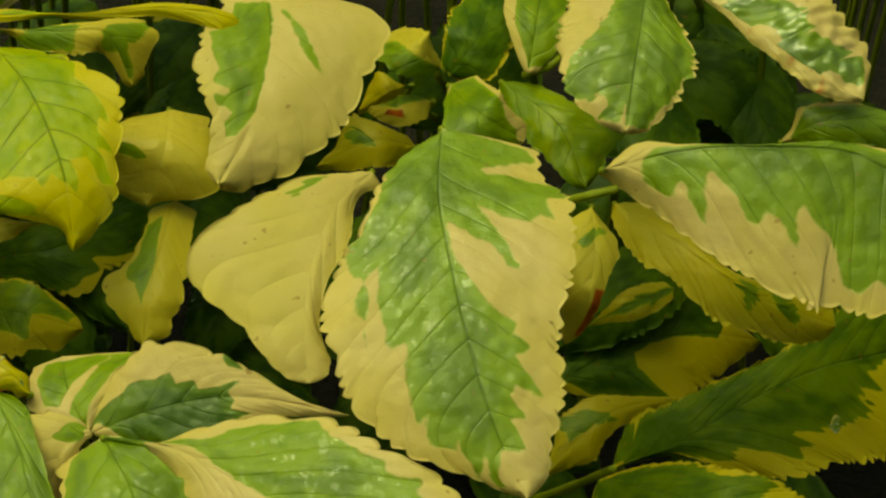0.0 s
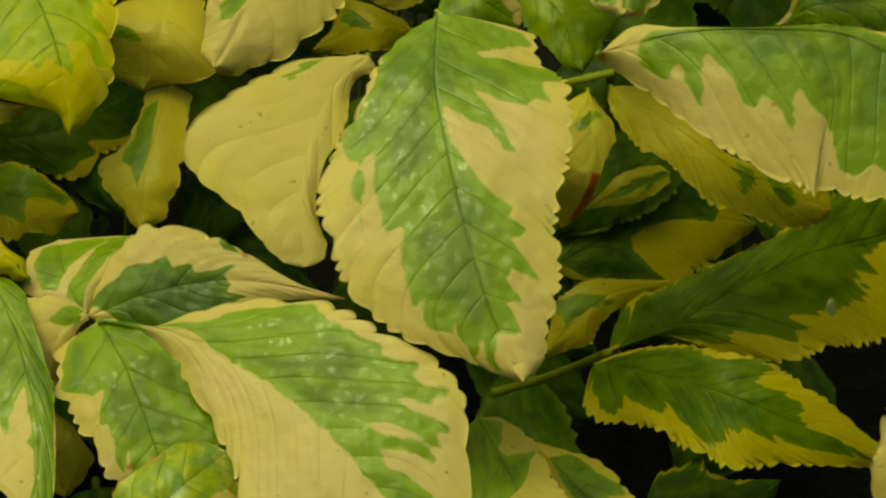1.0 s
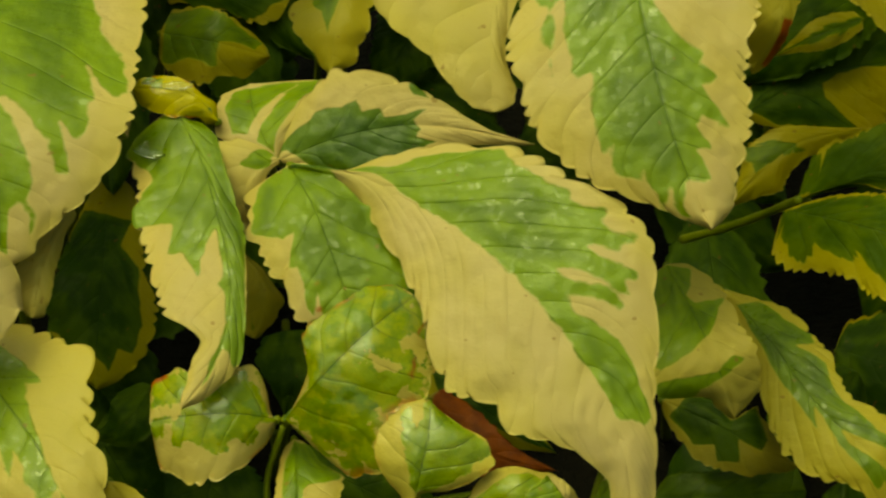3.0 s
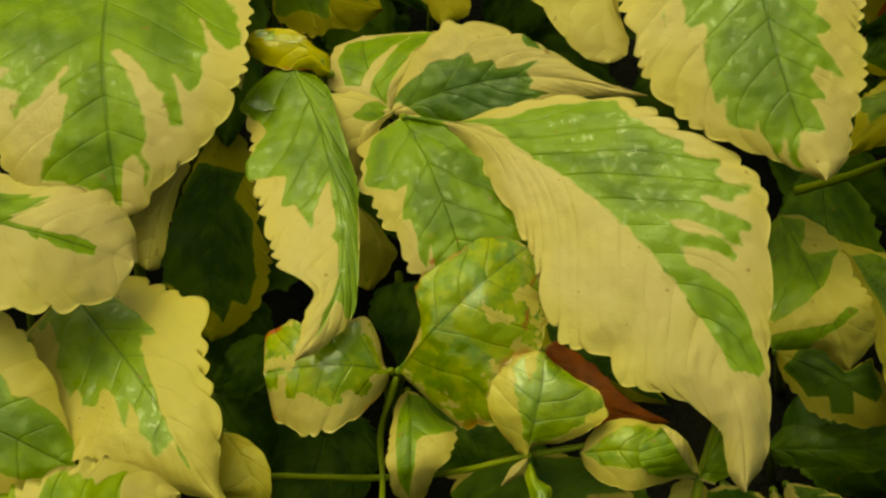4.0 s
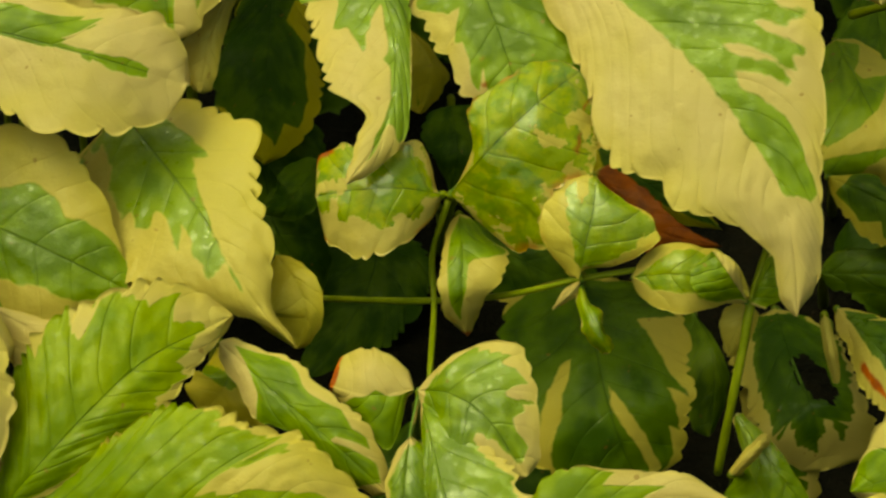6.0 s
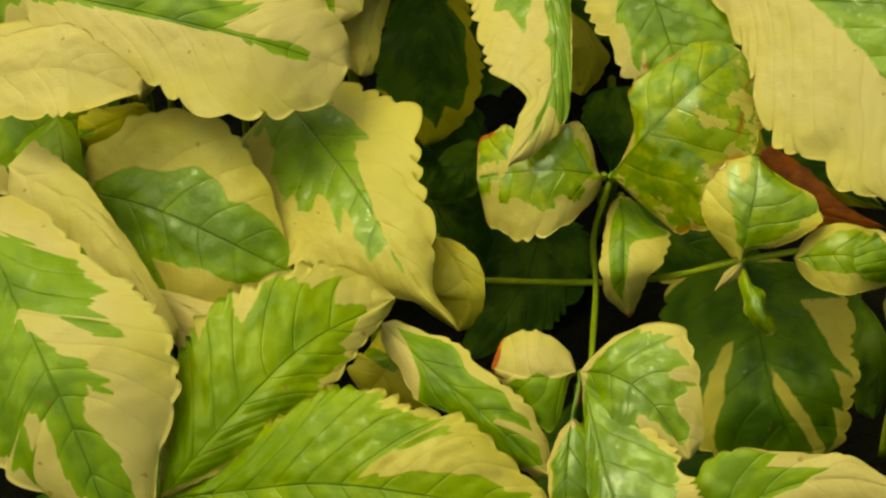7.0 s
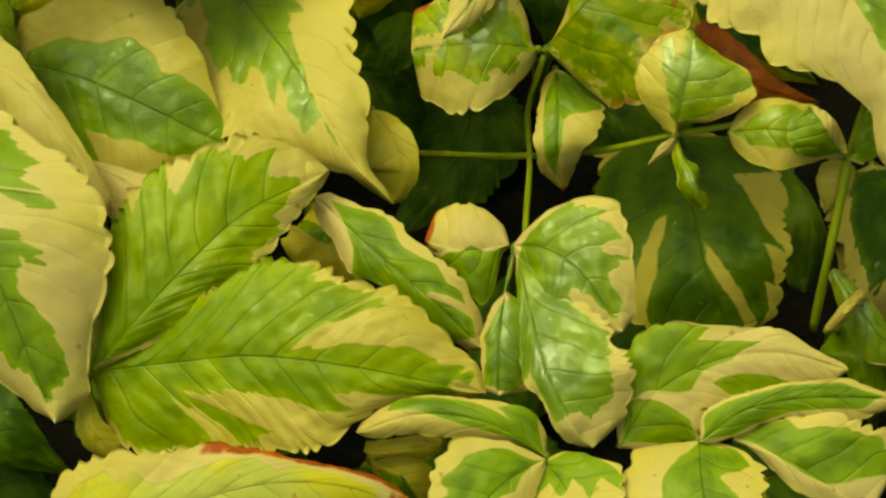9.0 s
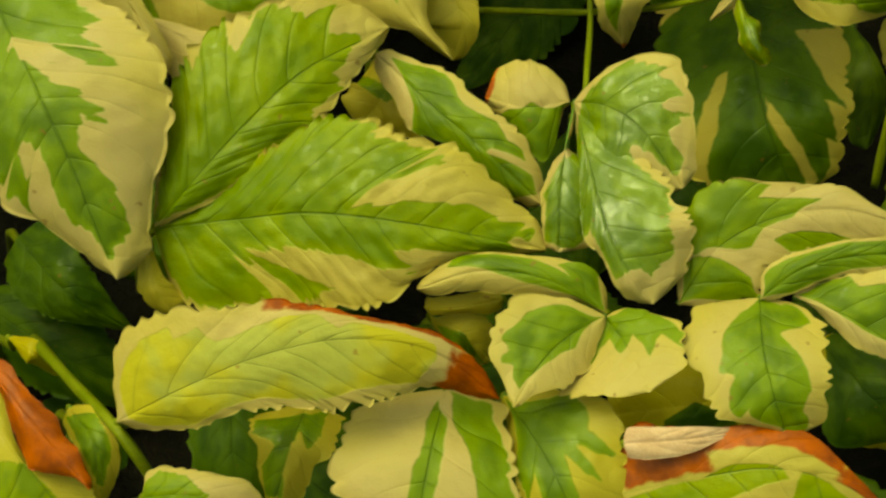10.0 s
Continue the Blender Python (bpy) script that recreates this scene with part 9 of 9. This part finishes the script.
leaflet(leaf, 114, [(-109.6, -73.6, 21.0), (-98.1, -73.1, 23.6), (-84.3, -79.3, 17.6)], [4.27, 5.08, 5.31, 4.78, 4.5, 4.69, 5.19, 5.69, 4.9, 2.68, 0.12], [4.74, 6.13, 7.61, 7.97, 7.79, 7.41, 6.57, 5.21, 3.49, 1.65, 0.34],
        [0.59, 0.62, 0.65, 0.69, 0.72, 0.82, 0.89, 0.85, 0.85, 0.85, 0.82, 0.82, 0.79, 0.79, 0.79, 0.72, 0.69, 0.62, 0.59, 0.55, 0.49, 0.45, 0.39, 0.35, 0.29, 0.22, 0.19, 0.12, 0, 0, 0, 0, 0, 0, 0, 0, 0, 0, 0, 0], [0.75, 0.72, 0.72, 0.72, 0.69, 0.69, 0.65, 0.65, 0.65, 0.65, 0.65, 0.69, 0.69, 0.72, 0.72, 0.75, 0.75, 0.72, 0.69, 0.62, 0.59, 0.52, 0.45, 0.39, 0.32, 0.25, 0.15, 0.087, 0, 0, 0, 0, 0, 0, 0, 0, 0, 0, 0, 0], droop=(2, 2), tint=(0.2, 0.3, 0.5, 0))
leaf = leaf_thing("variegated_leaf", (-150.1, -47.3, -34.9), "plain cream yellow toothed leaf deep below")
leaflet(leaf, 115, [(-150.1, -47.3, -34.9), (-142.5, -50.0, -27.9), (-140.4, -55.8, -38.3)], [0.44, 0.91, 1.43, 1.99, 2.45, 2.17, 2.06, 2.08, 2.17, 0.88, 0], [0.13, 0.9, 1.8, 2.52, 2.72, 2.81, 2.79, 2.67, 2.16, 1.59, 0.49],
        [0, 0, 0], [0, 0, 0], droop=(2, 2), tint=(0.4, 0.3, 0.5, 0.9))
leaf = leaf_thing("variegated_leaf", (38.9, 19.3, -15.0), "green compound leaf with pale margin below another")
leaflet(leaf, 121, [(38.9, 19.3, -15.0), (35.0, 24.2, -6.7), (31.4, 29.3, -6.0)], [0, 1.71, 3.11, 4.19, 5.31, 6.23, 6.94, 7.56, 7.22, 6.89, 6.33, 4.43], [0, 0.455, 0.907, 1.36, 1.79, 2.21, 2.63, 2.54, 2.2, 1.86, 1.25, 0.874],
        (), (), droop=(1, 1), tint=(0.15, 0.5, 0.7, 0), tooth=5, bite=0.4, stalk=False,
        patch=[[(0, 0), (0.588, -0.03), (1, -0.1), (1, 0.37), (1, 0.95), (0.875, 1.03), (0.619, 1.02), (0.319, 1.08)]])
leaflet(leaf, 122, [(39.8, 19.2, -18.0), (42.6, 24.7, -17.1), (46.2, 29.7, -20.0)], [0, 0.433, 0.566, 0.702, 0.803, 0.921, 1.09, 1.3, 1.54, 1.56, 1.58, 1.11], [3.34, 3.34, 4.49, 5.29, 5.91, 5.45, 4.97, 4.41, 3.76, 2.84, 1.82, 1.28],
        (), (), droop=(1, 1), tint=(0.2, 0.3, 0.7, 0), tooth=5, bite=0.4, stalk=False,
        patch=[[(0, 1.15), (0.319, 1.05), (0.788, 1.05), (1, 0.13), (0.769, -1.15), (0.338, -1.15), (0.05, -1.02)]])
leaflet(leaf, 123, [(40.2, 18.7, -20.0), (37.2, 14.0, -21.3), (35.3, 8.7, -26.0)], [2.07, 2.26, 2.86, 3, 3.12, 3.2, 3.23, 3.22, 3.18, 2.53, 1.64, 1.15], [0.814, 2.94, 3.73, 4.35, 4.19, 3.83, 3.51, 2.76, 2.12, 0.881, 0, 0],
        [0, 0, 0], [0, 0, 0], droop=(1.5, 1.5), tint=(0, 0.3, 0.5, 0.5), tooth=4.4, stalk=False)
leaf = leaf_thing("variegated_leaf", (38.0, -3.2, -40.0), "narrow wet green leaf between others")
leaflet(leaf, 124, [(38.0, -3.2, -40.0), (44.8, -13.7, -36.0), (52.5, -23.5, -38.0)], [1.22, 1.45, 2.12, 2.61, 2.84, 3.04, 3.11, 2.87, 2.59, 2.3, 2.01, 0.502], [1.44, 1.83, 2.55, 3.21, 3.86, 4.22, 4.62, 5.07, 5.55, 4.4, 2.59, 1.81],
        (), (), droop=(1, 1), tint=(0.15, 0.9, 0.3, 0), tooth=5, bite=0.3, stalk=False,
        patch=[[(0, -0.62), (0.013, 1.15), (0.537, 1.15), (0.938, 1.15), (1, -0.55), (0.731, -1.15), (0.113, -1.15)]])


# ---- bare stalks ----
stalk_thing([(-21.4, 40.9, -19.7), (-25.1, 30.6, -28.6), (-24.9, 18.9, -29.2), (-25.1, 2.3, -8.8), (-25.6, -14.0, -31.8)], 0.00068, "thin smooth green leaf stalk between the leaves")
stalk_thing([(-50.8, 22.7, -63.6), (-38.3, 21.6, -44.6), (-25.8, 21.0, -34.8), (-10.3, 21.6, -25.4), (5.6, 24.4, -14.8), (16.8, 26.2, -14.4)], 0.00074, "thin smooth green leaf stalk between the leaves")
stalk_thing([(44.9, 33.3, -22.0), (39.9, 19.4, -19.5), (38.3, 10.4, -21.3), (35.8, -2.4, -26.4), (33.7, -15.5, -37.4)], 0.00106, "thin smooth green leaf stalk between the leaves")
stalk_thing([(-144.2, -47.6, -34.9), (-128.7, -54.2, -4.8), (-114.9, -61.4, 16.7), (-109.5, -71.6, 10.7), (-107.5, -78.3, 3.4)], 0.00129, "thin smooth green leaf stalk between the leaves")
stalk_thing([(82.1, 154.5, -66.7), (88.4, 154.6, -59.9), (95.4, 155.9, -58.3)], 0.00108, "thin smooth green leaf stalk between the leaves")
stalk_thing([(81.1, 197.0, -105.9), (87.6, 197.7, -96.5), (93.4, 209.1, -110.2)], 0.00117, "thin smooth green leaf stalk between the leaves")
stalk_thing([(73.0, 93.2, -130.9), (84.8, 94.5, -112.6), (94.8, 95.4, -81.8)], 0.00114, "thin smooth green leaf stalk between the leaves")

# ---- drops of rain ----
water_drop((154.8, 110.1, -113.3), 2.2, 1.5, 1.3)
water_drop((-49.6, 99.5, -30.5), 3.4, 1.1, -0.3)
water_drop((-50.7, 101.2, -31.3), 1.2, 0.8, 0.5)
water_drop((-43.7, 114.1, -32.5), 3.6, 0.9, -0.05)
water_drop((-49.7, 115.4, -33.4), 1.6, 0.7, 0.1)


# ---- the deep layer: small dark leaves near the soil, and unseen leaves added on all sides beyond the part that is passed over, to block side light ----
def joined_leaves(name, specs, label, tint):
    """Many leaves that nobody would count, as one mesh."""
    verts, faces, data = [], [], {k: [] for k in ("green", "dead", "vein", "across")}
    n = 0
    for seed, sp, wd, ga, gb in specs:
        half = [wd * q for q in (0.3, 0.85, 1, 0.9, 0.6, 0.05)]
        v, f, _, d = blade(seed, sp, half, half, ga, gb, fine=3)
        verts.append(v)
        faces += [[i + n for i in face] for face in f]
        n += len(v)
        for key in data:
            data[key].append(d[key])
    flat = (np.concatenate(verts) / 1000) @ np.array(BED.to_3x3()).T + np.array(BED.translation)
    me = mesh(name, flat, faces, LEAF)
    for key, val in data.items():
        me.attributes.new(key, "FLOAT", "POINT").data.foreach_set("value", np.concatenate(val).astype(np.float32))
    ob = tagged(new(name, me), label, "leaves", kind="stuff")
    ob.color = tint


def joined_stalks(name, specs, label):
    """The stalks of many leaves, down to the soil, as one mesh."""
    verts, faces = [], []
    for seed, sp, *_ in specs:
        rng = random.Random(seed)
        base = bed(sp[0])
        foot = Vector((base.x + rng.uniform(-0.02, 0.02), base.y + rng.uniform(-0.02, 0.03), -0.004))
        for i in range(7):
            f = i / 6
            p = base.lerp(foot, f) + Vector((0, 0.012 * math.sin(f * 3.14), -0.0008))
            n = len(verts)
            verts += [(p.x + 0.001 * c, p.y + 0.001 * d, p.z) for c, d in ((1, 0), (0, 1), (-1, 0), (0, -1))]
            if i:
                faces += [(n - 4 + k, n - 4 + (k + 1) % 4, n + (k + 1) % 4, n + k) for k in range(4)]
    tagged(new(name, mesh(name, verts, faces, STALK)), label, "stalks", kind="stuff")


def scattered(rng, x, y, z):
    ang, ln = rng.uniform(math.pi * 1.1, math.pi * 1.9), rng.uniform(32, 58)
    dx, dy = math.cos(ang) * ln, math.sin(ang) * ln
    return [(x, y, z), (x + dx * 0.5, y + dy * 0.5, z - 0.18 * dy + rng.uniform(0, 6)), (x + dx, y + dy, z - 0.36 * dy - rng.uniform(2, 12))]


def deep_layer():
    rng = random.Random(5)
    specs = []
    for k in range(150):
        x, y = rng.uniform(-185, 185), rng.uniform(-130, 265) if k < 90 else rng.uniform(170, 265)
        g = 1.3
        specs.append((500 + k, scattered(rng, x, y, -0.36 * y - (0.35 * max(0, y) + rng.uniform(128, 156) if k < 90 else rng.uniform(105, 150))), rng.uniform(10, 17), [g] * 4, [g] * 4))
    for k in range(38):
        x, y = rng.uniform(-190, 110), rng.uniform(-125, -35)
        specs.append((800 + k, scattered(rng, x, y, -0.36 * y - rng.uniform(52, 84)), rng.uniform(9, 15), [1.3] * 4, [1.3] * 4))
    # full tone: the gloom close to the soil is painted into these leaves
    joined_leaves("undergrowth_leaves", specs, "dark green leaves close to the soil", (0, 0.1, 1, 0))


def outer_leaves():
    # an unseen ring, added to keep low light out of the gaps
    rng = random.Random(11)
    specs = []
    while len(specs) < 420:
        x, y = rng.uniform(-310, 330), rng.uniform(-210, 350)
        mid = -53 + 116 * min(1, max(0, y / 140))
        if abs(x - mid) < 145 and -112 < y < 262:
            continue
        g = [rng.choice((0.9, 0.6, 0.3, 0.1)) for _ in range(5)]
        specs.append((900 + len(specs), scattered(rng, x, y, -0.36 * y - rng.uniform(-4, 45)), rng.uniform(14, 22), g, g[::-1]))
    joined_leaves("outer_leaves", specs, "unseen variegated leaves round about, added to block side light", (0.1, 0.3, 0.5, 0))
    joined_stalks("outer_stalks", specs, "thin green stalks of the unseen leaves round about")


deep_layer()
outer_leaves()
